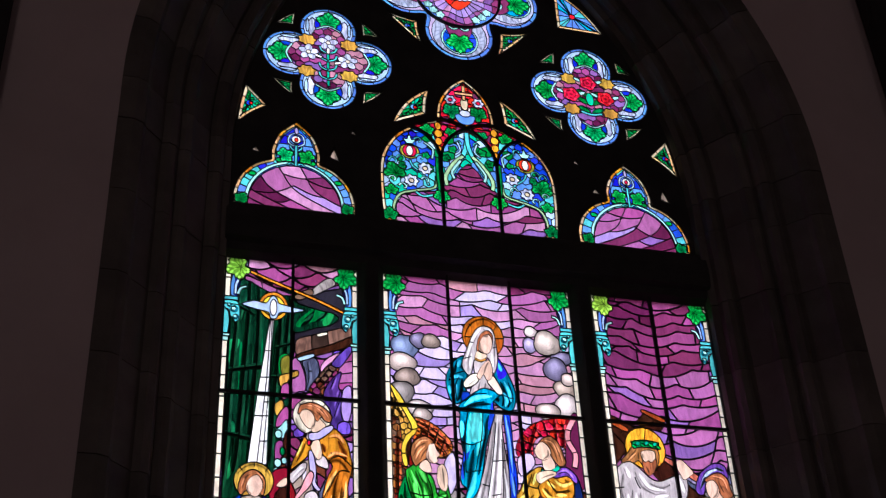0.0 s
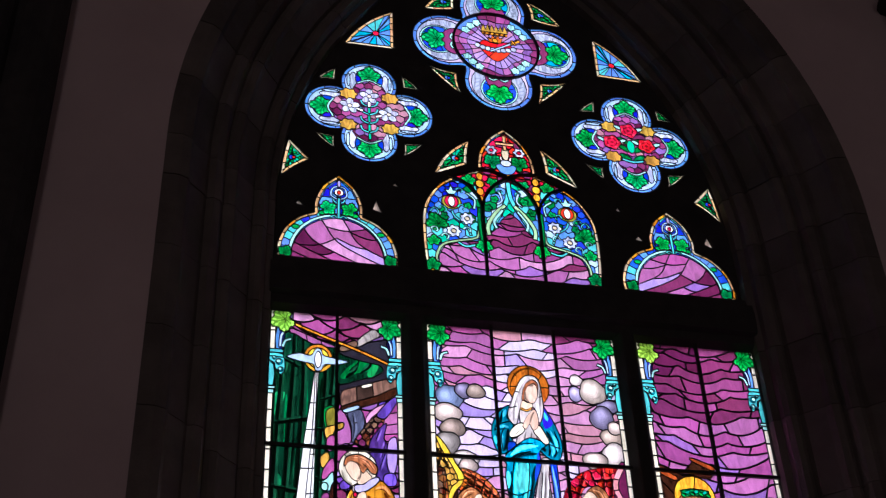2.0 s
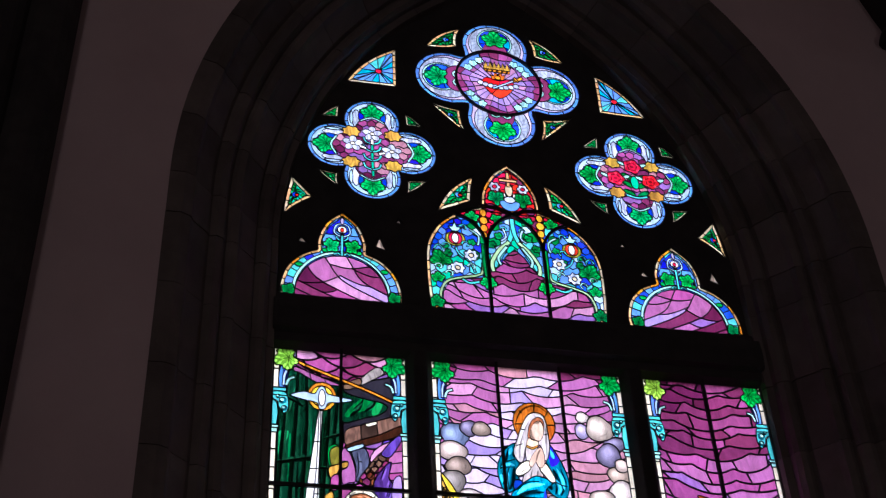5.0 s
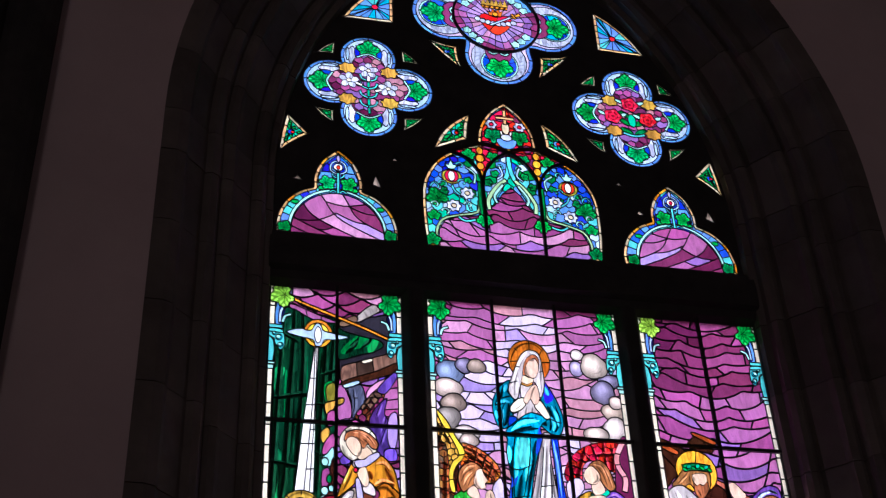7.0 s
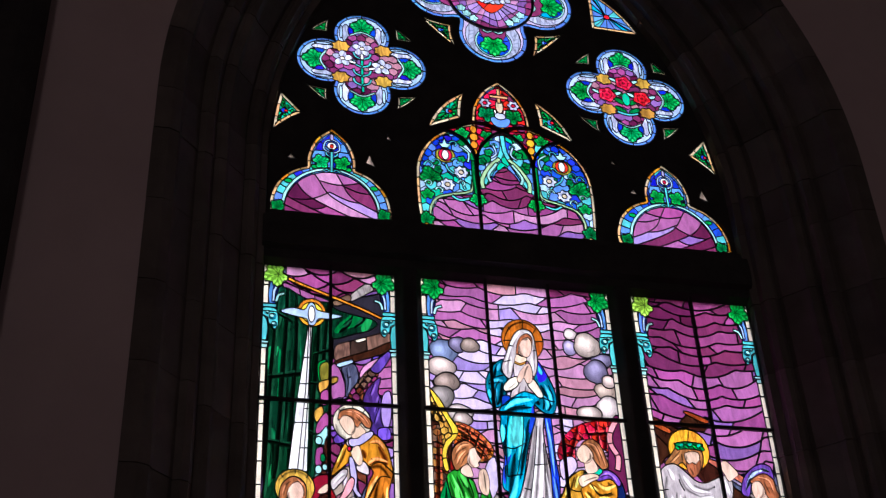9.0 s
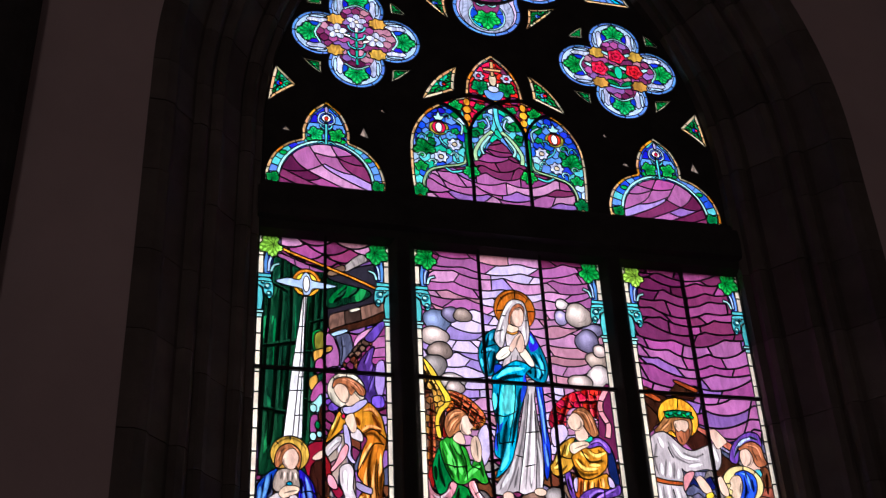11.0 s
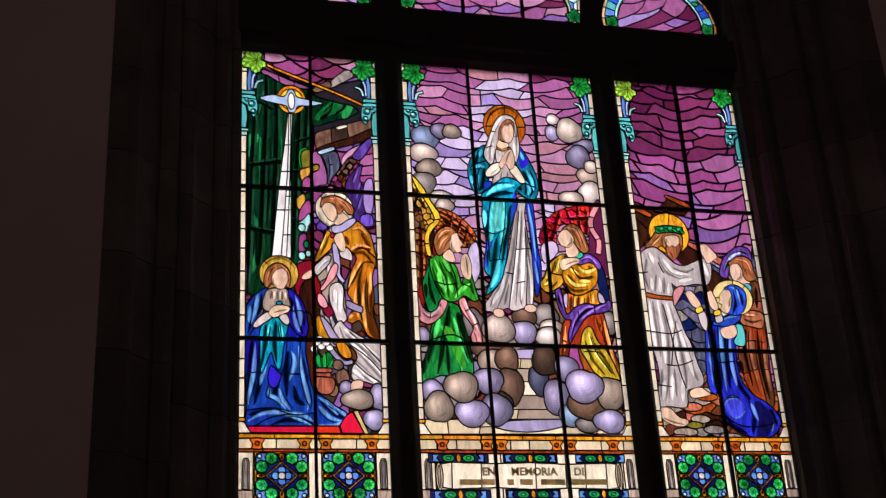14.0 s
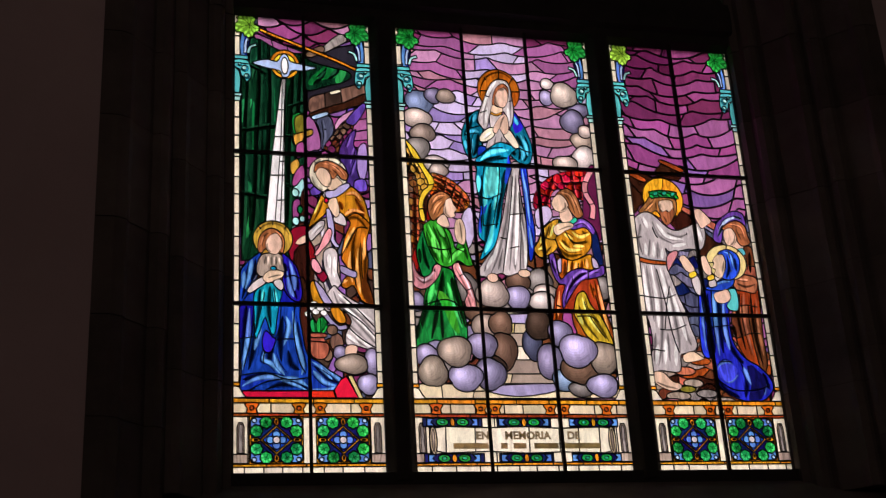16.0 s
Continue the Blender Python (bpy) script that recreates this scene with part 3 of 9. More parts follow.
# ---------- wall shafts beside the window ----------


def turned(profile, x, y, n=20):
    """A round shaft from radius and height."""
    vs = [(x + r * math.cos(2 * math.pi * i / n), y + r * math.sin(2 * math.pi * i / n), z) for r, z in profile for i in range(n)]
    fs = [(k * n + i, k * n + (i + 1) % n, (k + 1) * n + (i + 1) % n, (k + 1) * n + i) for k in range(len(profile) - 1) for i in range(n)]
    return vs, fs


def wall_shaft(side):
    base = tagged(new("wall_shaft"), "tall dark stone wall shaft with a round capital ring", "column", "shafts beside the window")
    base.location = (0, 0, 0)
    vs, fs = [], []
    x0, x1 = sorted((side * 3.0, side * 4.6))
    box(vs, fs, (x0, -0.80, 0), (x1, -0.595, 12.99))
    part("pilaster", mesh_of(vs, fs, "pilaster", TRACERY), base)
    for x, y, r in ((3.06, -0.72, 0.17), (3.38, -0.86, 0.22), (3.72, -0.86, 0.22)):
        vs, fs = turned([(r * 1.35, 0), (r * 1.35, 0.3), (r * 1.1, 0.36), (r, 0.42), (r, 8.36), (r + 0.05, 8.38), (r + 0.065, 8.42), (r + 0.05, 8.46), (r, 8.48),
                         (r + 0.01, 8.6), (r + 0.10, 8.95), (r + 0.14, 9.0), (r + 0.14, 9.08), (r, 9.1), (r, 12.99)], side * x, y)
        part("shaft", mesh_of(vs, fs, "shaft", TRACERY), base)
    return base


wall_shaft(-1)
wall_shaft(1)

# ---------- window: stone tracery, transom, mullions ----------
window = tagged(new("window_1"), "tall pointed church window of leaded stained glass in dark stone tracery", "window", kind="structure")
LIGHTS = {"left": (-1.545, -0.762), "centre": (-0.60, 0.60), "right": (0.757, 1.55)}
BOTTOM, TOP, HEAD = 2.95, 5.635, 6.035
BARS = (4.75, 3.86)


def mirrored(half_line, x=0.0):
    """A closed outline from its right half, listed from the foot to the apex."""
    return [(x + a, z) for a, z in half_line] + [(x - a, z) for a, z in half_line[::-1] if a > 1e-6]


def curved(half_line, x=0.0, straight=1):
    line = half_line[:straight] + smooth(half_line[straight:], 4, False)
    return ccw(mirrored(line, x))


TREFOIL = [(0.376, 6.035), (0.378, 6.12), (0.34, 6.245), (0.255, 6.345), (0.155, 6.395)]
TREFOIL_TOP = [(0.152, 6.40), (0.15, 6.49), (0.10, 6.62), (0.0, 6.715)]


def trefoil_outline(x, wide=1.0):
    line = smooth(TREFOIL, 4, False) + smooth(TREFOIL_TOP, 4, False)
    return ccw(mirrored([(a * wide, z) for a, z in line], x))


CENTRE_HEAD = [(0.578, 6.035), (0.597, 6.26), (0.588, 6.53), (0.50, 6.71), (0.377, 6.815), (0.215, 6.885)]
CENTRE_TOP = [(0.203, 6.89), (0.183, 7.05), (0.105, 7.195), (0.0, 7.289)]


def centre_outline():
    return ccw(mirrored(smooth(CENTRE_HEAD, 4, False) + smooth(CENTRE_TOP, 4, False)))


def foil(x, z, d, a, core, n=72):
    """A quatrefoil: four round lobes of radius a at distance d, and the round between them."""
    out = []
    for i in range(n):
        th, r = 2 * math.pi * i / n, core
        for k in range(4):
            off = th - k * math.pi / 2
            off = (off + math.pi) % (2 * math.pi) - math.pi
            side = d * math.sin(off)
            if abs(side) < a and math.cos(off) > 0:
                r = max(r, d * math.cos(off) + math.sqrt(a * a - side * side))
        out.append((x + r * math.cos(th), z + r * math.sin(th)))
    return out


def bowed(a, b, c, bows):
    """A three-cornered opening with bowed sides."""
    out, pts = [], [a, b, c]
    if area(pts) < 0:
        pts, bows = [a, c, b], (bows[2], bows[1], bows[0])
    for p, q, bow in zip(pts, pts[1:] + pts[:1], bows):
        nx, nz = q[1] - p[1], p[0] - q[0]
        for s in range(6):
            u = s / 6
            k = 4 * u * (1 - u) * bow
            out.append((p[0] + (q[0] - p[0]) * u + nx * k, p[1] + (q[1] - p[1]) * u + nz * k))
    return out


def pair(a, b, c, bows, x=0.0):
    flip = [(2 * x - p[0], p[1]) for p in (a, b, c)]
    return [bowed(a, b, c, bows), bowed(flip[0], flip[2], flip[1], (bows[2], bows[1], bows[0]))]


BIG_FOIL = (0.0, 8.09, 0.37, 0.252, 0.335)
SIDE_FOILS = [(-0.945, 7.305, 0.25, 0.193, 0.22), (0.945, 7.305, 0.25, 0.193, 0.22)]
BLUE_TRIANGLES = pair((-1.122, 7.92), (-0.766, 7.925), (-0.766, 8.305), (0.0, 0.0, 0.08))
GREEN_TRIANGLES = pair((-1.527, 6.665), (-1.345, 6.825), (-1.484, 6.98), (-0.04, 0.0, 0.02))
DAGGERS = pair((-0.505, 6.825), (-0.28, 6.935), (-0.25, 7.152), (0.0, -0.03, 0.10))
CORNERS = pair((-0.532, 8.39), (-0.30, 8.425), (-0.264, 8.622), (0.05, -0.08, 0.10)) + pair((-0.532, 7.825), (-0.278, 7.565), (-0.31, 7.775), (0.02, -0.05, -0.05))
SLIVERS = []
for sx in (-1, 1):
    fx = sx * 0.945
    for px in (-1, 1):
        upper = ((fx + px * 0.36, 7.55), (fx + px * 0.245, 7.56), (fx + px * 0.235, 7.67))
        lower = ((fx + px * 0.365, 7.065), (fx + px * 0.24, 7.05), (fx + px * 0.235, 6.945))
        SLIVERS += [bowed(*upper, (-0.04, 0.0, 0.05)), bowed(*lower, (0.0, -0.04, 0.05))]
SPARKS = []
for sx in (-1, 1):
    for px, pz, wide, tall in ((-0.253, 6.46, 0.028, 0.022), (0.25, 6.49, 0.03, 0.05), (0.375, 6.688, 0.02, 0.018)):
        x = sx * (1.148 - px) if px > 0.3 else sx * 1.148 + px
        SPARKS.append(bowed((x - wide, pz - tall * 0.5), (x + wide, pz - tall), (x - wide * 0.2, pz + tall), (0, 0, 0)))
HEADS = [trefoil_outline(-1.148), trefoil_outline(1.128, 1.045)]

openings = HEADS + [centre_outline(), foil(*BIG_FOIL)] + [foil(*f) for f in SIDE_FOILS] + BLUE_TRIANGLES + GREEN_TRIANGLES + DAGGERS + CORNERS + SLIVERS + SPARKS
head_edge = [(x, z) for x, z in arch(INNER + 0.02, HEAD - 0.012)]
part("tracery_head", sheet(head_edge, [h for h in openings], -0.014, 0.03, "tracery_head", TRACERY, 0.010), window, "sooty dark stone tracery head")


def ribbed(points, lo, hi, axis):
    """A straight stone member with the given half profile (across, depth)."""
    ring = points + [(-a, d) for a, d in points[::-1]]
    n, vs = len(ring), []
    for end in (lo, hi):
        vs += [(axis[1] + a, d, end) if axis[0] == "z" else (end, d, axis[1] + a) for a, d in ring]
    fs = [(i, (i + 1) % n, n + (i + 1) % n, n + i) for i in range(n)] + [tuple(range(n))[::-1], tuple(range(n, 2 * n))]
    return vs, fs


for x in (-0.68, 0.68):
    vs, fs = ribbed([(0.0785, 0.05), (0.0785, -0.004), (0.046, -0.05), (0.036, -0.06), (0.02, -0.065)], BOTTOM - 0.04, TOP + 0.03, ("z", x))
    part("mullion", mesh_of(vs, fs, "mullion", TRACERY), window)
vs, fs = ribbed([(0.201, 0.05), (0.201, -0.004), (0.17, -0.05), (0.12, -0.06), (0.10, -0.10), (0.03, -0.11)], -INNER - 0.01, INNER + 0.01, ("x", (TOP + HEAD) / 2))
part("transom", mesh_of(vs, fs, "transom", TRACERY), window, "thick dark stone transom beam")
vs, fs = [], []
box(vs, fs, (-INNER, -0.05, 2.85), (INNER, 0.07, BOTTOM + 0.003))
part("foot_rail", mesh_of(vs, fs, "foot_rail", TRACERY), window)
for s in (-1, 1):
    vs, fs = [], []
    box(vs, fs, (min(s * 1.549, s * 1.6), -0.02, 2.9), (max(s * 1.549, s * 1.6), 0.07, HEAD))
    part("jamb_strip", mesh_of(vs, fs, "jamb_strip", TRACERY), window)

# black iron bars that hold the panels
for name, (x0, x1) in LIGHTS.items():
    count = 3 if name == "centre" else 2
    for z in BARS:
        vs, fs = [], []
        box(vs, fs, (x0 - 0.01, -0.024, z - 0.010), (x1 + 0.01, -0.006, z + 0.010))
        part("saddle_bar", mesh_of(vs, fs, "saddle_bar", IRON), window)
    for k in range(1, count):
        x = x0 + (x1 - x0) * k / count
        vs, fs = [], []
        box(vs, fs, (x - 0.009, -0.030, BOTTOM - 0.02), (x + 0.009, -0.0245, TOP + 0.02))
        part("upright_bar", mesh_of(vs, fs, "upright_bar", IRON), window)


def iron_strip(pts, width, name="arched_bar"):
    line = smooth(pts, 5, False)
    vs, fs = [], []
    for i, p in enumerate(line):
        a, b = line[max(i - 1, 0)], line[min(i + 1, len(line) - 1)]
        u = Vector((b[0] - a[0], b[1] - a[1])).normalized() * width / 2
        vs += [(p[0] - u.y, -0.006, p[1] + u.x), (p[0] - u.y, -0.024, p[1] + u.x), (p[0] + u.y, -0.024, p[1] - u.x), (p[0] + u.y, -0.006, p[1] - u.x)]
    for i in range(len(line) - 1):
        fs += [(4 * i + k, 4 * i + (k + 1) % 4, 4 * i + 4 + (k + 1) % 4, 4 * i + 4 + k) for k in range(4)]
    fs += [(0, 1, 2, 3), tuple(4 * len(line) - k for k in (1, 2, 3, 4))]
    part(name, mesh_of(vs, fs, name, IRON), window)


for s in (-1, 1):
    iron_strip([(s * 0.193, 6.02), (s * 0.193, 6.60)], 0.02)
    iron_strip([(s * 0.193, 6.56), (s * 0.17, 6.66), (s * 0.10, 6.77), (0, 6.845), (-s * 0.10, 6.885), (-s * 0.22, 6.895)], 0.02)
    iron_strip([(s * 0.193, 6.56), (s * 0.22, 6.66), (s * 0.30, 6.76), (s * 0.42, 6.81)], 0.02)
iron_strip([(BIG_FOIL[0] + 0.322 * math.cos(k * math.pi / 12), BIG_FOIL[1] + 0.322 * math.sin(k * math.pi / 12)) for k in range(25)], 0.017, "ring_bar")

# ---------- glass ornaments ----------
FINE = 0.0056


def leaf(p, colour, x, z, r, turn=90.0, lobes=5, within=None, vein=True):
    """A five-lobed vine leaf, notched at its stem, with paler tips and dark veins."""
    t0 = radians(turn)
    x, z = x - 0.14 * r * math.cos(t0), z - 0.14 * r * math.sin(t0)
    tips = ((0.0, 1.12), (1.12, 1.0), (-1.12, 1.0), (2.15, 0.74), (-2.15, 0.74))
    pts = []
    for i in range(60):
        th = 2 * math.pi * i / 60 - math.pi
        k = max(long * (0.56 + 0.44 * max(0.0, math.cos(2.4 * (th - tip))) ** 0.7) for tip, long in tips if abs(th - tip) < 1.0) if abs(th) < 2.9 else 0.34
        k *= 1.02 + 0.07 * math.cos(22 * th)
        pts.append((x + r * k * math.cos(th + t0), z + r * k * math.sin(th + t0)))
    one = p.shape("tone50_" + colour, pts, within, False, 0.005)
    for tip, long in tips:
        th, reach = t0 + tip, r * long
        for lean, out, size, wide, tone in ((0.0, 0.86, 0.13, 0.10, 165), (0.30, 0.68, 0.17, 0.09, 125), (-0.30, 0.68, 0.17, 0.09, 125), (0.16, 0.42, 0.15, 0.06, 95), (-0.16, 0.42, 0.15, 0.06, 95)):
            c, s = math.cos(th + lean), math.sin(th + lean)
            p.disc("tone%d_" % tone + colour, x + c * reach * out, z + s * reach * out, r * size, r * wide, one, 0, math.degrees(th + lean * 1.6), 8)
        c, s, u = math.cos(th), math.sin(th), r * 0.045
        p.shape("tone14_" + colour, [(x - s * u, z + c * u), (x + s * u, z - c * u), (x + c * reach * 0.78, z + s * reach * 0.78)], one, False, 0)
    return one


def blossom(p, petals, heart, x, z, r, count=6, turn=0.0):
    """A round flower of petals about a small heart."""
    pts = []
    for i in range(count * 6):
        th = 2 * math.pi * i / (count * 6)
        k = r * (0.88 + 0.12 * math.cos(count * th))
        pts.append((x + k * math.cos(th + turn), z + k * math.sin(th + turn)))
    one = p.shape(petals, pts, None, False, FINE)
    p.painted.add(one)
    p.disc(heart, x, z, r * 0.35, lead=FINE, n=10)


def lobed(x, z, r, count, depth=0.25, turn=0.0, squash=1.0):
    out = []
    for i in range(count * 6):
        th = 2 * math.pi * i / (count * 6)
        k = r * (1 - depth + depth * math.cos(count * th))
        out.append((x + k * math.cos(th + turn), z + squash * k * math.sin(th + turn)))
    return out


def cells(p, only, size):
    """Honeycomb-like small pieces."""
    x0, x1, z0, z1 = p.spread(only)
    row, z = 0, z0
    while z < z1 + size:
        x = x0 - size + (row % 2) * size / 2
        up = None
        while x < x1 + size:
            a = (x + random.uniform(-0.1, 0.1) * size, z + random.uniform(-0.1, 0.1) * size)
            b = (x + size / 2, z + size * 0.3 + random.uniform(-0.1, 0.1) * size)
            if up:
                p.cut([up, a], only)
            p.cut([a, b], only)
            p.cut([b, (b[0], b[1] + size * 0.64)], only)
            up = b
            x += size
        z += size * 0.85
        row += 1


def light_panel(name, ground):
    x0, x1 = LIGHTS[name]
    return Panel([(x0, BOTTOM), (x1, BOTTOM), (x1, TOP), (x0, TOP)], ground, 0.015 if name == "right" else 0.0105)


def capital(p, x, s):
    """Painted capital with a vine leaf at an upper corner; s: +1 grows to the right of x, -1 to the left."""
    def at(pts):
        return [(x + s * a, TOP + b) for a, b in pts]
    p.shape("navy", at([(0.03, -0.08), (0.075, -0.11), (0.09, -0.16), (0.065, -0.29), (0.03, -0.29)]), None, False, FINE)
    p.band("sky_blue", at([(0.055, -0.10), (0.042, -0.19), (0.05, -0.28)]), 0.024, lead=FINE)
    p.band("royal", at([(0.07, -0.11), (0.058, -0.19), (0.066, -0.27)]), 0.012, lead=0.003)
    p.band("pale_blue", at([(0.098, -0.12), (0.066, -0.17), (0.06, -0.25)]), 0.016, lead=FINE)
    p.band("aqua", at([(0.125, -0.19), (0.09, -0.205), (0.075, -0.25)]), 0.018, lead=FINE)
    p.shape("turquoise", at([(0, -0.265), (0.078, -0.265), (0.078, -0.29), (0, -0.29)]), None, False, FINE)
    volute = p.shape("turquoise", at([(0.002, -0.295), (0.07, -0.295), (0.088, -0.33), (0.092, -0.40), (0.07, -0.435), (0.05, -0.41), (0.036, -0.39), (0.03, -0.36), (0.0, -0.34)]), None, True, FINE)
    p.cut(at([(0.0, -0.315), (0.09, -0.32)]), volute)
    for a, b, r in ((0.058, -0.35, 0.021), (0.068, -0.40, 0.017), (0.030, -0.325, 0.012)):
        p.disc("teal", x + s * a, TOP + b, r, lead=0.003, n=10)
        p.disc("aqua", x + s * (a - 0.003), TOP + b + 0.003, r * 0.62, lead=0.002, n=10)
    p.shape("turquoise", at([(0, -0.34), (0.026, -0.37), (0.035, -0.43), (0.028, -0.51), (0, -0.51)]), None, False, FINE)
    p.shape("aqua", at([(0, -0.512), (0.042, -0.512), (0.042, -0.53), (0, -0.53)]), None, False, FINE)
    p.shape("aqua", at([(0, -0.532), (0.034, -0.532), (0.034, -0.56), (0, -0.56)]), None, False, FINE)


def border(p, x, s):
    strip = p.shape("ivory", [(x, 3.42), (x + s * 0.030, 3.42), (x + s * 0.030, TOP), (x, TOP)], None, False, 0.007)
    z = 3.50
    while z < TOP:
        p.cut([(x - 0.01 * s, z), (x + s * 0.04, z)], strip)
        z += random.uniform(0.10, 0.15)
    foot = [(x, 3.35), (x + s * 0.07, 3.35), (x + s * 0.05, 3.375), (x + s * 0.03, 3.41), (x, 3.42)]
    p.shape("ivory", foot, None, False, 0.006)
    p.shape("amber", [(x, 3.415), (x + s * 0.034, 3.415), (x + s * 0.034, 3.435), (x, 3.435)], None, False, FINE)


def rosette(p, x0, x1, z0, z1):
    """A square of geometric ornament: diamond, blue flower, green leaves."""
    x, z, w, h = (x0 + x1) / 2, (z0 + z1) / 2, (x1 - x0) / 2, (z1 - z0) / 2
    p.shape("amber", [(x0, z0), (x1, z0), (x1, z1), (x0, z1)], None, False, FINE)
    p.shape("navy", [(x0 + 0.01, z0 + 0.01), (x1 - 0.01, z0 + 0.01), (x1 - 0.01, z1 - 0.01), (x0 + 0.01, z1 - 0.01)], None, False, FINE)
    for a in (-1, 1):
        for b in (-1, 1):
            p.shape("sky_blue", [(x + a * w * 0.92, z + b * h * 0.92), (x + a * w * 0.42, z + b * h * 0.9), (x + a * w * 0.6, z + b * h * 0.6), (x + a * w * 0.9, z + b * h * 0.42)], None, True, FINE)
            p.disc("pale_blue", x + a * w * 0.82, z + b * h * 0.82, 0.012, lead=FINE, n=8)
            for c, d, turn in ((0.38, 0.74, 60), (0.74, 0.38, 30)):
                green = random.choice(("leaf", "leaf", "leaf_dark"))
                fx, fz, way = x + a * w * c, z + b * h * d, math.atan2(b * d, a * c)
                one = p.shape(green, lobed(fx, fz, w * 0.245, 7, 0.06, way), None, False, FINE)
                for g, size in ((0.55, 0.055), (-0.55, 0.055), (1.5, 0.05), (-1.5, 0.05), (0.0, 0.045)):
                    p.disc("tone200_" + green, fx + w * 0.16 * math.cos(way + g), fz + h * 0.16 * math.sin(way + g), w * size, h * size * 0.8, one, 0, math.degrees(way + g), 8)
                p.disc("tone20_" + green, fx - w * 0.03 * math.cos(way), fz - h * 0.03 * math.sin(way), w * 0.15, h * 0.022, one, 0, math.degrees(way), 8)
                p.disc("tone30_" + green, fx, fz, w * 0.022, h * 0.12, one, 0, math.degrees(way), 8)
    k = 0.62
    p.shape("amber", [(x - w * k, z), (x, z - h * k), (x + w * k, z), (x, z + h * k)], None, False, FINE)
    k = 0.52
    p.shape("royal", [(x - w * k, z), (x, z - h * k), (x + w * k, z), (x, z + h * k)], None, False, FINE)
    for a, b in ((1, 0), (-1, 0), (0, 1), (0, -1)):
        p.disc("sky_blue", x + a * w * 0.23, z + b * h * 0.23, w * 0.145, lead=FINE, n=12)
        p.disc("amber", x + a * w * 0.78, z + b * h * 0.78, w * (0.17 if a else 0.10), h * (0.17 if b else 0.10), lead=FINE, n=12)
        p.disc("dark_brown", x + a * w * 0.76, z + b * h * 0.76, w * (0.08 if a else 0.04), h * (0.08 if b else 0.04), lead=0.003, n=8)
    p.disc("silver", x, z, w * 0.14, lead=FINE, n=12)


def blocks(p, colour, x0, x1, z0, z1, step, lead=0.006):
    one = p.shape(colour, [(x0, z0), (x1, z0), (x1, z1), (x0, z1)], None, False, lead)
    x = x0 + step * random.uniform(0.5, 1)
    while x < x1 - 0.02:
        p.cut([(x, z0 - 0.01), (x, z1 + 0.01)], one)
        x += step * random.uniform(0.8, 1.25)
    return one


def side_pillar(p, x, s):
    a, b = sorted((x, x + s * 0.075))
    blocks(p, "ivory", a, b, 3.008, 3.255, 1)
    niche = [(-0.018, 3.065), (0.018, 3.065), (0.018, 3.20), (0.010, 3.222), (-0.010, 3.222), (-0.018, 3.20)]
    p.shape("beige", [(x + s * 0.038 + u, v) for u, v in niche], None, False, FINE)
    p.shape("stone_grey", [(x + s * 0.038 + u * 0.5, 3.06 + (v - 3.06) * 0.94) for u, v in niche], None, False, 0.003)
    p.shape("beige", [(a, 3.06), (b, 3.06), (b, 3.012), (a, 3.012)], None, False, FINE)


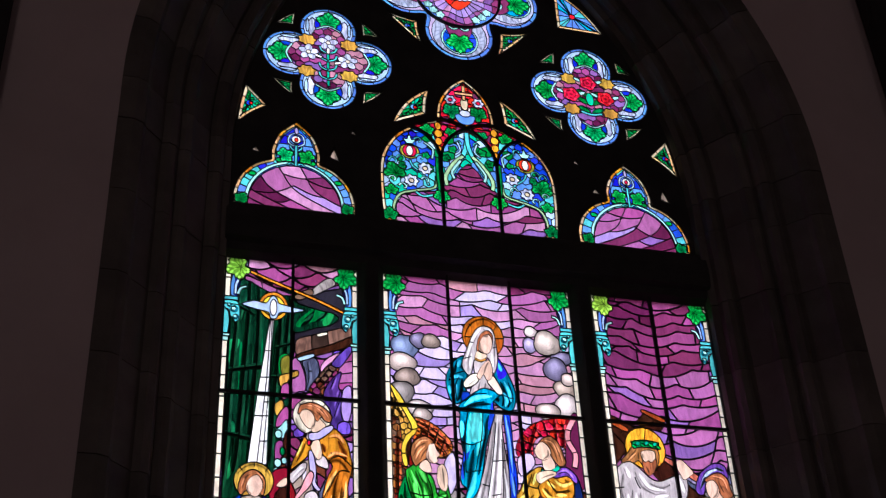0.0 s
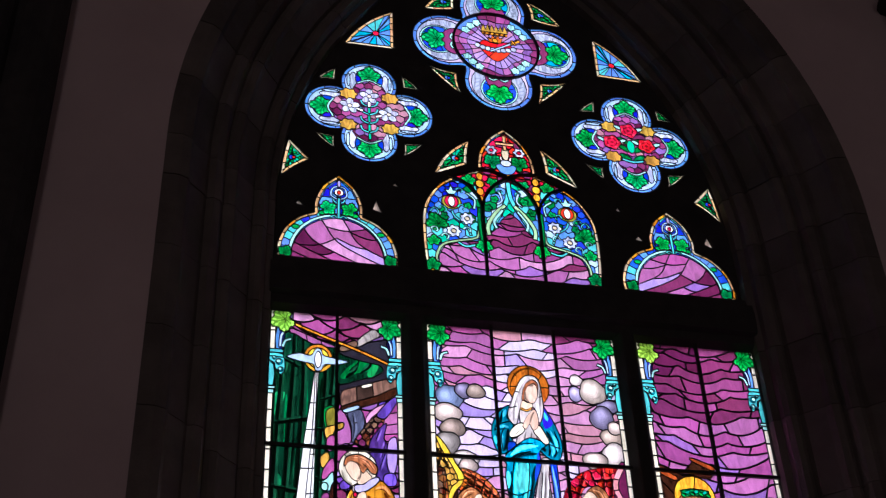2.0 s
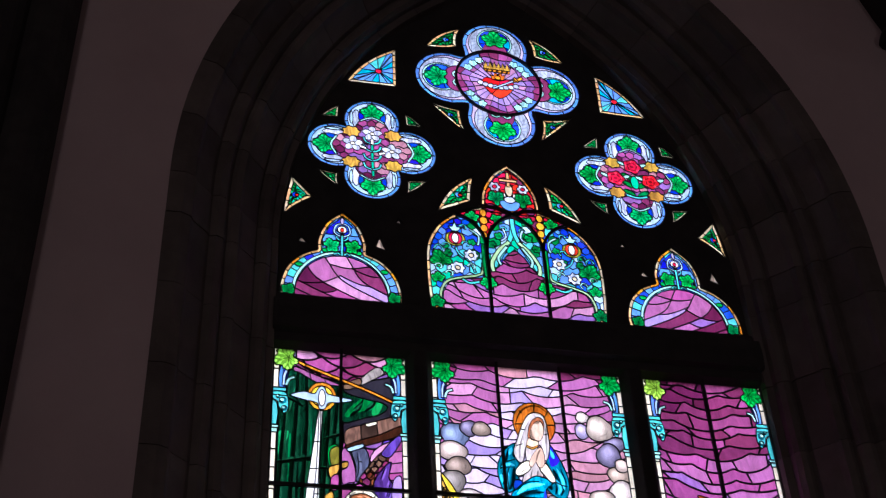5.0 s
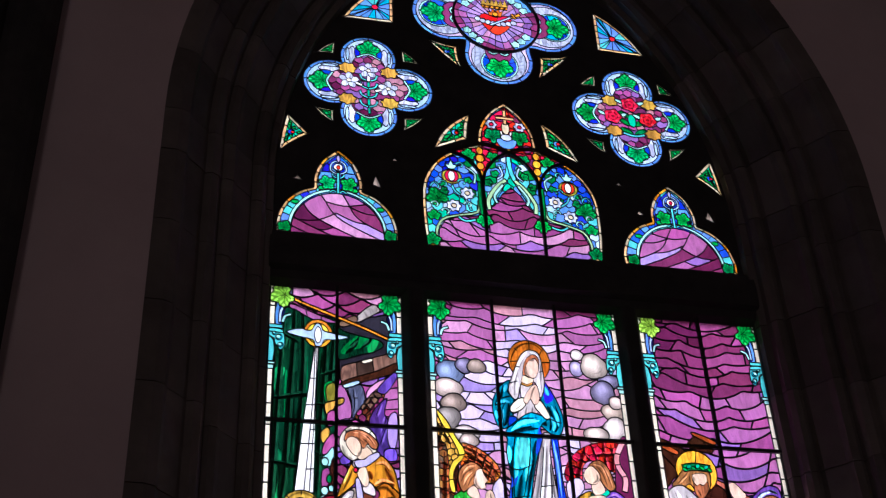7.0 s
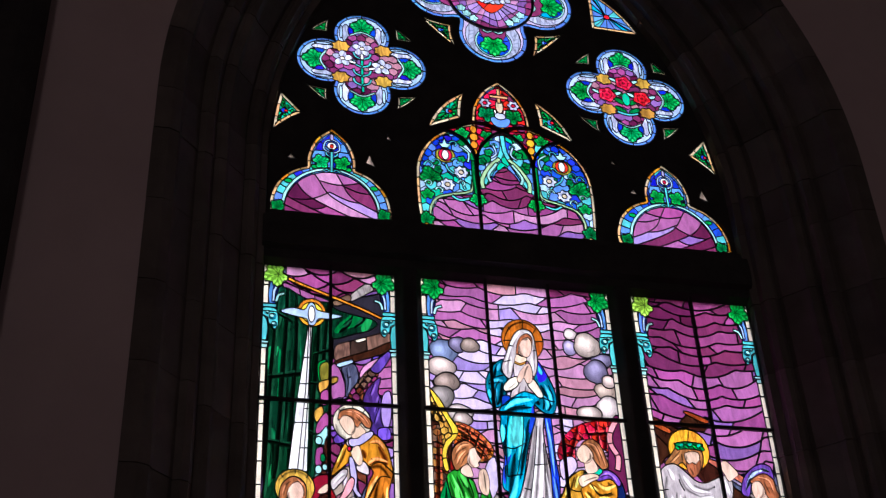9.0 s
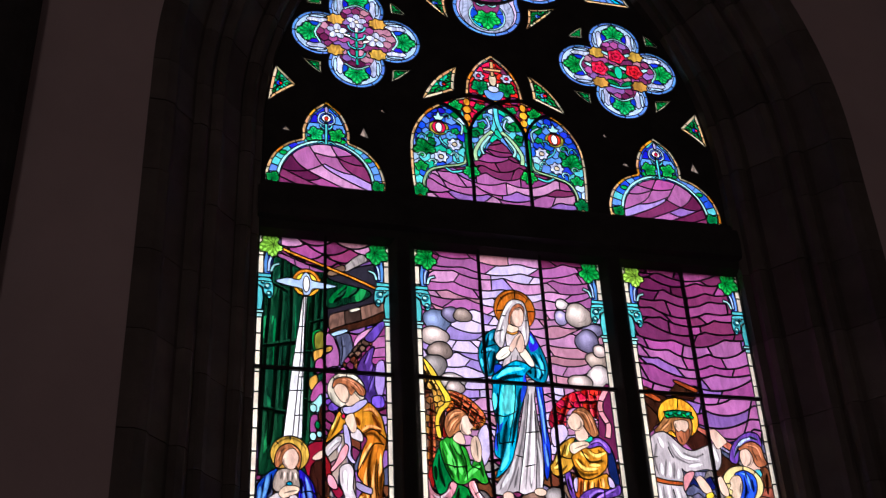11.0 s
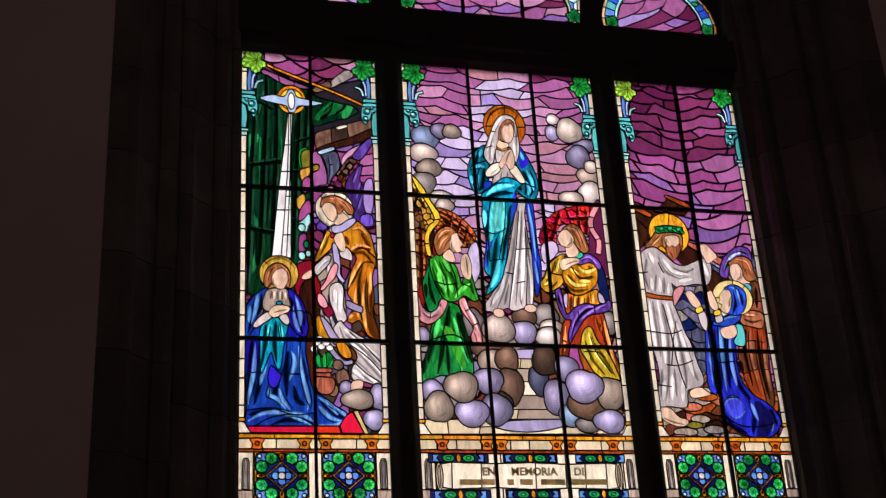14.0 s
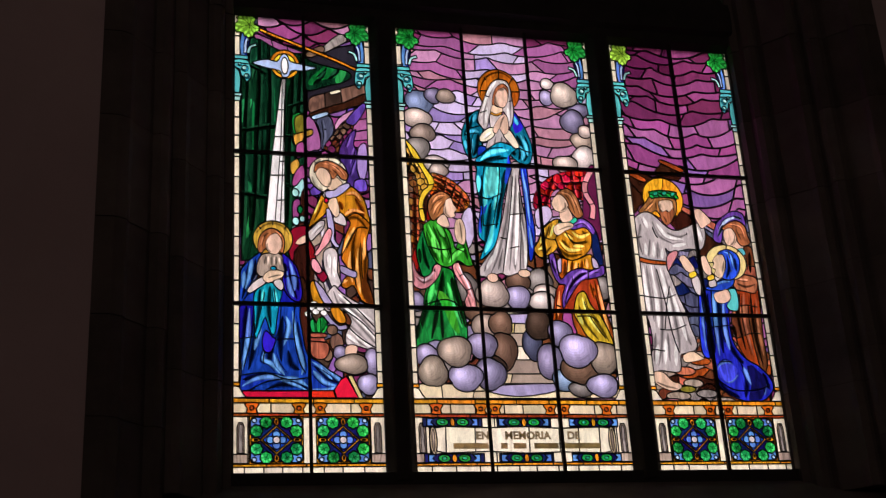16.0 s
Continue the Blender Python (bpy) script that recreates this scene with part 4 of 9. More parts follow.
def plinth(p, name):
    """The painted plinth along the foot of a light."""
    x0, x1 = LIGHTS[name]
    xm = (x0 + x1) / 2
    blocks(p, "ivory", x0, x1, BOTTOM, 3.255, 0.12)
    blocks(p, "amber", x0, x1, 3.326, 3.352, 0.2)
    blocks(p, "cream", x0, x1, 3.270, 3.326, 0.13)
    blocks(p, "rust", x0, x1, 3.252, 3.272, 0.18)
    blocks(p, "amber", x0, x1, 2.994, 3.010, 0.18)
    blocks(p, "ivory", x0, x1, BOTTOM, 2.994, 0.11)
    posts = (x0 + 0.095, xm - 0.055, xm + 0.055, x1 - 0.095) if name != "centre" else (x0 + 0.12, -0.235, -0.155, 0.155, 0.235, x1 - 0.12)
    for x in posts:
        p.shape("orange", [(x - 0.035, 3.325), (x + 0.035, 3.325), (x + 0.022, 3.295), (x + 0.026, 3.272), (x - 0.026, 3.272), (x - 0.022, 3.295)], None, True, FINE)
        p.disc("rust", x, 3.30, 0.012, lead=FINE, n=8)
    side_pillar(p, x0, 1)
    side_pillar(p, x1, -1)
    if name != "centre":
        rosette(p, x0 + 0.082, xm - 0.035, 3.010, 3.256)
        rosette(p, xm + 0.032, x1 - 0.080, 3.010, 3.256)
        return
    for k in (-1, 0, 1):
        a, b = k * 0.396 - 0.15 + 0.012 * k, k * 0.396 + 0.15 - 0.012 * k
        for z0, z1 in ((3.203, 3.252), (3.010, 3.058)):
            p.shape("navy", [(a, z0), (b, z0), (b, z1), (a, z1)], None, False, FINE)
            zm, m = (z0 + z1) / 2, (a + b) / 2
            p.disc("amber", m, zm, 0.014, 0.024, lead=FINE, n=12)
            for s in (-1, 1):
                p.disc("leaf", m + s * 0.055, zm, 0.034, 0.021, lead=FINE, n=14)
                p.disc("sea", m + s * 0.055, zm, 0.014, 0.009, lead=0.003, n=8)
                p.shape("sky_blue", [(m + s * 0.095, z0 + 0.004), (m + s * 0.14, z0 + 0.004), (m + s * 0.14, z1 - 0.004), (m + s * 0.10, z1 - 0.004), (m + s * 0.118, zm)], None, False, FINE)
    scroll = p.shape("ivory", [(-0.50, 3.075), (-0.44, 3.062), (-0.2, 3.07), (0.0, 3.06), (0.2, 3.066), (0.44, 3.06), (0.49, 3.07),
                               (0.49, 3.195), (0.44, 3.203), (0.2, 3.195), (0, 3.204), (-0.2, 3.198), (-0.44, 3.205), (-0.50, 3.195)], None, False, 0.006)
    for x in (-0.44, -0.28, -0.19, 0.02, 0.19, 0.3, 0.42):
        p.cut([(x, 3.05), (x + 0.006, 3.22)], scroll)
    for x in (-0.505, 0.495):
        p.disc("cream", x, 3.13, 0.02, 0.075, lead=0.006)
        p.disc("beige", x, 3.13, 0.008, 0.06, lead=0.004)


def finish(p, name):
    x0, x1 = LIGHTS[name]
    for x, s in ((x0, 1), (x1, -1)):
        border(p, x, s)
        capital(p, x, s)
        border_top = "leaf_light" if (name, s) in (("left", 1), ("right", 1)) else "leaf"
        leaf(p, border_top, x + s * 0.074, TOP - 0.062, 0.086, -70 * s - 90)
    plinth(p, name)
    count = 3 if name == "centre" else 2
    for k in range(1, count):
        x = x0 + (x1 - x0) * k / count
        p.cut([(x, BOTTOM - 0.01), (x, TOP + 0.01)])
    for z in BARS + (3.353,):
        p.cut([(x0 - 0.01, z), (x1 + 0.01, z)])
    p.build(window, "leaded_panel", "", BARS + (3.353,))

# ---------- glass of the tracery head ----------


def three_corner(pts, rim, fill, hearts, spray="leaf_dark"):
    p = Panel(pts, rim, 0.006)
    size = math.sqrt(abs(area(pts)))
    width = min(0.022, size * 0.13)
    inner = inset(pts, width)
    p.beads(0, pts, inner, 0.06)
    p.mix(0, rim, rim, "cream")
    body = p.shape(fill, inner, None, False, FINE)
    cx, cz = (sum(a[k] for a in inner) / len(inner) for k in (0, 1))
    if size > 0.1:
        for i in range(0, len(inner), 1 if fill == "sky_blue" else 2):
            p.cut([(cx, cz), inner[i]], body)
        p.mix(body, fill, fill, *(("cyan", "turquoise") if fill == "sky_blue" else ("leaf", "leaf_dark")))
        for i in range(0, len(inner), 3):
            x, z = cx + (inner[i][0] - cx) * 0.6, cz + (inner[i][1] - cz) * 0.6
            if spray:
                p.disc(spray, x, z, size * 0.09, size * 0.06, lead=FINE, n=10, turn=i * 40)
        for k, c in enumerate(hearts):
            p.disc(c, cx + 0.01 * k, cz, size * ((0.14 - 0.06 * k) if len(hearts) > 1 else 0.085), lead=FINE, n=10)
    else:
        p.cut([inner[0], ((inner[9][0] + inner[8][0]) / 2, inner[9][1])], body)
        p.disc("leaf", cx, cz, size * 0.16, lead=0.003, n=8)
    p.build(window, "tracery_light", "small three-cornered leaded light")


for pts in BLUE_TRIANGLES:
    three_corner(pts, "peach", "sky_blue", ("red",), "")
for pts in GREEN_TRIANGLES:
    three_corner(pts, "peach", "sea", ("blue", "red"), "leaf")
for pts in DAGGERS:
    three_corner(pts, "peach", "sea", ("sky_blue", "red"), "leaf")
for pts in CORNERS:
    three_corner(pts, "peach", "leaf_dark", ("sky_blue", "blue"), "leaf")
for pts in SLIVERS:
    three_corner(pts, "cream", "leaf_dark", ())
for pts in SPARKS:
    p = Panel(pts, "beige", 0.003)
    p.build(window, "tracery_light", "tiny chip of pale glass")


def lily(p, x, z, r, turn):
    th = radians(turn + 180)
    p.band("white", [(x, z), (x + r * 1.3 * math.cos(th), z + r * 1.3 * math.sin(th))], r * 0.3, lead=FINE)
    for k in range(5):
        th = radians(turn + 72 * k)
        p.painted.add(p.disc("ice", x + r * 0.5 * math.cos(th), z + r * 0.5 * math.sin(th), r * 0.46, r * 0.34, lead=0.003, turn=turn + 72 * k, n=12))
    p.disc("ivory", x, z, r * 0.22, lead=0.003, n=8)


def side_foil(spec, flowers):
    x, z, d, a, core = spec
    line = foil(*spec)
    p = Panel(line, "sky_blue", 0.0085)
    inner = inset(line, 0.022)
    p.beads(0, line, inner, 0.085)
    crescents = p.shape("pale_blue", inner, None, False, FINE)
    for k in range(4):
        c, s = math.cos(k * math.pi / 2), math.sin(k * math.pi / 2)
        for g in (-1, 1):
            p.painted.add(p.disc("ice", x + c * (d + 0.01) - g * s * 0.112, z + s * (d + 0.01) + g * c * 0.112, 0.085, 0.028, lead=FINE, turn=k * 90, n=14))
            p.painted.add(p.disc("pale_blue", x + c * (d + 0.02) - g * s * 0.145, z + s * (d + 0.02) + g * c * 0.145, 0.06, 0.012, lead=FINE, turn=k * 90, n=12))
        p.disc("royal", x + c * (d + 0.045), z + s * (d + 0.045), 0.098, lead=FINE)
        leaf(p, "leaf", x + c * (d + 0.075), z + s * (d + 0.075), 0.088, k * 90, 5)
    heart = p.mix(p.shape("magenta", foil(x, z, 0.165, 0.118, 0.19, 48), None, False, 0.0055), "magenta", "plum", "purple", "sky_rose", "wine")
    cells(p, heart, 0.062)
    for k in range(4):
        c, s = math.cos(k * math.pi / 2), math.sin(k * math.pi / 2)
        p.band("aqua", [(x + c * 0.245 - s * 0.085, z + s * 0.245 + c * 0.085), (x + c * 0.285, z + s * 0.285), (x + c * 0.245 + s * 0.085, z + s * 0.245 - c * 0.085)], 0.016, lead=FINE)
        c, s = math.cos((k + 0.5) * math.pi / 2), math.sin((k + 0.5) * math.pi / 2)
        p.painted.add(p.shape("ochre", lobed(x + c * 0.205, z + s * 0.195, 0.066, 7, 0.10, k, 0.8), None, False, FINE))
    if flowers == "lilies":
        p.band("sea", [(x + 0.005, z - 0.25), (x, z - 0.1), (x, z + 0.07)], 0.02, lead=FINE)
        for zz in (-0.17, -0.09, -0.01, 0.06):
            for s in (-1, 1):
                p.band("turquoise", [(x, z + zz - 0.02), (x + s * 0.045, z + zz), (x + s * 0.06, z + zz + 0.04)], 0.017, lead=FINE)
        lily(p, x, z + 0.135, 0.075, 90)
        lily(p, x - 0.135, z + 0.03, 0.075, 160)
        lily(p, x + 0.135, z - 0.01, 0.075, 20)
    else:
        for zz in (-0.13, -0.05, 0.02):
            for s in (-1, 1):
                p.disc("leaf_dark", x + s * 0.05, z + zz, 0.05, 0.022, lead=FINE, turn=s * 30, n=12)
        p.disc("sea", x, z - 0.03, 0.03, 0.06, lead=FINE, n=12)
        p.band("turquoise", [(x - 0.08, z - 0.15), (x, z - 0.17), (x + 0.08, z - 0.15)], 0.022, lead=FINE)
        for fx, fz in ((0.0, 0.12), (-0.14, -0.005), (0.12, -0.005)):
            for s in (-1, 1):
                p.disc("aqua", x + fx + s * 0.078, z + fz + 0.02, 0.035, 0.016, lead=FINE, turn=s * 25, n=10)
            rose = p.shape("red", lobed(x + fx, z + fz, 0.07, 5, 0.10, fx * 9), None, False, FINE)
            p.painted.add(rose)
            for k in range(5):
                th = k * 1.257 + fx * 20
                p.disc("deep_red", x + fx + 0.034 * math.cos(th), z + fz + 0.034 * math.sin(th), 0.024, 0.006, rose, 0, math.degrees(th) + 70, 8)
                p.disc("light_red", x + fx + 0.048 * math.cos(th + 0.5), z + fz + 0.048 * math.sin(th + 0.5), 0.014, 0.007, rose, 0, math.degrees(th) + 100, 8)
            p.disc("deep_red", x + fx, z + fz, 0.014, 0.012, rose, 0, 0, 8)
    p.build(window, "quatrefoil_light", "leaded quatrefoil with white lilies on purple" if flowers == "lilies" else "leaded quatrefoil with red roses on purple")


side_foil(SIDE_FOILS[0], "lilies")
side_foil(SIDE_FOILS[1], "roses")


def big_foil():
    x, z, d, a, core = BIG_FOIL
    line = foil(*BIG_FOIL)
    p = Panel(line, "sky_blue", 0.0085)
    inner = inset(line, 0.027)
    p.beads(0, line, inner, 0.10)
    p.shape("sky_lilac", inner, None, False, FINE)
    for k in range(4):
        c, s = math.cos(k * math.pi / 2), math.sin(k * math.pi / 2)
        moon = p.disc("tone76_ice", x + c * (d + 0.02), z + s * (d + 0.02), 0.205, lead=FINE)
        p.painted.add(moon)
        for g in (-1, 1):
            for i in range(6):
                th = k * math.pi / 2 + g * (0.75 + 0.22 * i)
                p.disc("tone55_ice", x + c * (d + 0.02) + 0.165 * math.cos(th), z + s * (d + 0.02) + 0.165 * math.sin(th), 0.026, 0.006, moon, 0, math.degrees(th) + 30, 8)
        p.disc("aqua", x + c * (d + 0.065), z + s * (d + 0.065), 0.138, lead=FINE)
        sea = p.disc("royal", x + c * (d + 0.065), z + s * (d + 0.065), 0.124, lead=0.003)
        p.mix(sea, "royal", "cyan", "blue")
        for i in range(8):
            th = i * math.pi / 4 + 0.3
            p.cut([(x + c * (d + 0.065), z + s * (d + 0.065)), (x + c * (d + 0.065) + 0.13 * math.cos(th), z + s * (d + 0.065) + 0.13 * math.sin(th))], sea)
        p.disc("plum", x + c * (d - 0.06), z + s * (d - 0.06), 0.10 if c else 0.09, 0.13 if c else 0.10, lead=FINE)
        leaf(p, "leaf", x + c * (d + 0.085), z + s * (d + 0.085), 0.105, k * 90, 5)
        for g in (-1, 1):
            p.band("aqua", [(x + c * (d - 0.055), z + s * (d - 0.055)), (x + c * (d - 0.03) - g * s * 0.04, z + s * (d - 0.03) + g * c * 0.04), (x + c * (d - 0.05) - g * s * 0.075, z + s * (d - 0.05) + g * c * 0.075)], 0.018, lead=FINE)
    for k, (colour, r, kin) in enumerate((("plum", 0.322, "magenta"), ("purple", 0.265, "orchid"), ("sky_violet", 0.205, "sky_pink"))):
        one = p.shape(colour, [(x + r * (1 + (0.07 if k else 0) * math.cos(7 * i)) * math.cos(i * math.pi / 28), z + r * (1 + (0.07 if k else 0) * math.cos(7 * i)) * math.sin(i * math.pi / 28)) for i in range(56)], None, False, 0.0045)
        p.mix(one, colour, colour, kin)
        for i in range(26):
            th = 2 * math.pi * i / 26 + 0.05
            p.cut([(x + 0.06 * math.cos(th), z + 0.06 * math.sin(th)), (x + 0.34 * math.cos(th), z + 0.34 * math.sin(th))], one)
    for k in range(4):
        th = (k + 0.5) * math.pi / 2
        c, s = math.cos(th), math.sin(th)
        p.shape("sky_blue", [(x + 0.318 * math.cos(th + g), z + 0.318 * math.sin(th + g)) for g in (-0.36, -0.12, 0.12, 0.36)] + [(x + 0.24 * math.cos(th + g), z + 0.24 * math.sin(th + g)) for g in (0.3, 0.0, -0.3)], None, False, FINE)
        for g in (-0.24, 0.0, 0.24):
            p.painted.add(p.shape("aqua", lobed(x + 0.258 * math.cos(th + g), z + 0.258 * math.sin(th + g), 0.036, 5, 0.12, th), None, False, 0.003))
    crown = [(x - 0.095, z + 0.115), (x + 0.095, z + 0.115)]
    for i in range(15):
        crown.append((x + 0.115 - 0.23 * i / 14, z + (0.225 if i % 2 == 0 else 0.165)))
    p.painted.add(p.shape("ochre", crown, None, False, 0.003))
    p.shape("amber", [(x - 0.095, z + 0.115), (x + 0.095, z + 0.115), (x + 0.1, z + 0.142), (x - 0.1, z + 0.142)], None, False, 0.003)
    for i in range(5):
        p.disc("rust", x - 0.076 + 0.038 * i, z + 0.128, 0.008, lead=0.002, n=8)
    core_line = [(x, z - 0.15), (x - 0.085, z - 0.08), (x - 0.125, z), (x - 0.085, z + 0.055), (x, z + 0.03), (x + 0.085, z + 0.055), (x + 0.125, z), (x + 0.085, z - 0.08)]
    core_red = p.shape("red", core_line, None, True, FINE)
    p.cut([(x - 0.06, z - 0.12), (x + 0.0, z - 0.03), (x + 0.02, z + 0.06)], core_red, True)
    flame = [(x - 0.045, z + 0.04), (x - 0.055, z + 0.085), (x - 0.03, z + 0.075), (x - 0.02, z + 0.115), (x + 0.005, z + 0.09), (x + 0.03, z + 0.12), (x + 0.035, z + 0.085), (x + 0.058, z + 0.10), (x + 0.045, z + 0.04)]
    p.shape("orange", flame, None, False, FINE)
    p.disc("amber", x, z + 0.062, 0.022, lead=FINE, n=10)
    for i in range(8):
        u = i / 7 * 2 - 1
        p.disc("ice", x + 0.135 * u, z - 0.035 + 0.028 * u * u, 0.024, lead=FINE, n=10)
    p.band("pale_blue", [(x - 0.045, z - 0.055), (x + 0.13, z + 0.055)], 0.018, lead=FINE)
    p.band("amber", [(x + 0.12, z + 0.045), (x + 0.19, z + 0.09)], 0.022, lead=FINE)
    p.band("amber", [(x + 0.125, z + 0.085), (x + 0.155, z + 0.04)], 0.016, lead=FINE)
    p.build(window, "quatrefoil_light", "large leaded quatrefoil with a red heart and gold crown")


big_foil()


def trefoil(x, turn, wide):
    line = trefoil_outline(x, wide)
    p = Panel(line, "amber", 0.0085)
    inner = inset(line, 0.02)
    p.beads(0, line, inner, 0.065)
    p.mix(0, "peach", "peach", "amber", "cream")
    rim = p.mix(p.shape("sky_blue", inner, None, False, FINE), "sky_blue", "turquoise", "blue", "sky_blue")
    for i in range(0, len(inner), 2):
        q = inner[i]
        p.cut([q, (x + (q[0] - x) * 0.75, 6.05 + (q[1] - 6.05) * 0.75)], rim)
    top = p.shape("royal", [(x - 0.12, 6.40), (x + 0.12, 6.40), (x + 0.128, 6.48), (x + 0.085, 6.59), (x, 6.68), (x - 0.085, 6.59), (x - 0.128, 6.48)], None, False, FINE)
    p.mix(top, "blue", "sky_blue", "royal")
    for i in range(8):
        p.cut([(x, 6.53), (x + 0.2 * math.cos(i * 0.79), 6.53 + 0.2 * math.sin(i * 0.79))], top)
    arc = [(x + 0.305 * math.cos(math.pi * i / 10), 6.06 + 0.325 * math.sin(math.pi * i / 10)) for i in range(11)]
    p.band("aqua", arc, 0.02, lead=FINE)
    for i in (2, 4, 6, 8):
        p.disc("leaf", arc[i][0] + 0.03 * math.cos(math.pi * i / 10), arc[i][1] + 0.03 * math.sin(math.pi * i / 10), 0.026, 0.018, lead=FINE, n=10)
    for s in (-1, 1):
        leaf(p, "leaf_dark", x + s * 0.33, 6.068, 0.052, 90 + 20 * s, 5)
        leaf(p, "leaf", x + s * 0.072, 6.44, 0.062, 90 + 60 * s, 5)
        p.band("turquoise", [(x, 6.36), (x + s * 0.03, 6.385), (x + s * 0.055, 6.365)], 0.014, lead=FINE)
        p.band("turquoise", [(x, 6.48), (x + s * 0.035, 6.505), (x + s * 0.03, 6.535)], 0.014, lead=FINE)
        p.band("pale_blue", [(x, 6.515), (x + s * 0.05, 6.545), (x + s * 0.04, 6.605), (x, 6.625)], 0.014, lead=FINE)
    p.band("turquoise", [(x, 6.36), (x, 6.53)], 0.018, lead=FINE)
    p.disc("white", x, 6.575, 0.03, lead=FINE, n=12)
    p.disc("red", x, 6.572, 0.013, 0.018, lead=0.003, n=8)
    p.disc("lilac", x, 6.645, 0.012, 0.03, lead=FINE, n=10)
    dome = p.shape("purple", [(x - 0.292, 6.03)] + [(x + 0.292 * math.cos(math.pi - math.pi * i / 14), 6.055 + 0.308 * math.sin(math.pi * i / 14)) for i in range(15)] + [(x + 0.292, 6.03)], None, False, 0.0075)
    p.mix(dome, "orchid", "orchid", "magenta", "magenta", "plum", "sky_pink")
    for i in range(6):
        u = x - turn * (0.46 - 0.15 * i)
        bow = random.uniform(0.03, 0.06) * turn
        p.cut([(u - turn * 0.14, 6.42), (u - turn * 0.06 - bow * 0.4, 6.30), (u + turn * 0.04 - bow, 6.18), (u + turn * 0.20 - bow * 0.6, 6.08), (u + turn * 0.36, 6.0)], dome, True)
    for cx, cz, dx, dz in ((-0.20, 6.14, 0.15, 0.05), (-0.05, 6.29, 0.17, 0.0), (0.02, 6.20, 0.18, -0.05), (0.10, 6.26, 0.16, -0.03), (0.12, 6.12, 0.16, -0.02), (-0.14, 6.08, 0.12, 0.03)):
        cx *= turn
        dx *= turn
        p.cut([(x + cx - dx * 0.35, cz - dz * 0.35 + 0.01), (x + cx + dx * 0.5, cz + dz * 0.5 - 0.02), (x + cx + dx * 1.35, cz + dz * 1.35 + 0.01)], dome, True)
    p.zone(dome, ellipse(x - turn * 0.2, 6.12, 0.12, 0.10, 12), "plum", "wine", "purple")
    p.zone(dome, ellipse(x + turn * 0.16, 6.10, 0.12, 0.05, 12, -30), "sky_violet", "purple")
    p.build(window, "tracery_light", "trefoil leaded light with purple sky and green leaves")


trefoil(-1.148, 1, 1.0)
trefoil(1.128, -1, 1.045)


def centre_head():
    line = centre_outline()
    p = Panel(line, "amber", 0.0085)
    inner = inset(line, 0.02)
    p.beads(0, line, inner, 0.07)
    p.mix(0, "peach", "peach", "amber", "cream")
    blue = p.shape("sky_blue", inner, None, False, FINE)
    cells(p, blue, 0.075)
    p.mix(blue, "sky_blue", "sky_blue", "blue", "pale_blue", "turquoise", "sea", "leaf_dark")
    for s in (-1, 1):
        corner = p.shape("royal", [(s * a, b) for a, b in ((0.57, 6.5), (0.5, 6.68), (0.38, 6.78), (0.28, 6.76), (0.4, 6.66), (0.5, 6.5))], None, True, FINE)
        cells(p, corner, 0.055)
        p.mix(corner, "royal", "blue", "sky_blue", "royal")
    field = p.shape("red", [(-0.40, 6.815), (-0.23, 6.77), (-0.19, 6.60), (-0.15, 6.74), (0, 6.83), (0.15, 6.74), (0.19, 6.60), (0.23, 6.77), (0.40, 6.815), (0.21, 6.868), (0.185, 6.87), (-0.185, 6.87), (-0.21, 6.868)], None, False, FINE)
    cells(p, field, 0.06)
    p.mix(field, "red", "dark_red", "red", "plum")
    crest = p.shape("red", [(-0.182, 6.86), (0.182, 6.86), (0.165, 7.04), (0.09, 7.17), (0, 7.255), (-0.09, 7.17), (-0.165, 7.04)], None, False, FINE)
    cells(p, crest, 0.06)
    p.mix(crest, "red", "dark_red", "red", "plum")
    p.shape("dark_red", [(-0.17, 6.93), (-0.05, 6.86), (0, 6.84), (0.05, 6.86), (0.17, 6.93), (0.15, 6.86), (-0.15, 6.86)], None, False, FINE)
    for s in (-1, 1):
        p.disc("plum", s * 0.14, 6.90, 0.035, lead=FINE, n=10)
        leaf(p, "leaf_dark", s * 0.095, 6.985, 0.075, 90 + s * 40, 5)
        blossom(p, "ice", "red", s * 0.10, 7.09, 0.045, 6)
        leaf(p, "leaf", s * 0.11, 6.80, 0.05, 90 + s * 50, 5)
        leaf(p, "leaf", s * 0.275, 6.80, 0.055, 90, 5)
        p.band("white", [(0.0, 6.96), (s * 0.03, 7.01), (s * 0.035, 7.04)], 0.016, lead=FINE)
        # gold drops
        for i, r in enumerate((0.024, 0.030, 0.026, 0.02)):
            p.disc("amber", s * 0.197, 6.845 - i * 0.065, r, 0.034, lead=FINE, n=10)
        # bud, blossoms, stems and leaves of the outer fields
        x = s * 0.40
        p.disc("olive", x, 6.60, 0.068, 0.06, lead=FINE)
        p.disc("red", x, 6.605, 0.046, 0.05, lead=FINE)
        p.disc("white", x, 6.605, 0.024, 0.042, lead=FINE, n=12)
        p.shape("aqua", [(x - 0.045, 6.70), (x - 0.02, 6.665), (x + 0.02, 6.665), (x + 0.045, 6.70), (x + 0.015, 6.70), (x, 6.745), (x - 0.015, 6.70)], None, False, FINE)
        p.band("turquoise", [(x, 6.53), (x - s * 0.02, 6.48), (x - s * 0.09, 6.42), (x - s * 0.12, 6.34)], 0.016, lead=FINE)
        p.band("turquoise", [(s * 0.55, 6.50), (s * 0.52, 6.54), (s * 0.49, 6.51), (s * 0.51, 6.48)], 0.014, lead=FINE)
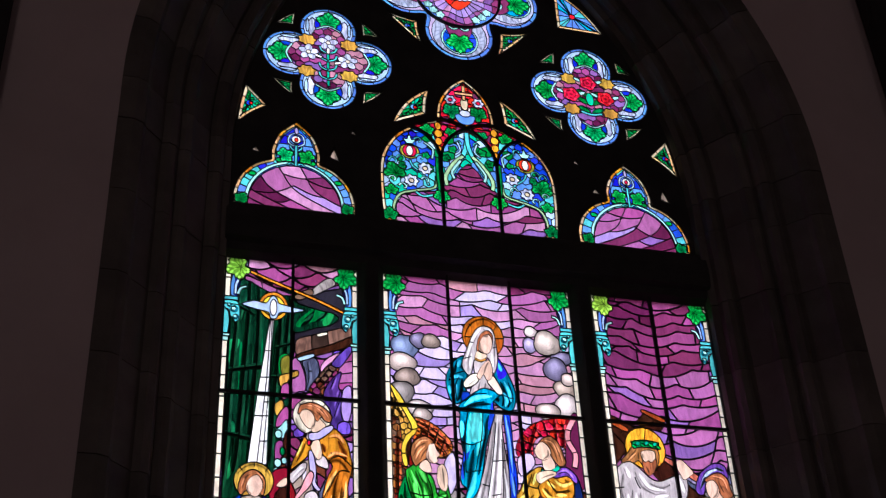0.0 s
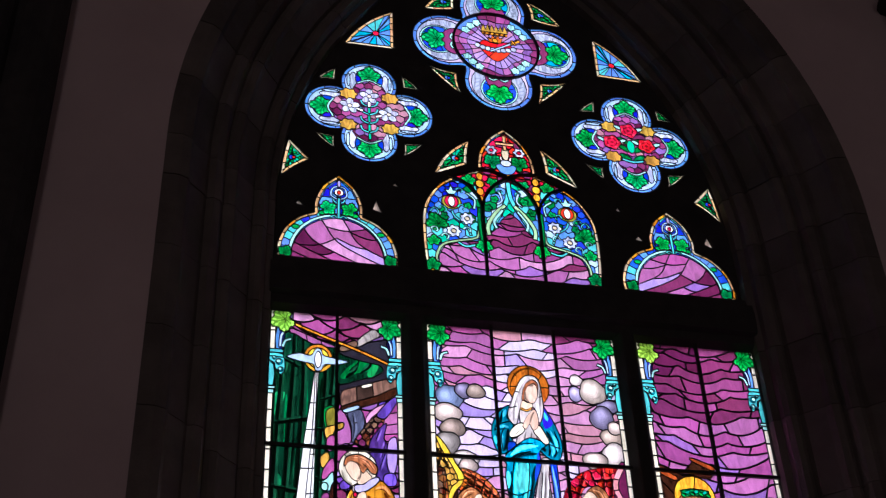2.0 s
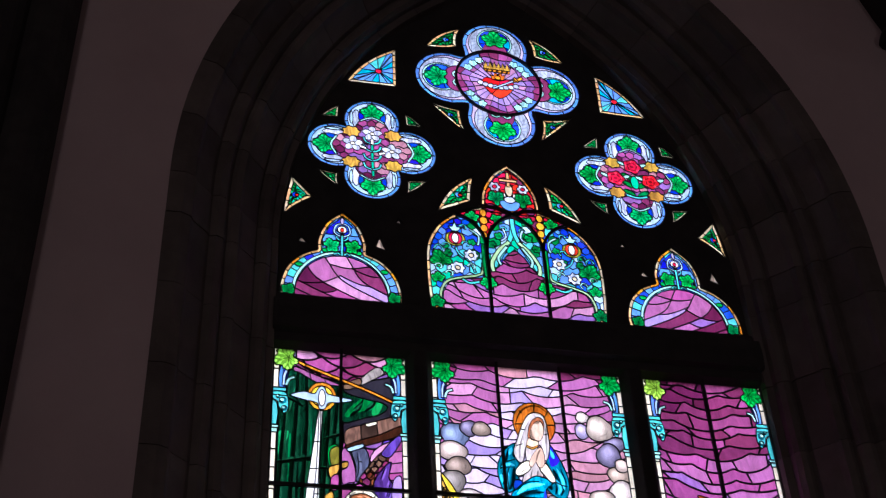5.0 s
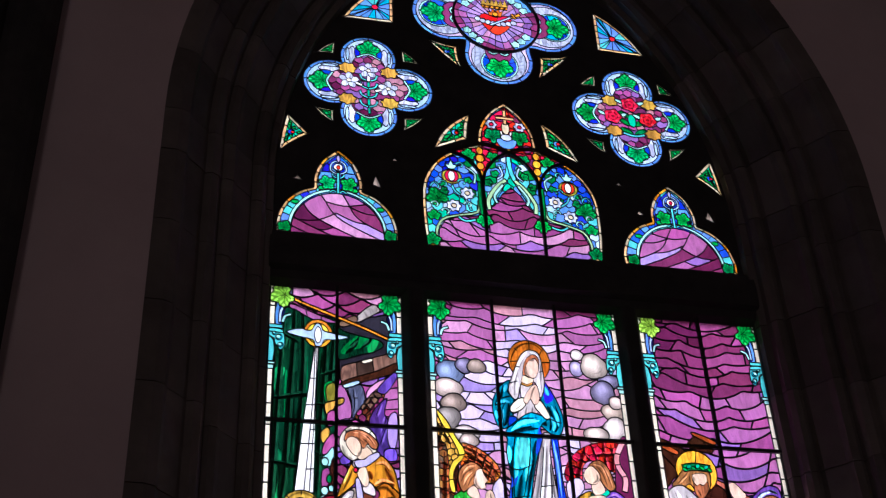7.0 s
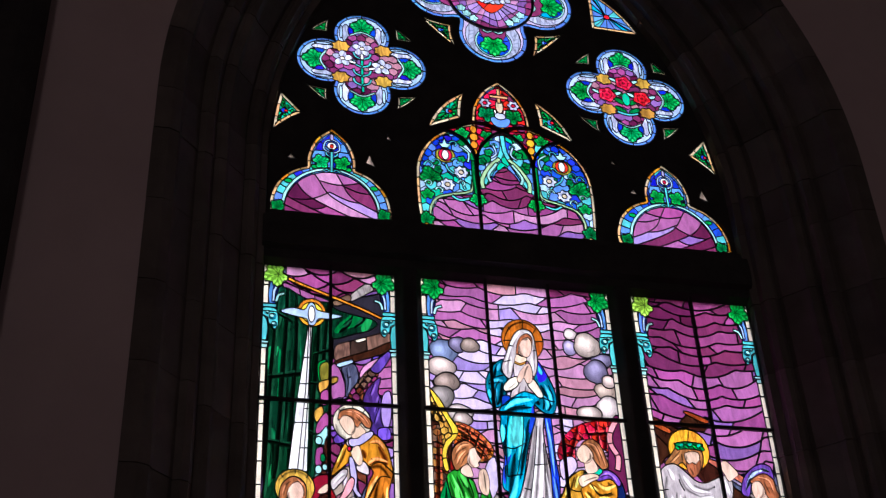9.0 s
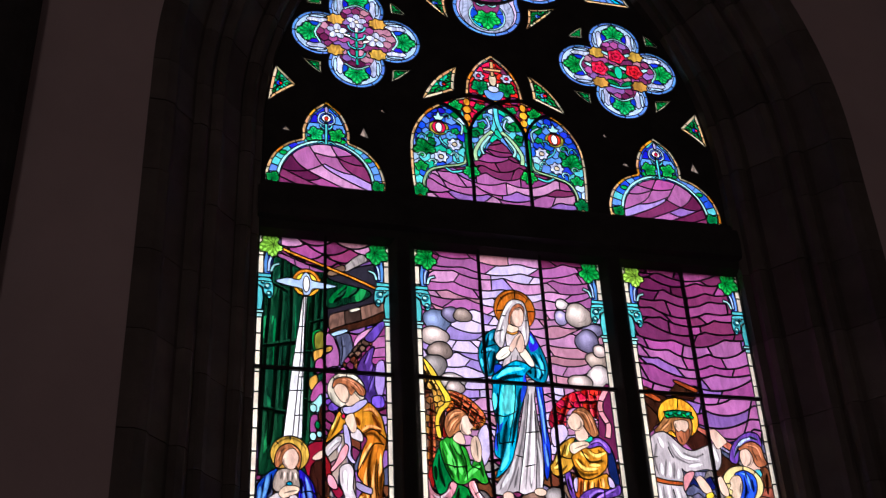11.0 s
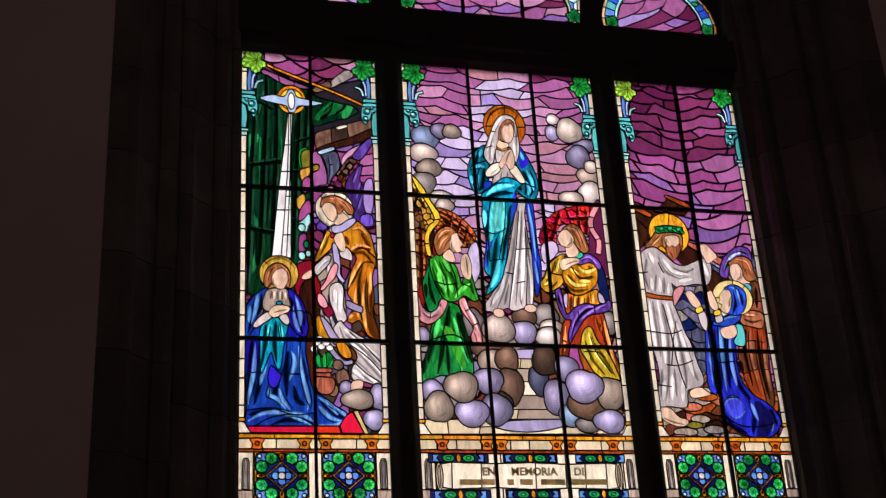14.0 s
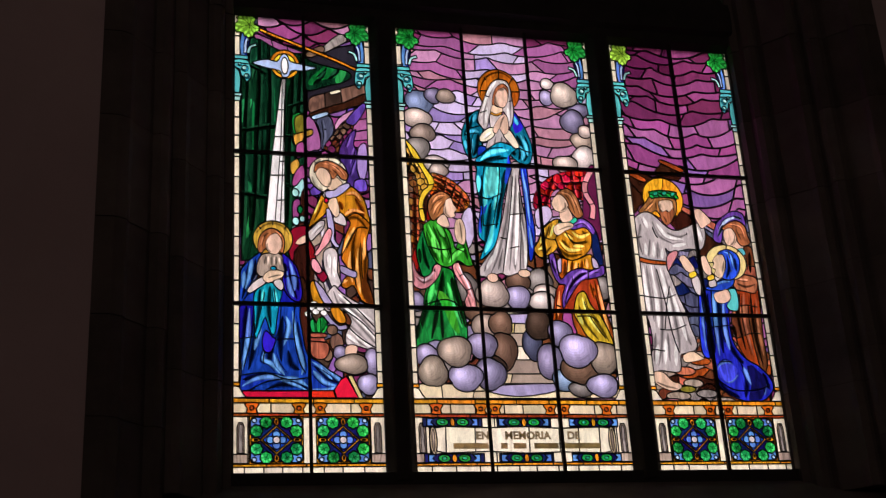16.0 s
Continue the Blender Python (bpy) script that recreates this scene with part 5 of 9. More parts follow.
        p.band("aqua", [(s * 0.30, 6.69), (s * 0.24, 6.64), (s * 0.25, 6.56)], 0.016, lead=FINE)
        blossom(p, "ice", "cream", s * 0.30, 6.475, 0.052, 7)
        blossom(p, "ice", "cream", s * 0.395, 6.365, 0.052, 7)
        leaf(p, "leaf_dark", s * 0.50, 6.42, 0.085, 90 - s * 30, 5)
        leaf(p, "leaf", s * 0.53, 6.27, 0.05, 90, 5)
    dome = p.shape("purple", [(-0.50, 6.03), (-0.50, 6.16), (-0.46, 6.24), (-0.36, 6.28), (-0.24, 6.30), (-0.12, 6.40), (-0.06, 6.50), (0, 6.56), (0.06, 6.50), (0.12, 6.40), (0.24, 6.30), (0.36, 6.28), (0.46, 6.24), (0.50, 6.16), (0.50, 6.03)], None, False, 0.008)
    p.courses(dome, 0.054, 0.10, 0.2, 0.34)
    p.mix(dome, "orchid", "orchid", "orchid", "purple", "sky_pink", "magenta")
    p.zone(dome, [(-0.3, 6.26), (0, 6.26), (0.3, 6.26), (0.12, 6.42), (0, 6.56), (-0.12, 6.42)], "plum", "plum", "wine", "magenta")
    p.zone(dome, [(0.3, 6.2), (0.42, 6.25), (0.48, 6.15), (0.38, 6.13)], "plum", "magenta")
    for s in (-1, 1):
        p.band("celadon", [(s * 0.52, 6.035), (s * 0.515, 6.16), (s * 0.47, 6.25), (s * 0.37, 6.29), (s * 0.24, 6.33), (s * 0.225, 6.42)], 0.02, lead=FINE)
        p.band("turquoise", [(s * 0.37, 6.28), (s * 0.32, 6.25), (s * 0.25, 6.27)], 0.02, lead=FINE)
        leaf(p, "leaf_dark", s * 0.545, 6.08, 0.06, 90, 5)
        p.band("leaf_dark", [(s * 0.215, 6.58), (s * 0.215, 6.40), (s * 0.20, 6.28)], 0.024, lead=FINE)
        leaf(p, "leaf", s * 0.195, 6.27, 0.062, -90, 5)
        # tendrils
        for tx, tz, tr in ((0.46, 6.53, 0.035), (0.33, 6.56, 0.03), (0.30, 6.38, 0.03), (0.45, 6.31, 0.03), (0.34, 6.70, 0.028), (0.52, 6.36, 0.028), (0.06, 6.72, 0.022)):
            p.band("turquoise" if tz > 6.4 else "aqua", [(s * (tx + tr * math.cos(0.9 * i) * (1 - i * 0.1)), tz + tr * math.sin(0.9 * i) * (1 - i * 0.1)) for i in range(6)], 0.012, lead=0.003)
        leaf(p, "leaf", s * 0.29, 6.58, 0.032, 90 + s * 20, 5)
        leaf(p, "leaf_dark", s * 0.45, 6.48, 0.035, 200, 5)
        leaf(p, "leaf", s * 0.10, 6.66, 0.035, 90 - s * 60, 5)
        leaf(p, "leaf_dark", s * 0.15, 6.58, 0.035, 90 - s * 60, 5)
        # pale acanthus that crowns the middle field
        p.band("turquoise", [(0, 6.82), (s * 0.012, 6.68), (s * 0.07, 6.55), (s * 0.15, 6.40)], 0.032, lead=FINE)
        p.band("celadon", [(s * 0.03, 6.62), (s * 0.10, 6.55), (s * 0.16, 6.44), (s * 0.155, 6.36)], 0.028, lead=FINE)
        p.band("aqua", [(s * 0.05, 6.58), (s * 0.115, 6.48), (s * 0.10, 6.42)], 0.022, lead=FINE)
        p.band("pale_blue", [(s * 0.07, 6.73), (s * 0.05, 6.66), (s * 0.09, 6.62)], 0.016, lead=FINE)
    p.disc("amber", 0, 6.87, 0.028, 0.03, lead=FINE, n=10)
    p.shape("sky_blue", [(-0.07, 6.965), (-0.05, 6.905), (0, 6.885), (0.05, 6.905), (0.07, 6.965), (0, 6.975)], None, True, FINE)
    p.disc("ice", 0, 6.985, 0.04, 0.03, lead=FINE, n=12)
    p.disc("cream", 0, 7.07, 0.028, 0.06, lead=FINE, n=12)
    p.band("peach", [(0, 7.10), (0, 7.23)], 0.024, lead=FINE)
    p.band("peach", [(-0.065, 7.155), (0.065, 7.155)], 0.024, lead=FINE)
    p.build(window, "tracery_light", "large central leaded light with flowers over purple sky", (6.50, 6.72, 6.88))


centre_head()

# left light: kneeling blue shape before a green drape, and an orange-robed winged shape
left = light_panel("left", "plum")
left.courses(0, 0.09, 0.03, 0.1)
left.mix(0, "plum", "brown", "purple", "bark", "slate")
top = left.shape("magenta", [(-1.415, 5.645), (-0.835, 5.645), (-0.835, 5.535), (-1.145, 5.395), (-1.415, 5.525)], curve=False)
left.courses(top, 0.06, 0.03, 0.16, 0.4)
left.mix(top, "magenta", "sky_rose", "plum", "sky_pink")
hall = left.shape("dark_slate", [(-1.135, 5.415), (-0.77, 5.52), (-0.78, 5.05), (-1.14, 5.025)], curve=False)
dusk = left.shape("purple", [(-1.14, 5.045), (-0.775, 5.16), (-0.785, 4.375), (-1.15, 4.36)], curve=False)
left.courses(dusk, 0.055, 0.03, 0.10)
left.mix(dusk, "purple", "magenta", "violet", "sky_violet", "plum")
drape = left.shape("green_dark", [(-1.51, 5.46), (-1.4, 5.515), (-1.305, 5.465), (-1.145, 5.44), (-1.135, 5.17), (-1.145, 4.74), (-1.185, 4.595), (-1.22, 4.355), (-1.24, 4.12), (-1.505, 4.11)], curve=False)
left.fold([(-1.46, 5.48), (-1.47, 5.145), (-1.485, 4.755), (-1.495, 4.345), (-1.505, 4.145)], drape)
left.fold([(-1.4, 5.5), (-1.4, 5.225), (-1.415, 4.825), (-1.43, 4.415), (-1.445, 4.28)], drape)
left.fold([(-1.35, 5.485), (-1.34, 5.12), (-1.355, 4.69), (-1.365, 4.35)], drape)
left.fold([(-1.205, 5.445), (-1.215, 5.13), (-1.235, 4.77), (-1.25, 4.355)], drape)
left.fold([(-1.155, 5.44), (-1.175, 5.13), (-1.19, 4.7)], drape)
left.fold([(-1.51, 4.89), (-1.31, 4.935)], drape)
left.fold([(-1.51, 4.51), (-1.335, 4.48)], drape)
left.fold([(-1.31, 4.87), (-1.215, 4.87)], drape)
left.fold([(-1.31, 4.59), (-1.23, 4.56)], drape)
left.fold([(-1.5, 5.33), (-1.37, 5.265)], drape)
left.fold([(-1.245, 5.055), (-1.14, 5.1)], drape)
left.shape("green_mid", [(-1.49, 4.545), (-1.465, 4.58), (-1.445, 4.515), (-1.46, 4.28), (-1.485, 4.245), (-1.495, 4.41)], within=drape, lead=0)
left.shape("green_mid", [(-1.345, 5.155), (-1.32, 5.165), (-1.315, 4.835), (-1.33, 4.59), (-1.345, 4.69)], within=drape, lead=0)
left.shape("green_mid", [(-1.445, 5.02), (-1.43, 5.04), (-1.42, 4.685), (-1.44, 4.615)], within=drape, lead=0)
veilet = left.shape("orchid", [(-1.427, 5.519), (-1.368, 5.501), (-1.271, 5.461), (-1.154, 5.418), (-1.18, 5.408), (-1.271, 5.415), (-1.343, 5.447), (-1.395, 5.48), (-1.427, 5.489)], lead=FINE)
left.leads(veilet, [(-1.336, 5.489), (-1.323, 5.43)], [(-1.245, 5.452), (-1.239, 5.407)])
swag = left.shape("green_dark", [(-1.151, 5.377), (-1.109, 5.361), (-1.037, 5.341), (-0.971, 5.327), (-0.898, 5.314), (-0.873, 5.279), (-0.927, 5.234), (-0.997, 5.213), (-1.063, 5.186), (-1.125, 5.167), (-1.151, 5.205)], lead=FINE)
left.shape("leaf_dark", [(-1.128, 5.218), (-1.091, 5.277), (-1.044, 5.322), (-1.023, 5.365), (-0.971, 5.335), (-0.908, 5.321), (-0.929, 5.282), (-0.979, 5.263), (-1.052, 5.239), (-1.105, 5.205)], within=swag, lead=0)
left.shape("tone150_leaf_dark", [(-0.969, 5.256), (-0.928, 5.316), (-0.902, 5.31), (-0.923, 5.252), (-0.954, 5.224)], within=swag, lead=0)
left.valleys(swag, 0.014, [(-1.098, 5.209), (-1.045, 5.265), (-1.017, 5.335)], [(-1.012, 5.246), (-0.965, 5.294), (-0.944, 5.326)])
left.ridges(swag, 0.014, [(-1.071, 5.248), (-1.024, 5.304)], [(-0.999, 5.269), (-0.958, 5.317)])
left.shape("stone_grey", [(-1.044, 5.454), (-0.938, 5.559), (-0.889, 5.521), (-0.967, 5.464), (-1.031, 5.424)], lead=FINE)
left.shape("umber", [(-1.137, 5.415), (-1.044, 5.473), (-1.031, 5.432), (-1.111, 5.387)], lead=FINE)
lintel = left.shape("stone_grey", [(-1.12, 5.119), (-1.031, 5.159), (-0.948, 5.191), (-0.811, 5.235), (-0.786, 5.177), (-0.918, 5.108), (-1.033, 5.063), (-1.118, 5.021)], lead=FINE)
left.leads(lintel, [(-0.941, 5.195), (-0.931, 5.1)], [(-1.034, 5.162), (-1.03, 5.06)])
left.shape("dark_brown", [(-1.118, 5.021), (-1.033, 5.063), (-0.918, 5.108), (-0.786, 5.177), (-0.785, 5.118), (-0.912, 5.061), (-1.034, 5.016), (-1.109, 4.993)], lead=FINE)
left.shape("ivory", [(-1.001, 5.169), (-0.948, 5.187), (-0.939, 5.173), (-0.992, 5.151)], lead=0.003)
dusk_l = left.shape("orchid", [(-1.145, 4.979), (-1.106, 4.993), (-1.066, 4.884), (-1.065, 4.799), (-1.1, 4.789), (-1.142, 4.787)], lead=FINE)
left.leads(dusk_l, [(-1.143, 4.915), (-1.078, 4.926)], [(-1.141, 4.844), (-1.067, 4.855)])
dusk_r = left.shape("sky_pink", [(-0.981, 4.94), (-0.933, 5.023), (-0.82, 5.082), (-0.787, 5.062), (-0.789, 4.822), (-0.829, 4.813), (-0.887, 4.831), (-0.938, 4.856)], lead=FINE)
left.mix(dusk_r, "orchid", "sky_pink", "magenta")
left.leads(dusk_r, [(-0.968, 4.955), (-0.88, 5.041)], [(-0.869, 4.991), (-0.789, 5.011)], [(-0.878, 4.918), (-0.788, 4.938)], [(-0.892, 4.859), (-0.791, 4.873)])
left.mix(lintel, "stone_grey", "umber", "bark")
shaft = left.shape("slate", [(-1.084, 4.984), (-1.008, 5.01), (-0.985, 4.918), (-1.026, 4.822), (-1.059, 4.799), (-1.063, 4.899)], lead=FINE)
left.ridges(shaft, 0.014, [(-1.045, 4.986), (-1.034, 4.886), (-1.045, 4.821)])
left.leads(shaft, [(-1.066, 4.92), (-0.988, 4.932)])
left.shape("pale_blue", [(-1.109, 5.004), (-1.027, 5.038), (-1.018, 5.017), (-1.096, 4.983)], lead=FINE)
left.shape("leaf", [(-1.222, 4.996), (-1.167, 5.021), (-1.171, 4.92), (-1.213, 4.885)], lead=FINE)
left.shape("ochre", [(-1.217, 4.867), (-1.165, 4.906), (-1.117, 4.92), (-1.115, 4.881), (-1.163, 4.853), (-1.192, 4.812), (-1.217, 4.825)], lead=FINE)

rod = left.band("amber", [(-1.425, 5.56), (-1.305, 5.51), (-1.145, 5.45), (-0.975, 5.385), (-0.83, 5.32)], 0.02, lead=FINE)
left.cut([(-1.355, 5.545), (-1.37, 5.505)], rod, True)
left.cut([(-1.145, 5.465), (-1.155, 5.425)], rod, True)
left.cut([(-1, 5.415), (-1.015, 5.375)], rod, True)
left.cut([(-0.905, 5.36), (-0.915, 5.325)], rod, True)
nimbus = left.disc("amber", -1.26, 5.33, 0.085, 0.095, lead=FINE)
left.disc("yellow", -1.26, 5.33, 0.065, 0.07, lead=FINE)
left.shape("pale_blue", [(-1.445, 5.325), (-1.37, 5.355), (-1.305, 5.345), (-1.28, 5.385), (-1.26, 5.4), (-1.24, 5.38), (-1.225, 5.35), (-1.15, 5.335), (-1.075, 5.32), (-1.15, 5.295), (-1.22, 5.29), (-1.24, 5.25), (-1.275, 5.245), (-1.29, 5.285), (-1.37, 5.3)], lead=FINE)
left.disc("white", -1.26, 5.32, 0.02, 0.055, lead=FINE)
ray = left.shape("white", [(-1.28, 5.235), (-1.255, 5.235), (-1.265, 4.875), (-1.27, 4.335), (-1.375, 4.33), (-1.335, 4.76), (-1.3, 5.05)], curve=False, lead=FINE)
left.cut([(-1.305, 5.03), (-1.255, 5.035)], ray, True)
left.cut([(-1.325, 4.86), (-1.255, 4.865)], ray, True)
left.cut([(-1.34, 4.705), (-1.26, 4.71)], ray, True)
left.cut([(-1.35, 4.62), (-1.26, 4.625)], ray, True)
left.cut([(-1.36, 4.465), (-1.26, 4.475)], ray, True)
left.cut([(-1.275, 5.24), (-1.285, 4.87), (-1.325, 4.315)], ray, True)
left.cut([(-1.265, 5.245), (-1.27, 4.87), (-1.295, 4.32)], ray, True)
left.shape("olive", [(-1.21, 4.975), (-1.18, 5.01), (-1.155, 4.995), (-1.16, 4.86), (-1.2, 4.885)], lead=FINE)
left.shape("ochre", [(-1.215, 4.875), (-1.16, 4.9), (-1.11, 4.92), (-1.11, 4.885), (-1.16, 4.86), (-1.18, 4.79), (-1.205, 4.805)], lead=FINE)
left.shape("magenta", [(-1.2, 4.815), (-1.16, 4.835), (-1.16, 4.75), (-1.2, 4.74)], lead=FINE)
left.shape("ochre", [(-1.235, 4.7), (-1.195, 4.73), (-1.185, 4.685), (-1.22, 4.63), (-1.235, 4.655)], lead=FINE)
left.shape("magenta", [(-1.215, 4.635), (-1.165, 4.695), (-1.16, 4.6), (-1.225, 4.56)], lead=FINE)
left.shape("aqua", [(-1.23, 4.54), (-1.2, 4.57), (-1.165, 4.61), (-1.16, 4.52), (-1.18, 4.495), (-1.225, 4.505)], lead=FINE)
left.shape("dark_brown", [(-1.18, 4.495), (-1.16, 4.53), (-1.165, 4.29), (-1.19, 4.225), (-1.2, 4.29)], lead=FINE)
left.shape("magenta", [(-1.225, 4.465), (-1.185, 4.48), (-1.19, 4.385), (-1.225, 4.36)], lead=FINE)
left.disc("aqua", -1.21, 4.52, 0.02, 0.025, lead=FINE)
left.disc("aqua", -1.21, 4.35, 0.02, 0.025, lead=FINE)
left.disc("aqua", -1.215, 4.3, 0.02, 0.025, lead=FINE)
left.disc("aqua", -1.175, 4.365, 0.015, 0.02, lead=FINE)
left.disc("leaf_dark", -1.185, 4.42, 0.015, 0.025, lead=FINE)
cell = left.shape("dark_red", [(-1.245, 4.285), (-1.16, 4.325), (-1.12, 4.275), (-1.13, 4.125), (-1.24, 4.12)], lead=FINE)
left.shape("dark_brown", [(-1.22, 4.17), (-1.125, 4.19), (-1.115, 3.88), (-1.21, 3.88)], lead=FINE)
left.disc("dark_brown", -1.18, 3.83, 0.035, 0.195, lead=FINE)
for pts in ([(-1.491, 4.572), (-1.454, 4.547), (-1.436, 4.439), (-1.445, 4.305), (-1.484, 4.244), (-1.506, 4.335)], [(-1.516, 5.069), (-1.447, 5.088), (-1.466, 5.001), (-1.491, 4.945), (-1.516, 4.954)], [(-1.225, 4.999), (-1.173, 5.021), (-1.181, 4.919), (-1.213, 4.889)]):
    left.shape("tone150_green_mid", pts, within=drape, lead=0)
left.valleys(drape, 0.02, [(-1.497, 4.545), (-1.478, 4.41), (-1.49, 4.276)], [(-1.466, 4.512), (-1.448, 4.378), (-1.46, 4.294)], [(-1.403, 5.077), (-1.398, 4.722), (-1.42, 4.447)], [(-1.235, 5.199), (-1.245, 4.908), (-1.262, 4.557)])
left.ridges(drape, 0.014, [(-1.371, 5.007), (-1.366, 4.794), (-1.386, 4.55)], [(-1.442, 4.513), (-1.417, 4.413), (-1.43, 4.325)], [(-1.447, 5.219), (-1.427, 5.332), (-1.395, 5.409)])
wing = left.shape("brown", [(-1.046, 4.8), (-0.995, 4.889), (-0.921, 4.987), (-0.869, 4.969), (-0.898, 4.888), (-0.952, 4.827), (-0.966, 4.776)], lead=FINE)
left.mix(wing, "umber", "plum", "brown")
cells(left, wing, 0.045)
left.leads(wing, [(-1.023, 4.822), (-0.915, 4.966)], [(-0.997, 4.803), (-0.89, 4.946)], [(-1.012, 4.866), (-0.984, 4.832)], [(-0.989, 4.896), (-0.951, 4.855)], [(-0.962, 4.927), (-0.924, 4.886)], [(-0.938, 4.957), (-0.903, 4.923)])
left.shape("violet", [(-0.915, 4.988), (-0.819, 5.104), (-0.793, 5.084), (-0.842, 4.993), (-0.876, 4.961)], lead=FINE)
quills = left.shape("deep_violet", [(-0.959, 4.805), (-0.898, 4.902), (-0.857, 4.933), (-0.874, 4.839), (-0.849, 4.79), (-0.833, 4.685), (-0.869, 4.577), (-0.927, 4.574), (-0.949, 4.678)], lead=FINE)
left.ridges(quills, 0.012, [(-0.885, 4.896), (-0.913, 4.815)], [(-0.874, 4.817), (-0.897, 4.716)], [(-0.857, 4.754), (-0.893, 4.639)])
left.shape("sky_violet", [(-0.848, 4.819), (-0.802, 4.843), (-0.801, 4.686), (-0.83, 4.607), (-0.859, 4.683)], lead=FINE)
left.shape("violet", [(-0.874, 4.612), (-0.816, 4.622), (-0.805, 4.56), (-0.838, 4.544), (-0.876, 4.556)], lead=FINE)
left.shape("violet", [(-1.127, 4.543), (-1.086, 4.58), (-1.054, 4.561), (-1.074, 4.518), (-1.119, 4.509)], lead=FINE)
under = left.shape("lilac", [(-1.128, 4.318), (-1.049, 4.379), (-1.003, 4.348), (-0.99, 4.23), (-0.977, 4.131), (-0.975, 3.999), (-1.007, 3.933), (-0.973, 3.844), (-1.077, 3.841), (-1.117, 3.979), (-1.108, 4.12), (-1.13, 4.218)], lead=FINE)
left.mix(under, "lilac", "silver", "sky_rose", "beige")
left.leads(under, [(-1.102, 4.093), (-1.067, 3.997), (-1.034, 3.852)], [(-1.125, 4.192), (-1.052, 4.244)], [(-1.054, 4.161), (-1.026, 4.03), (-0.982, 3.967)], [(-1.104, 3.995), (-1.01, 4.064)])
left.valleys(under, 0.014, [(-1.07, 4.128), (-1.054, 4.03), (-1.014, 3.917)], [(-1.022, 4.33), (-1.007, 4.196), (-1.003, 4.097)], [(-1.108, 4.093), (-1.092, 3.996)])
left.ridges(under, 0.014, [(-1.039, 4.162), (-1.023, 4.063)], [(-1.083, 4.094), (-1.055, 3.981)], [(-1.06, 4.328), (-1.067, 4.261)])
pale = left.shape("silver", [(-1.06, 4.174), (-1.013, 4.203), (-0.983, 4.164), (-0.988, 4.064), (-0.969, 3.993), (-1.013, 3.959), (-1.042, 4.03), (-1.062, 4.095)], lead=FINE)
left.ridges(pale, 0.02, [(-1.032, 4.162), (-1.028, 4.08)], [(-1.002, 4.147), (-1.005, 4.031)])
left.shape("dark_red", [(-1.142, 4.241), (-1.112, 4.192), (-1.101, 4.12), (-1.066, 4.068), (-1.042, 4.03), (-1.073, 3.996), (-1.115, 4.06), (-1.138, 4.118)], lead=FINE)
left.shape("pink", [(-1.126, 4.132), (-1.095, 4.12), (-1.072, 4.062), (-1.097, 4.048), (-1.127, 4.079)], lead=FINE)
left.shape("amber", [(-1.138, 3.988), (-1.11, 4.002), (-1.087, 3.938), (-1.064, 3.867), (-1.089, 3.848), (-1.13, 3.898)], lead=FINE)
skirt = left.shape("silver", [(-1.07, 3.88), (-1.012, 3.979), (-0.97, 3.941), (-0.861, 3.873), (-0.794, 3.855), (-0.784, 3.794), (-0.781, 3.708), (-0.782, 3.613), (-0.839, 3.624), (-0.9, 3.642), (-0.948, 3.648), (-0.953, 3.704), (-0.92, 3.775), (-0.955, 3.832), (-1.01, 3.843)], lead=FINE)
left.leads(skirt, [(-0.995, 3.95), (-0.893, 3.856), (-0.792, 3.746)], [(-0.951, 3.758), (-0.868, 3.681), (-0.784, 3.625)], [(-0.973, 3.854), (-0.865, 3.776), (-0.782, 3.682)])
left.valleys(skirt, 0.016, [(-0.984, 3.902), (-0.879, 3.808), (-0.784, 3.708)], [(-0.967, 3.851), (-0.866, 3.744), (-0.784, 3.644)], [(-0.933, 3.762), (-0.868, 3.693), (-0.809, 3.631)], [(-0.953, 3.685), (-0.893, 3.668), (-0.839, 3.631)], [(-1.013, 3.949), (-0.985, 3.869), (-0.94, 3.832)])
left.ridges(skirt, 0.018, [(-0.989, 3.934), (-0.887, 3.846), (-0.791, 3.771)], [(-0.966, 3.87), (-0.865, 3.77), (-0.783, 3.67)], [(-0.939, 3.743), (-0.853, 3.662), (-0.797, 3.622)], [(-0.947, 3.704), (-0.887, 3.655)])
left.shape("lilac", [(-1.116, 4.005), (-1.08, 3.977), (-1.039, 3.913), (-1.009, 3.856), (-1.04, 3.842), (-1.087, 3.918)], lead=FINE)
left.shape("lilac", [(-1.076, 3.861), (-1.032, 3.798), (-0.988, 3.754), (-0.951, 3.761), (-0.946, 3.736), (-0.995, 3.729), (-1.048, 3.772), (-1.089, 3.835)], lead=FINE)
left.shape("amber", [(-1.031, 3.849), (-0.985, 3.853), (-0.953, 3.806), (-0.951, 3.771), (-0.987, 3.767), (-1.017, 3.798)], lead=FINE)
glory = left.shape("ivory", ellipse(-1.024, 4.642, 0.109, 0.113, 12), lead=FINE)
left.valleys(glory, 0.02, [(-1.116, 4.627), (-1.098, 4.565), (-1.055, 4.544)], [(-1.102, 4.698), (-1.063, 4.735)])
left.leads(glory, [(-1.129, 4.637), (-1.097, 4.638)], [(-1.021, 4.755), (-1.022, 4.716)], [(-1.099, 4.719), (-1.077, 4.692)], [(-0.945, 4.728), (-0.968, 4.698)])
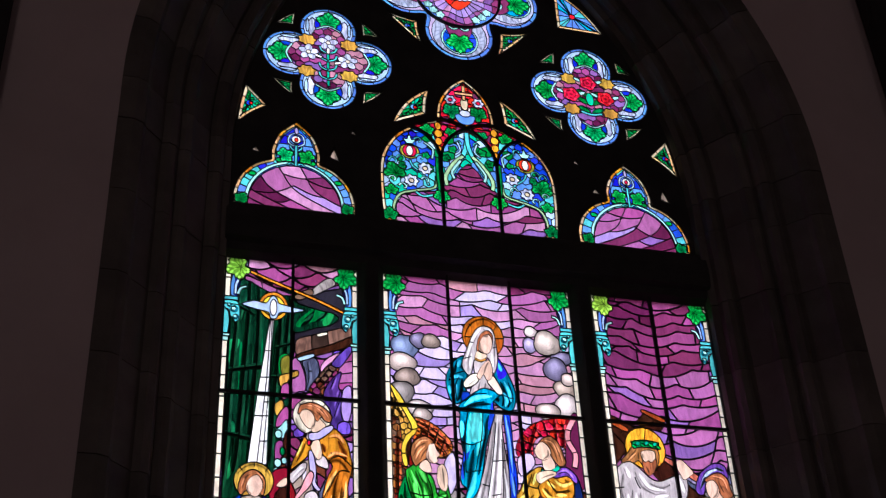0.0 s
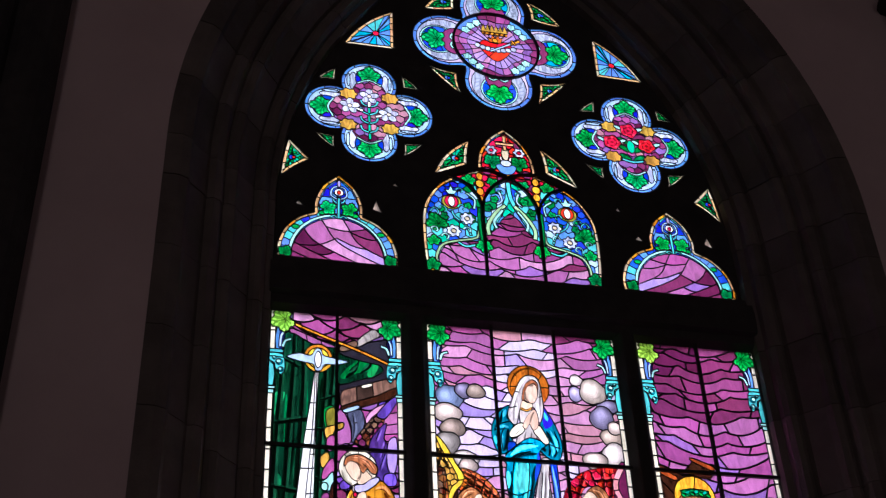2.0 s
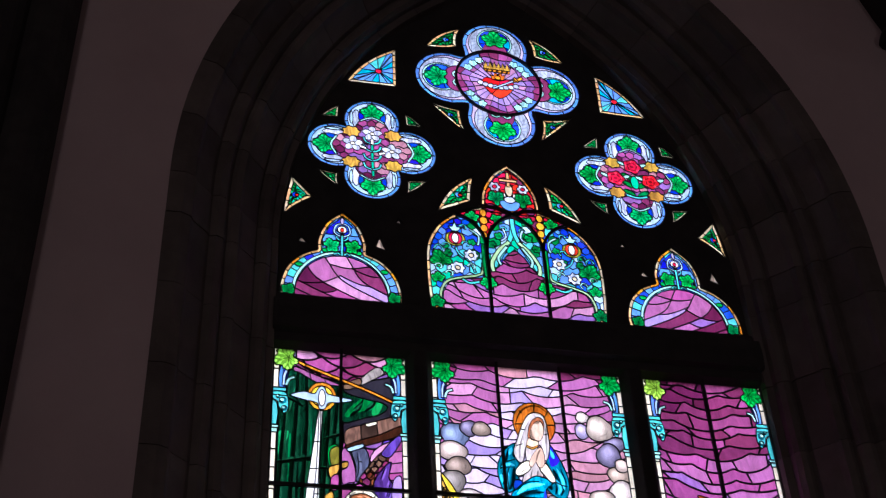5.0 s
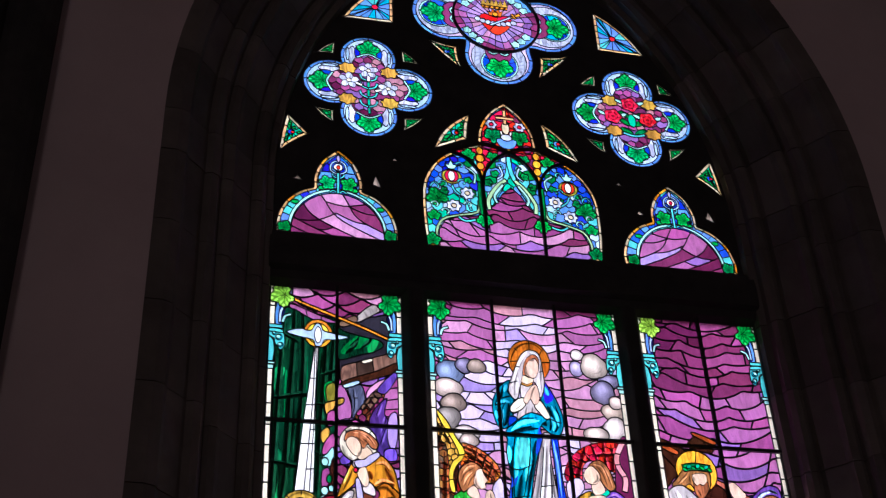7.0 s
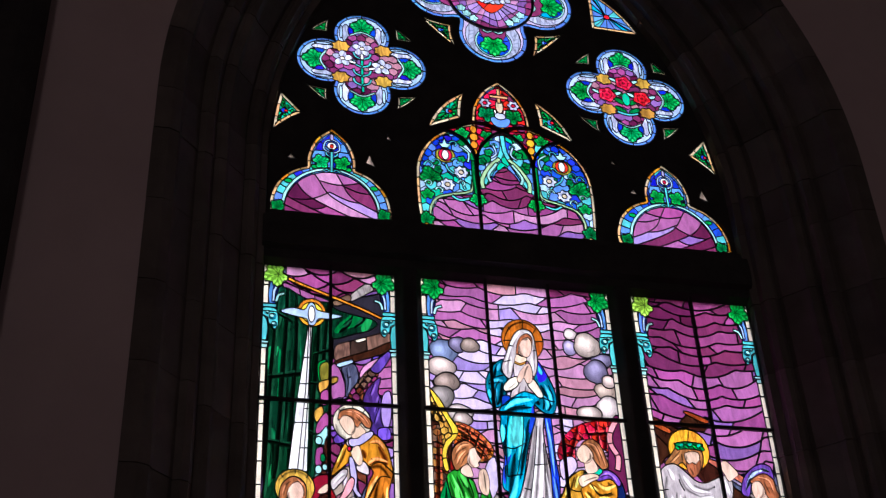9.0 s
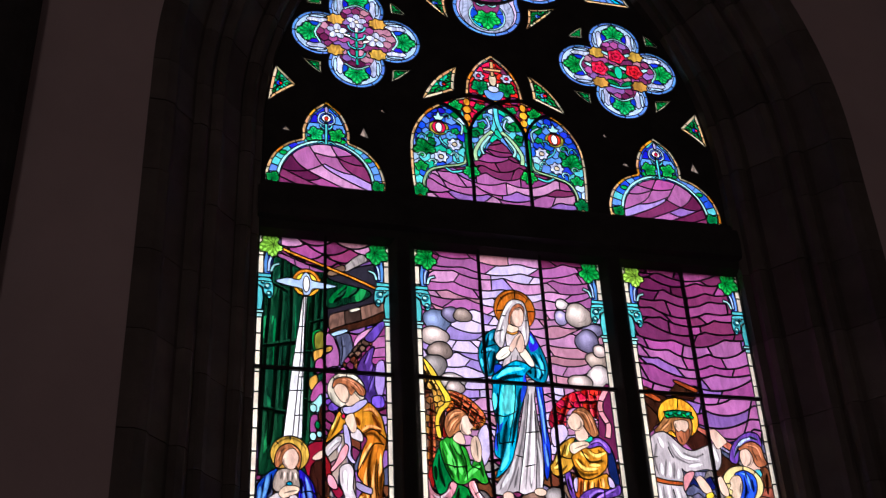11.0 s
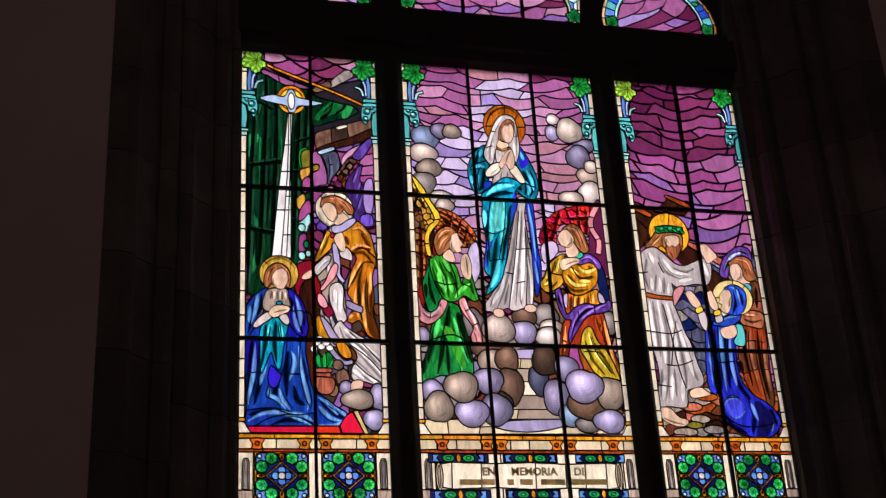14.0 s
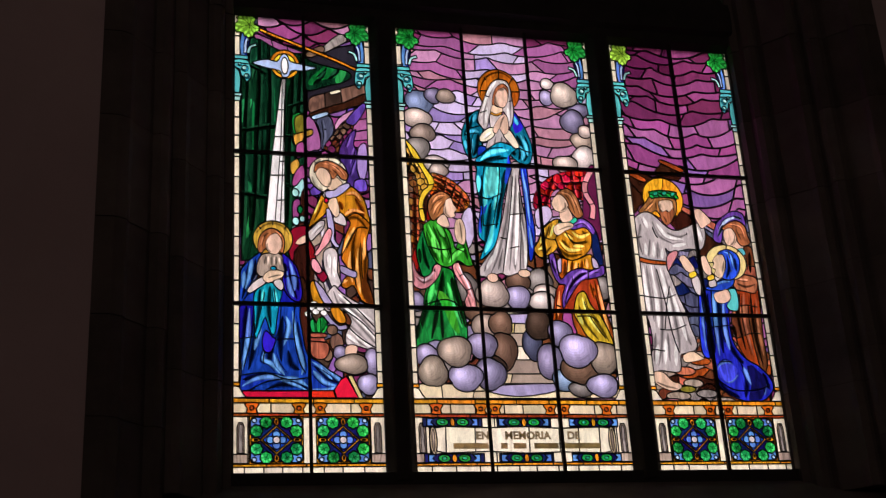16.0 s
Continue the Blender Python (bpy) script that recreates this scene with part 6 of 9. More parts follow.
cope = left.shape("orange", [(-0.992, 4.502), (-0.947, 4.532), (-0.901, 4.576), (-0.857, 4.543), (-0.824, 4.493), (-0.805, 4.408), (-0.798, 4.34), (-0.823, 4.237), (-0.815, 4.13), (-0.825, 4.03), (-0.808, 3.965), (-0.793, 3.874), (-0.86, 3.899), (-0.901, 3.982), (-0.939, 3.965), (-0.969, 3.98), (-0.943, 4.033), (-0.911, 4.047), (-0.941, 4.099), (-0.965, 4.145), (-0.95, 4.232), (-0.929, 4.3), (-0.908, 4.348), (-0.932, 4.385), (-0.957, 4.407), (-0.982, 4.434), (-1, 4.467)], lead=FINE)
left.mix(cope, "orange", "amber", "orange")
left.leads(cope, [(-0.933, 4.381), (-0.868, 4.412), (-0.797, 4.353)], [(-0.965, 4.145), (-0.924, 4.233), (-0.871, 4.323), (-0.814, 4.325)], [(-0.935, 4.505), (-0.912, 4.416)], [(-0.893, 4.234), (-0.904, 4.1), (-0.889, 3.986)], [(-0.841, 4.27), (-0.853, 4.102), (-0.842, 3.906)])
left.valleys(cope, 0.02, [(-0.878, 4.507), (-0.842, 4.433), (-0.837, 4.379)], [(-0.933, 4.374), (-0.869, 4.384), (-0.814, 4.318)], [(-0.871, 4.323), (-0.9, 4.2), (-0.893, 4.035)], [(-0.855, 4.236), (-0.867, 4.069), (-0.845, 3.906)], [(-0.818, 4.203), (-0.836, 4.07), (-0.813, 3.913)], [(-0.938, 4.199), (-0.904, 4.284)], [(-0.968, 4.482), (-0.95, 4.428)])
left.ridges(cope, 0.018, [(-0.928, 4.526), (-0.877, 4.535), (-0.84, 4.489)], [(-0.938, 4.401), (-0.887, 4.431), (-0.824, 4.414)], [(-0.954, 4.178), (-0.924, 4.253), (-0.884, 4.329)], [(-0.913, 4.183), (-0.922, 4.1), (-0.907, 4.001)], [(-0.869, 4.201), (-0.88, 4.068), (-0.865, 3.937)], [(-0.832, 4.27), (-0.84, 4.136)], [(-0.981, 3.993), (-0.931, 4.014)])
left.shape("deep_rust", [(-0.857, 3.987), (-0.83, 4.063), (-0.807, 4.005), (-0.79, 3.875), (-0.83, 3.873)], within=cope, lead=0)
flap = left.shape("amber", [(-1.043, 4.506), (-1.068, 4.512), (-1.095, 4.449), (-1.124, 4.379), (-1.141, 4.318), (-1.116, 4.332), (-1.078, 4.368), (-1.045, 4.403), (-1.026, 4.445)], lead=FINE)
left.valleys(flap, 0.012, [(-1.056, 4.492), (-1.076, 4.429), (-1.109, 4.36)])
left.ridges(flap, 0.012, [(-1.075, 4.484), (-1.108, 4.394)])
left.shape("lilac", [(-0.966, 4.098), (-0.911, 4.074), (-0.883, 4.061), (-0.89, 4.028), (-0.949, 4.046), (-0.973, 4.068)], lead=FINE)
left.shape("silver", [(-1.048, 4.54), (-0.997, 4.553), (-0.986, 4.523), (-1.024, 4.49), (-1.056, 4.506)], lead=FINE)
neck = left.shape("flesh", [(-1.015, 4.612), (-0.989, 4.634), (-0.964, 4.614), (-0.946, 4.587), (-0.975, 4.561), (-1.01, 4.542), (-1.029, 4.559)], lead=0.002)
hair = left.shape("hair", [(-1.103, 4.649), (-1.096, 4.698), (-1.063, 4.721), (-1.015, 4.727), (-0.971, 4.709), (-0.936, 4.682), (-0.912, 4.649), (-0.922, 4.613), (-0.951, 4.618), (-0.973, 4.642), (-0.993, 4.613), (-1.015, 4.632), (-1.036, 4.666), (-1.077, 4.671)], lead=FINE)
left.ridges(hair, 0.008, [(-1.057, 4.707), (-1.006, 4.703), (-0.956, 4.657)], [(-1.025, 4.716), (-0.968, 4.691), (-0.928, 4.637)])
left.valleys(hair, 0.008, [(-1.001, 4.675), (-0.963, 4.642)], [(-1.042, 4.687), (-1.001, 4.654)])
face = left.shape("flesh", [(-1.093, 4.656), (-1.068, 4.682), (-1.033, 4.673), (-1.014, 4.643), (-1.006, 4.609), (-1.016, 4.573), (-1.035, 4.565), (-1.057, 4.575), (-1.079, 4.605), (-1.091, 4.628)], lead=0.002)
left.valleys(face, 0.012, [(-1.011, 4.633), (-1.009, 4.598), (-1.029, 4.573)])
left.shape("lilac", [(-1.036, 4.541), (-0.994, 4.547), (-0.959, 4.576), (-0.913, 4.596), (-0.905, 4.572), (-0.944, 4.532), (-0.989, 4.502), (-1.031, 4.496), (-1.046, 4.52)], lead=FINE)
belt = left.shape("lilac", [(-1.042, 4.424), (-1.023, 4.432), (-1.008, 4.391), (-0.997, 4.317), (-0.999, 4.25), (-0.972, 4.211), (-0.994, 4.203), (-1.024, 4.249), (-1.035, 4.329)], lead=FINE)
left.shape("pink", [(-1.113, 4.159), (-1.081, 4.213), (-1.061, 4.268), (-1.029, 4.316), (-1.011, 4.29), (-1.031, 4.229), (-1.066, 4.187), (-1.098, 4.15)], lead=FINE)
left.shape("silver", [(-1.002, 4.382), (-0.96, 4.411), (-0.933, 4.374), (-0.934, 4.334), (-0.972, 4.342), (-0.996, 4.355)], lead=FINE)
left.shape("flesh", [(-1.031, 4.466), (-1.015, 4.494), (-0.986, 4.502), (-0.974, 4.468), (-0.966, 4.428), (-0.97, 4.397), (-0.989, 4.382), (-1.008, 4.405), (-1.026, 4.438)], lead=0.002)
left.disc("red", -1.04, 4.482, 0.011, 0.016, lead=FINE)
arm = left.shape("silver", [(-1.145, 4.284), (-1.11, 4.326), (-1.078, 4.358), (-1.05, 4.356), (-1.06, 4.311), (-1.098, 4.266), (-1.13, 4.235)], lead=FINE)
left.ridges(arm, 0.014, [(-1.129, 4.271), (-1.091, 4.32), (-1.066, 4.335)])
left.shape("flesh", [(-1.214, 4.215), (-1.192, 4.249), (-1.157, 4.27), (-1.152, 4.24), (-1.177, 4.213)], lead=0.002)
for spot in (ellipse(-1.002, 3.659, 0.036, 0.051, 12), ellipse(-1.025, 3.728, 0.03, 0.029, 12), ellipse(-1.053, 3.59, 0.028, 0.037, 12)):
    left.painted.add(left.shape("umber", spot, lead=FINE))
left.puff("lilac", -0.808, 3.556, 0.052, 0.078)
left.puff("lilac", -0.84, 3.431, 0.058, 0.06)
left.puff("grey_violet", -0.98, 3.603, 0.045, 0.04)
left.shape("flesh", [(-0.958, 3.626), (-0.927, 3.648), (-0.891, 3.636), (-0.904, 3.592), (-0.953, 3.579)], lead=0.003)
left.puff("beige", -0.924, 3.539, 0.092, 0.058)
left.shape("deep_brown", [(-1.192, 3.848), (-1.152, 3.849), (-1.141, 3.675), (-1.161, 3.551), (-1.195, 3.674)], lead=FINE)
left.shape("leaf_dark", [(-1.157, 3.744), (-1.129, 3.796), (-1.106, 3.764), (-1.078, 3.803), (-1.048, 3.766), (-1.073, 3.73), (-1.095, 3.701), (-1.143, 3.707)], lead=FINE)
for blade in ([(-1.134, 3.72), (-1.145, 3.764), (-1.124, 3.783), (-1.116, 3.714)], [(-1.104, 3.714), (-1.109, 3.764), (-1.09, 3.796), (-1.086, 3.721)], [(-1.08, 3.714), (-1.054, 3.759), (-1.049, 3.74), (-1.071, 3.708)]):
    left.shape("leaf", blade, lead=0.003)
pot = left.shape("terracotta", [(-1.134, 3.694), (-1.071, 3.696), (-1.066, 3.671), (-1.042, 3.637), (-1.05, 3.59), (-1.08, 3.564), (-1.128, 3.573), (-1.148, 3.613), (-1.144, 3.663)], lead=FINE)
left.leads(pot, [(-1.147, 3.663), (-1.051, 3.658)], [(-1.123, 3.657), (-1.119, 3.576)], [(-1.096, 3.658), (-1.095, 3.57)], [(-1.069, 3.658), (-1.071, 3.577)])
left.shape("terracotta", [(-1.143, 3.707), (-1.062, 3.708), (-1.062, 3.686), (-1.143, 3.685)], lead=FINE)
for x, z in ((-1.134, 3.85), (-1.111, 3.828), (-1.086, 3.848), (-1.068, 3.822), (-1.153, 3.814), (-1.119, 3.872)):
    left.painted.add(left.disc("white", x, z, 0.019, 0.017, lead=0.003, n=10))
halo = left.shape("ochre", ellipse(-1.336, 4.24, 0.107, 0.106, 12), lead=FINE)
left.leads(halo, [(-1.442, 4.235), (-1.406, 4.234)], [(-1.415, 4.313), (-1.387, 4.281)], [(-1.335, 4.346), (-1.335, 4.303)], [(-1.258, 4.32), (-1.286, 4.285)], [(-1.229, 4.244), (-1.268, 4.239)])
left.valleys(halo, 0.016, [(-1.424, 4.273), (-1.387, 4.314), (-1.332, 4.333), (-1.277, 4.312), (-1.247, 4.267)])
mantle = left.shape("royal", [(-1.514, 3.875), (-1.466, 3.92), (-1.419, 3.947), (-1.347, 3.962), (-1.275, 3.945), (-1.197, 3.889), (-1.196, 3.794), (-1.182, 3.7), (-1.166, 3.606), (-1.137, 3.57), (-1.095, 3.546), (-1.043, 3.503), (-0.99, 3.47), (-0.949, 3.43), (-0.968, 3.397), (-1.028, 3.372), (-1.117, 3.38), (-1.234, 3.388), (-1.351, 3.393), (-1.467, 3.386), (-1.513, 3.398), (-1.504, 3.485), (-1.51, 3.607), (-1.516, 3.73)], lead=FINE)
left.leads(mantle, [(-1.431, 3.858), (-1.449, 3.701), (-1.49, 3.516)], [(-1.294, 3.861), (-1.313, 3.703), (-1.379, 3.609), (-1.391, 3.541)], [(-1.222, 3.863), (-1.23, 3.705), (-1.202, 3.55), (-1.171, 3.489)], [(-1.507, 3.473), (-1.379, 3.487), (-1.263, 3.452), (-1.151, 3.465)], [(-1.467, 3.389), (-1.38, 3.438), (-1.263, 3.458)], [(-1.516, 3.668), (-1.443, 3.682)], [(-1.319, 3.672), (-1.218, 3.674)], [(-1.149, 3.551), (-1.14, 3.398)])
left.valleys(mantle, 0.026, [(-1.478, 3.857), (-1.49, 3.669), (-1.51, 3.546)], [(-1.419, 3.795), (-1.437, 3.639), (-1.467, 3.501)], [(-1.331, 3.672), (-1.355, 3.594), (-1.362, 3.533)], [(-1.288, 3.798), (-1.302, 3.672), (-1.297, 3.549)], [(-1.261, 3.611), (-1.244, 3.534), (-1.203, 3.504)], [(-1.211, 3.768), (-1.196, 3.612), (-1.167, 3.52)], [(-1.496, 3.449), (-1.38, 3.475), (-1.292, 3.463)], [(-1.234, 3.446), (-1.161, 3.398)], [(-1.126, 3.527), (-1.055, 3.466), (-0.997, 3.436)], [(-1.38, 3.396), (-1.292, 3.427), (-1.205, 3.416)])
left.ridges(mantle, 0.022, [(-1.461, 3.841), (-1.472, 3.669), (-1.498, 3.5)], [(-1.401, 3.795), (-1.414, 3.701), (-1.437, 3.608)], [(-1.373, 3.625), (-1.391, 3.56), (-1.344, 3.533), (-1.304, 3.482)], [(-1.338, 3.594), (-1.321, 3.533), (-1.28, 3.476)], [(-1.271, 3.799), (-1.253, 3.736), (-1.284, 3.635)], [(-1.234, 3.831), (-1.218, 3.674), (-1.185, 3.535), (-1.192, 3.477)], [(-1.501, 3.413), (-1.423, 3.456), (-1.321, 3.463), (-1.234, 3.428), (-1.161, 3.392)], [(-1.292, 3.463), (-1.219, 3.452), (-1.16, 3.416)], [(-1.137, 3.551), (-1.078, 3.509), (-1.032, 3.454)], [(-1.132, 3.502), (-1.074, 3.441), (-1.003, 3.418)], [(-1.14, 3.398), (-1.072, 3.393), (-0.991, 3.424)], [(-1.099, 3.536), (-1.025, 3.485), (-0.973, 3.436)])
gem = left.shape("cyan", [(-1.437, 3.921), (-1.383, 3.98), (-1.317, 3.982), (-1.287, 3.945), (-1.306, 3.861), (-1.318, 3.779), (-1.331, 3.697), (-1.355, 3.715), (-1.378, 3.79), (-1.402, 3.733), (-1.431, 3.67), (-1.437, 3.795)], lead=FINE)
left.leads(gem, [(-1.377, 3.974), (-1.395, 3.859), (-1.431, 3.732)], [(-1.335, 3.975), (-1.324, 3.861), (-1.331, 3.734)])
left.valleys(gem, 0.02, [(-1.407, 3.948), (-1.413, 3.827), (-1.431, 3.701)], [(-1.353, 3.968), (-1.36, 3.828), (-1.349, 3.734)])
left.ridges(gem, 0.016, [(-1.389, 3.948), (-1.395, 3.843)], [(-1.329, 3.95), (-1.318, 3.845)])
left.shape("royal", [(-1.378, 3.718), (-1.343, 3.684), (-1.325, 3.666), (-1.349, 3.603), (-1.385, 3.603), (-1.396, 3.658)], lead=FINE)
cape = left.shape("royal", [(-1.511, 4.041), (-1.472, 4.103), (-1.43, 4.141), (-1.397, 4.158), (-1.415, 4.096), (-1.43, 4.03), (-1.454, 3.981), (-1.466, 3.933), (-1.49, 3.888), (-1.514, 3.849), (-1.514, 3.951)], lead=FINE)
left.valleys(cape, 0.018, [(-1.466, 4.081), (-1.478, 3.984), (-1.502, 3.888)], [(-1.43, 4.121), (-1.436, 4.05), (-1.454, 3.997)])
left.ridges(cape, 0.02, [(-1.448, 4.12), (-1.46, 4.033), (-1.484, 3.945)], [(-1.49, 4.048), (-1.496, 3.951)])
cape = left.shape("royal", [(-1.282, 4.156), (-1.239, 4.121), (-1.206, 4.074), (-1.189, 4.009), (-1.181, 3.928), (-1.197, 3.883), (-1.239, 3.895), (-1.272, 3.939), (-1.286, 4.003), (-1.273, 4.068), (-1.288, 4.113)], lead=FINE)
left.leads(cape, [(-1.274, 4.022), (-1.225, 4.031), (-1.189, 4.012)])
left.valleys(cape, 0.02, [(-1.255, 4.088), (-1.244, 3.991), (-1.209, 3.896)], [(-1.273, 4.104), (-1.262, 4.007)], [(-1.213, 4.024), (-1.202, 3.944)])
left.ridges(cape, 0.022, [(-1.249, 4.115), (-1.225, 4.024), (-1.221, 3.943)], [(-1.261, 4.055), (-1.25, 3.965), (-1.227, 3.908)])
bib = left.shape("beige", [(-1.424, 4.076), (-1.4, 4.142), (-1.358, 4.156), (-1.315, 4.158), (-1.288, 4.143), (-1.282, 4.094), (-1.277, 4.048), (-1.34, 4.02), (-1.413, 4.024)], lead=FINE)
left.valleys(bib, 0.01, [(-1.376, 4.136), (-1.382, 4.09)], [(-1.346, 4.137), (-1.346, 4.085)], [(-1.318, 4.138), (-1.316, 4.093)])
left.ridges(bib, 0.012, [(-1.361, 4.137), (-1.364, 4.084)], [(-1.33, 4.138), (-1.331, 4.086)], [(-1.303, 4.132), (-1.298, 4.087)])
left.shape("silver", [(-1.475, 3.939), (-1.44, 3.988), (-1.392, 4.019), (-1.374, 3.987), (-1.419, 3.95), (-1.458, 3.924)], lead=FINE)
left.shape("silver", [(-1.338, 3.988), (-1.298, 4.009), (-1.278, 3.967), (-1.299, 3.944)], lead=FINE)
palms = left.shape("flesh", [(-1.392, 4.009), (-1.367, 4.049), (-1.322, 4.06), (-1.28, 4.048), (-1.286, 4.022), (-1.323, 4.002), (-1.365, 3.984)], lead=0.002)
left.valleys(palms, 0.008, [(-1.365, 4.013), (-1.322, 4.027), (-1.289, 4.032)])
left.disc("cyan", -1.334, 4.069, 0.016, 0.011, lead=FINE)
hair = left.shape("hair", [(-1.418, 4.174), (-1.409, 4.247), (-1.378, 4.288), (-1.338, 4.303), (-1.299, 4.284), (-1.275, 4.246), (-1.275, 4.186), (-1.288, 4.156), (-1.315, 4.181), (-1.376, 4.179), (-1.397, 4.155)], lead=FINE)
left.valleys(hair, 0.01, [(-1.394, 4.188), (-1.384, 4.248), (-1.357, 4.275)], [(-1.284, 4.192), (-1.29, 4.252)])
left.ridges(hair, 0.01, [(-1.403, 4.201), (-1.387, 4.254)], [(-1.326, 4.293), (-1.29, 4.258)])
face = left.shape("flesh", [(-1.372, 4.222), (-1.354, 4.256), (-1.32, 4.274), (-1.296, 4.251), (-1.287, 4.215), (-1.297, 4.175), (-1.321, 4.148), (-1.352, 4.157), (-1.373, 4.182)], lead=0.002)
left.valleys(face, 0.012, [(-1.366, 4.215), (-1.367, 4.182), (-1.345, 4.16)])
carpet = left.shape("red", [(-1.51, 3.39), (-1.025, 3.395), (-0.985, 3.455), (-0.955, 3.475), (-0.915, 3.4), (-0.88, 3.345), (-1.51, 3.34)], curve=False)
left.cut([(-1.375, 3.39), (-1.37, 3.34)], carpet, True)
left.cut([(-1.26, 3.39), (-1.265, 3.34)], carpet, True)
left.cut([(-1.145, 3.39), (-1.14, 3.345)], carpet, True)
left.cut([(-1.025, 3.395), (-1.01, 3.345)], carpet, True)
left.shape("straw", [(-0.95, 3.475), (-0.925, 3.48), (-0.865, 3.345), (-0.89, 3.345)], lead=FINE, curve=False)

# centre light: blue and white standing shape on clouds between two winged shapes
centre = light_panel("centre", "sky_pink")
centre.courses(0, 0.060, 0.06, 0.23, 0.22)
centre.mix(0, "sky_pink", "sky_pink", "sky_pink", "sky_rose", "sky_lilac")
centre.zone(0, [(-0.63, 5.65), (0.63, 5.665), (0.59, 5.46), (0.28, 5.475), (-0.11, 5.505), (-0.31, 5.16), (-0.65, 5.135)], "orchid", "orchid", "sky_pink", "sky_rose")
centre.zone(0, [(0.375, 5.52), (0.595, 5.5), (0.57, 5.26), (0.415, 5.365)], "orchid", "orchid", "sky_pink", "sky_rose")
centre.zone(0, [(0.24, 5.235), (0.56, 5.185), (0.565, 4.76), (0.22, 4.745)], "sky_rose", "sky_rose", "sky_pink")
centre.zone(0, [(-0.58, 5.07), (-0.31, 5.12), (-0.19, 5.045), (-0.21, 4.65), (-0.6, 4.63)], "sky_lilac", "sky_lilac", "sky_violet")
centre.zone(0, [(-0.125, 5.535), (0.14, 5.54), (0.155, 5.435), (-0.085, 5.405)], "sky_lilac", "sky_lilac", "sky_violet")
centre.zone(0, [(-0.14, 5.325), (-0.095, 5.325), (-0.14, 5.075), (-0.18, 5.09)], "sky_lilac", "sky_lilac", "sky_violet")
centre.zone(0, [(-0.63, 5.65), (-0.17, 5.665), (-0.19, 5.595), (-0.39, 5.56), (-0.58, 5.55)], "plum", "plum", "magenta")
centre.zone(0, [(0.22, 5.63), (0.585, 5.63), (0.58, 5.565), (0.36, 5.595), (0.23, 5.565)], "plum", "plum", "magenta")
deep = centre.shape("plum", [(-0.595, 4.245), (0.64, 4.295), (0.56, 3.48), (-0.585, 3.435)], curve=False)
centre.courses(deep, 0.09, 0.03, 0.12)
centre.mix(deep, "plum", "grey_violet", "brown", "sky_rose", "stone_grey")
centre.puff("blue_grey", -0.475, 5.14, 0.09, 0.085)
centre.puff("grey_violet", -0.39, 5.19, 0.055, 0.055)
centre.puff("beige", -0.315, 5.19, 0.06, 0.05)
centre.puff("cloud", -0.495, 5.035, 0.09, 0.065)
centre.puff("beige", -0.465, 4.94, 0.08, 0.06)
centre.puff("stone_grey", -0.5, 4.84, 0.075, 0.075)
centre.puff("cloud_light", -0.4, 4.745, 0.08, 0.055)
centre.puff("cloud", -0.385, 4.705, 0.06, 0.045)
centre.puff("cloud_light", 0.325, 5.32, 0.045, 0.04)
centre.puff("lilac", 0.315, 5.225, 0.05, 0.055)
centre.puff("grey_violet", 0.515, 5.155, 0.075, 0.045)
centre.puff("cloud", 0.425, 5.25, 0.09, 0.09)
centre.puff("grey_violet", 0.465, 5.07, 0.08, 0.085)
centre.puff("beige", 0.515, 4.945, 0.08, 0.06)
centre.puff("cloud", 0.54, 5.01, 0.05, 0.045)
centre.puff("cloud_light", 0.515, 4.83, 0.08, 0.085)
centre.puff("cloud", 0.39, 4.785, 0.08, 0.06)
path = centre.shape("straw", [(-0.085, 3.855), (0.085, 3.85), (0.135, 3.67), (0.2, 3.43), (-0.155, 3.425), (-0.11, 3.6)], curve=False, lead=FINE)
centre.mix(path, "straw", "cream", "beige", "ivory")
centre.cut([(-0.135, 3.795), (0.13, 3.795)], path, True)
centre.cut([(-0.14, 3.73), (0.155, 3.73)], path, True)
centre.cut([(-0.145, 3.655), (0.18, 3.655)], path, True)
centre.cut([(-0.15, 3.575), (0.205, 3.58)], path, True)
centre.cut([(-0.155, 3.495), (0.215, 3.5)], path, True)
centre.cut([(-0.005, 3.79), (-0.015, 3.725)], path, True)
centre.cut([(0.045, 3.725), (0.05, 3.655)], path, True)
centre.cut([(-0.055, 3.65), (-0.065, 3.575)], path, True)
centre.cut([(0.055, 3.57), (0.07, 3.5)], path, True)
centre.cut([(-0.04, 3.5), (-0.06, 3.43)], path, True)
centre.shape("lilac", [(-0.085, 3.84), (0.08, 3.845), (0.09, 3.785), (-0.09, 3.79)], curve=False, lead=FINE)
shore = centre.shape("cream", [(-0.575, 3.435), (-0.16, 3.44), (0.195, 3.445), (0.58, 3.415), (0.58, 3.365), (-0.57, 3.355)], curve=False, lead=FINE)
centre.cut([(-0.445, 3.435), (-0.44, 3.355)], shore, True)
centre.cut([(-0.335, 3.395), (0.06, 3.405), (0.42, 3.395)], shore, True)
centre.cut([(-0.255, 3.44), (-0.275, 3.355)], shore, True)
centre.cut([(0.39, 3.445), (0.395, 3.36)], shore, True)
centre.shape("lilac", [(-0.185, 3.425), (0.195, 3.445), (0.19, 3.4), (-0.005, 3.37), (-0.165, 3.39)], lead=FINE)
centre.puff("umber", -0.415, 3.9, 0.13, 0.135)
centre.puff("grey_violet", -0.55, 3.9, 0.045, 0.06)
centre.puff("stone_grey", -0.265, 3.99, 0.07, 0.09)
centre.puff("umber", -0.195, 3.86, 0.1, 0.075)
centre.puff("umber", 0.29, 4.075, 0.1, 0.105)
centre.puff("stone_grey", 0.535, 4.015, 0.06, 0.075)
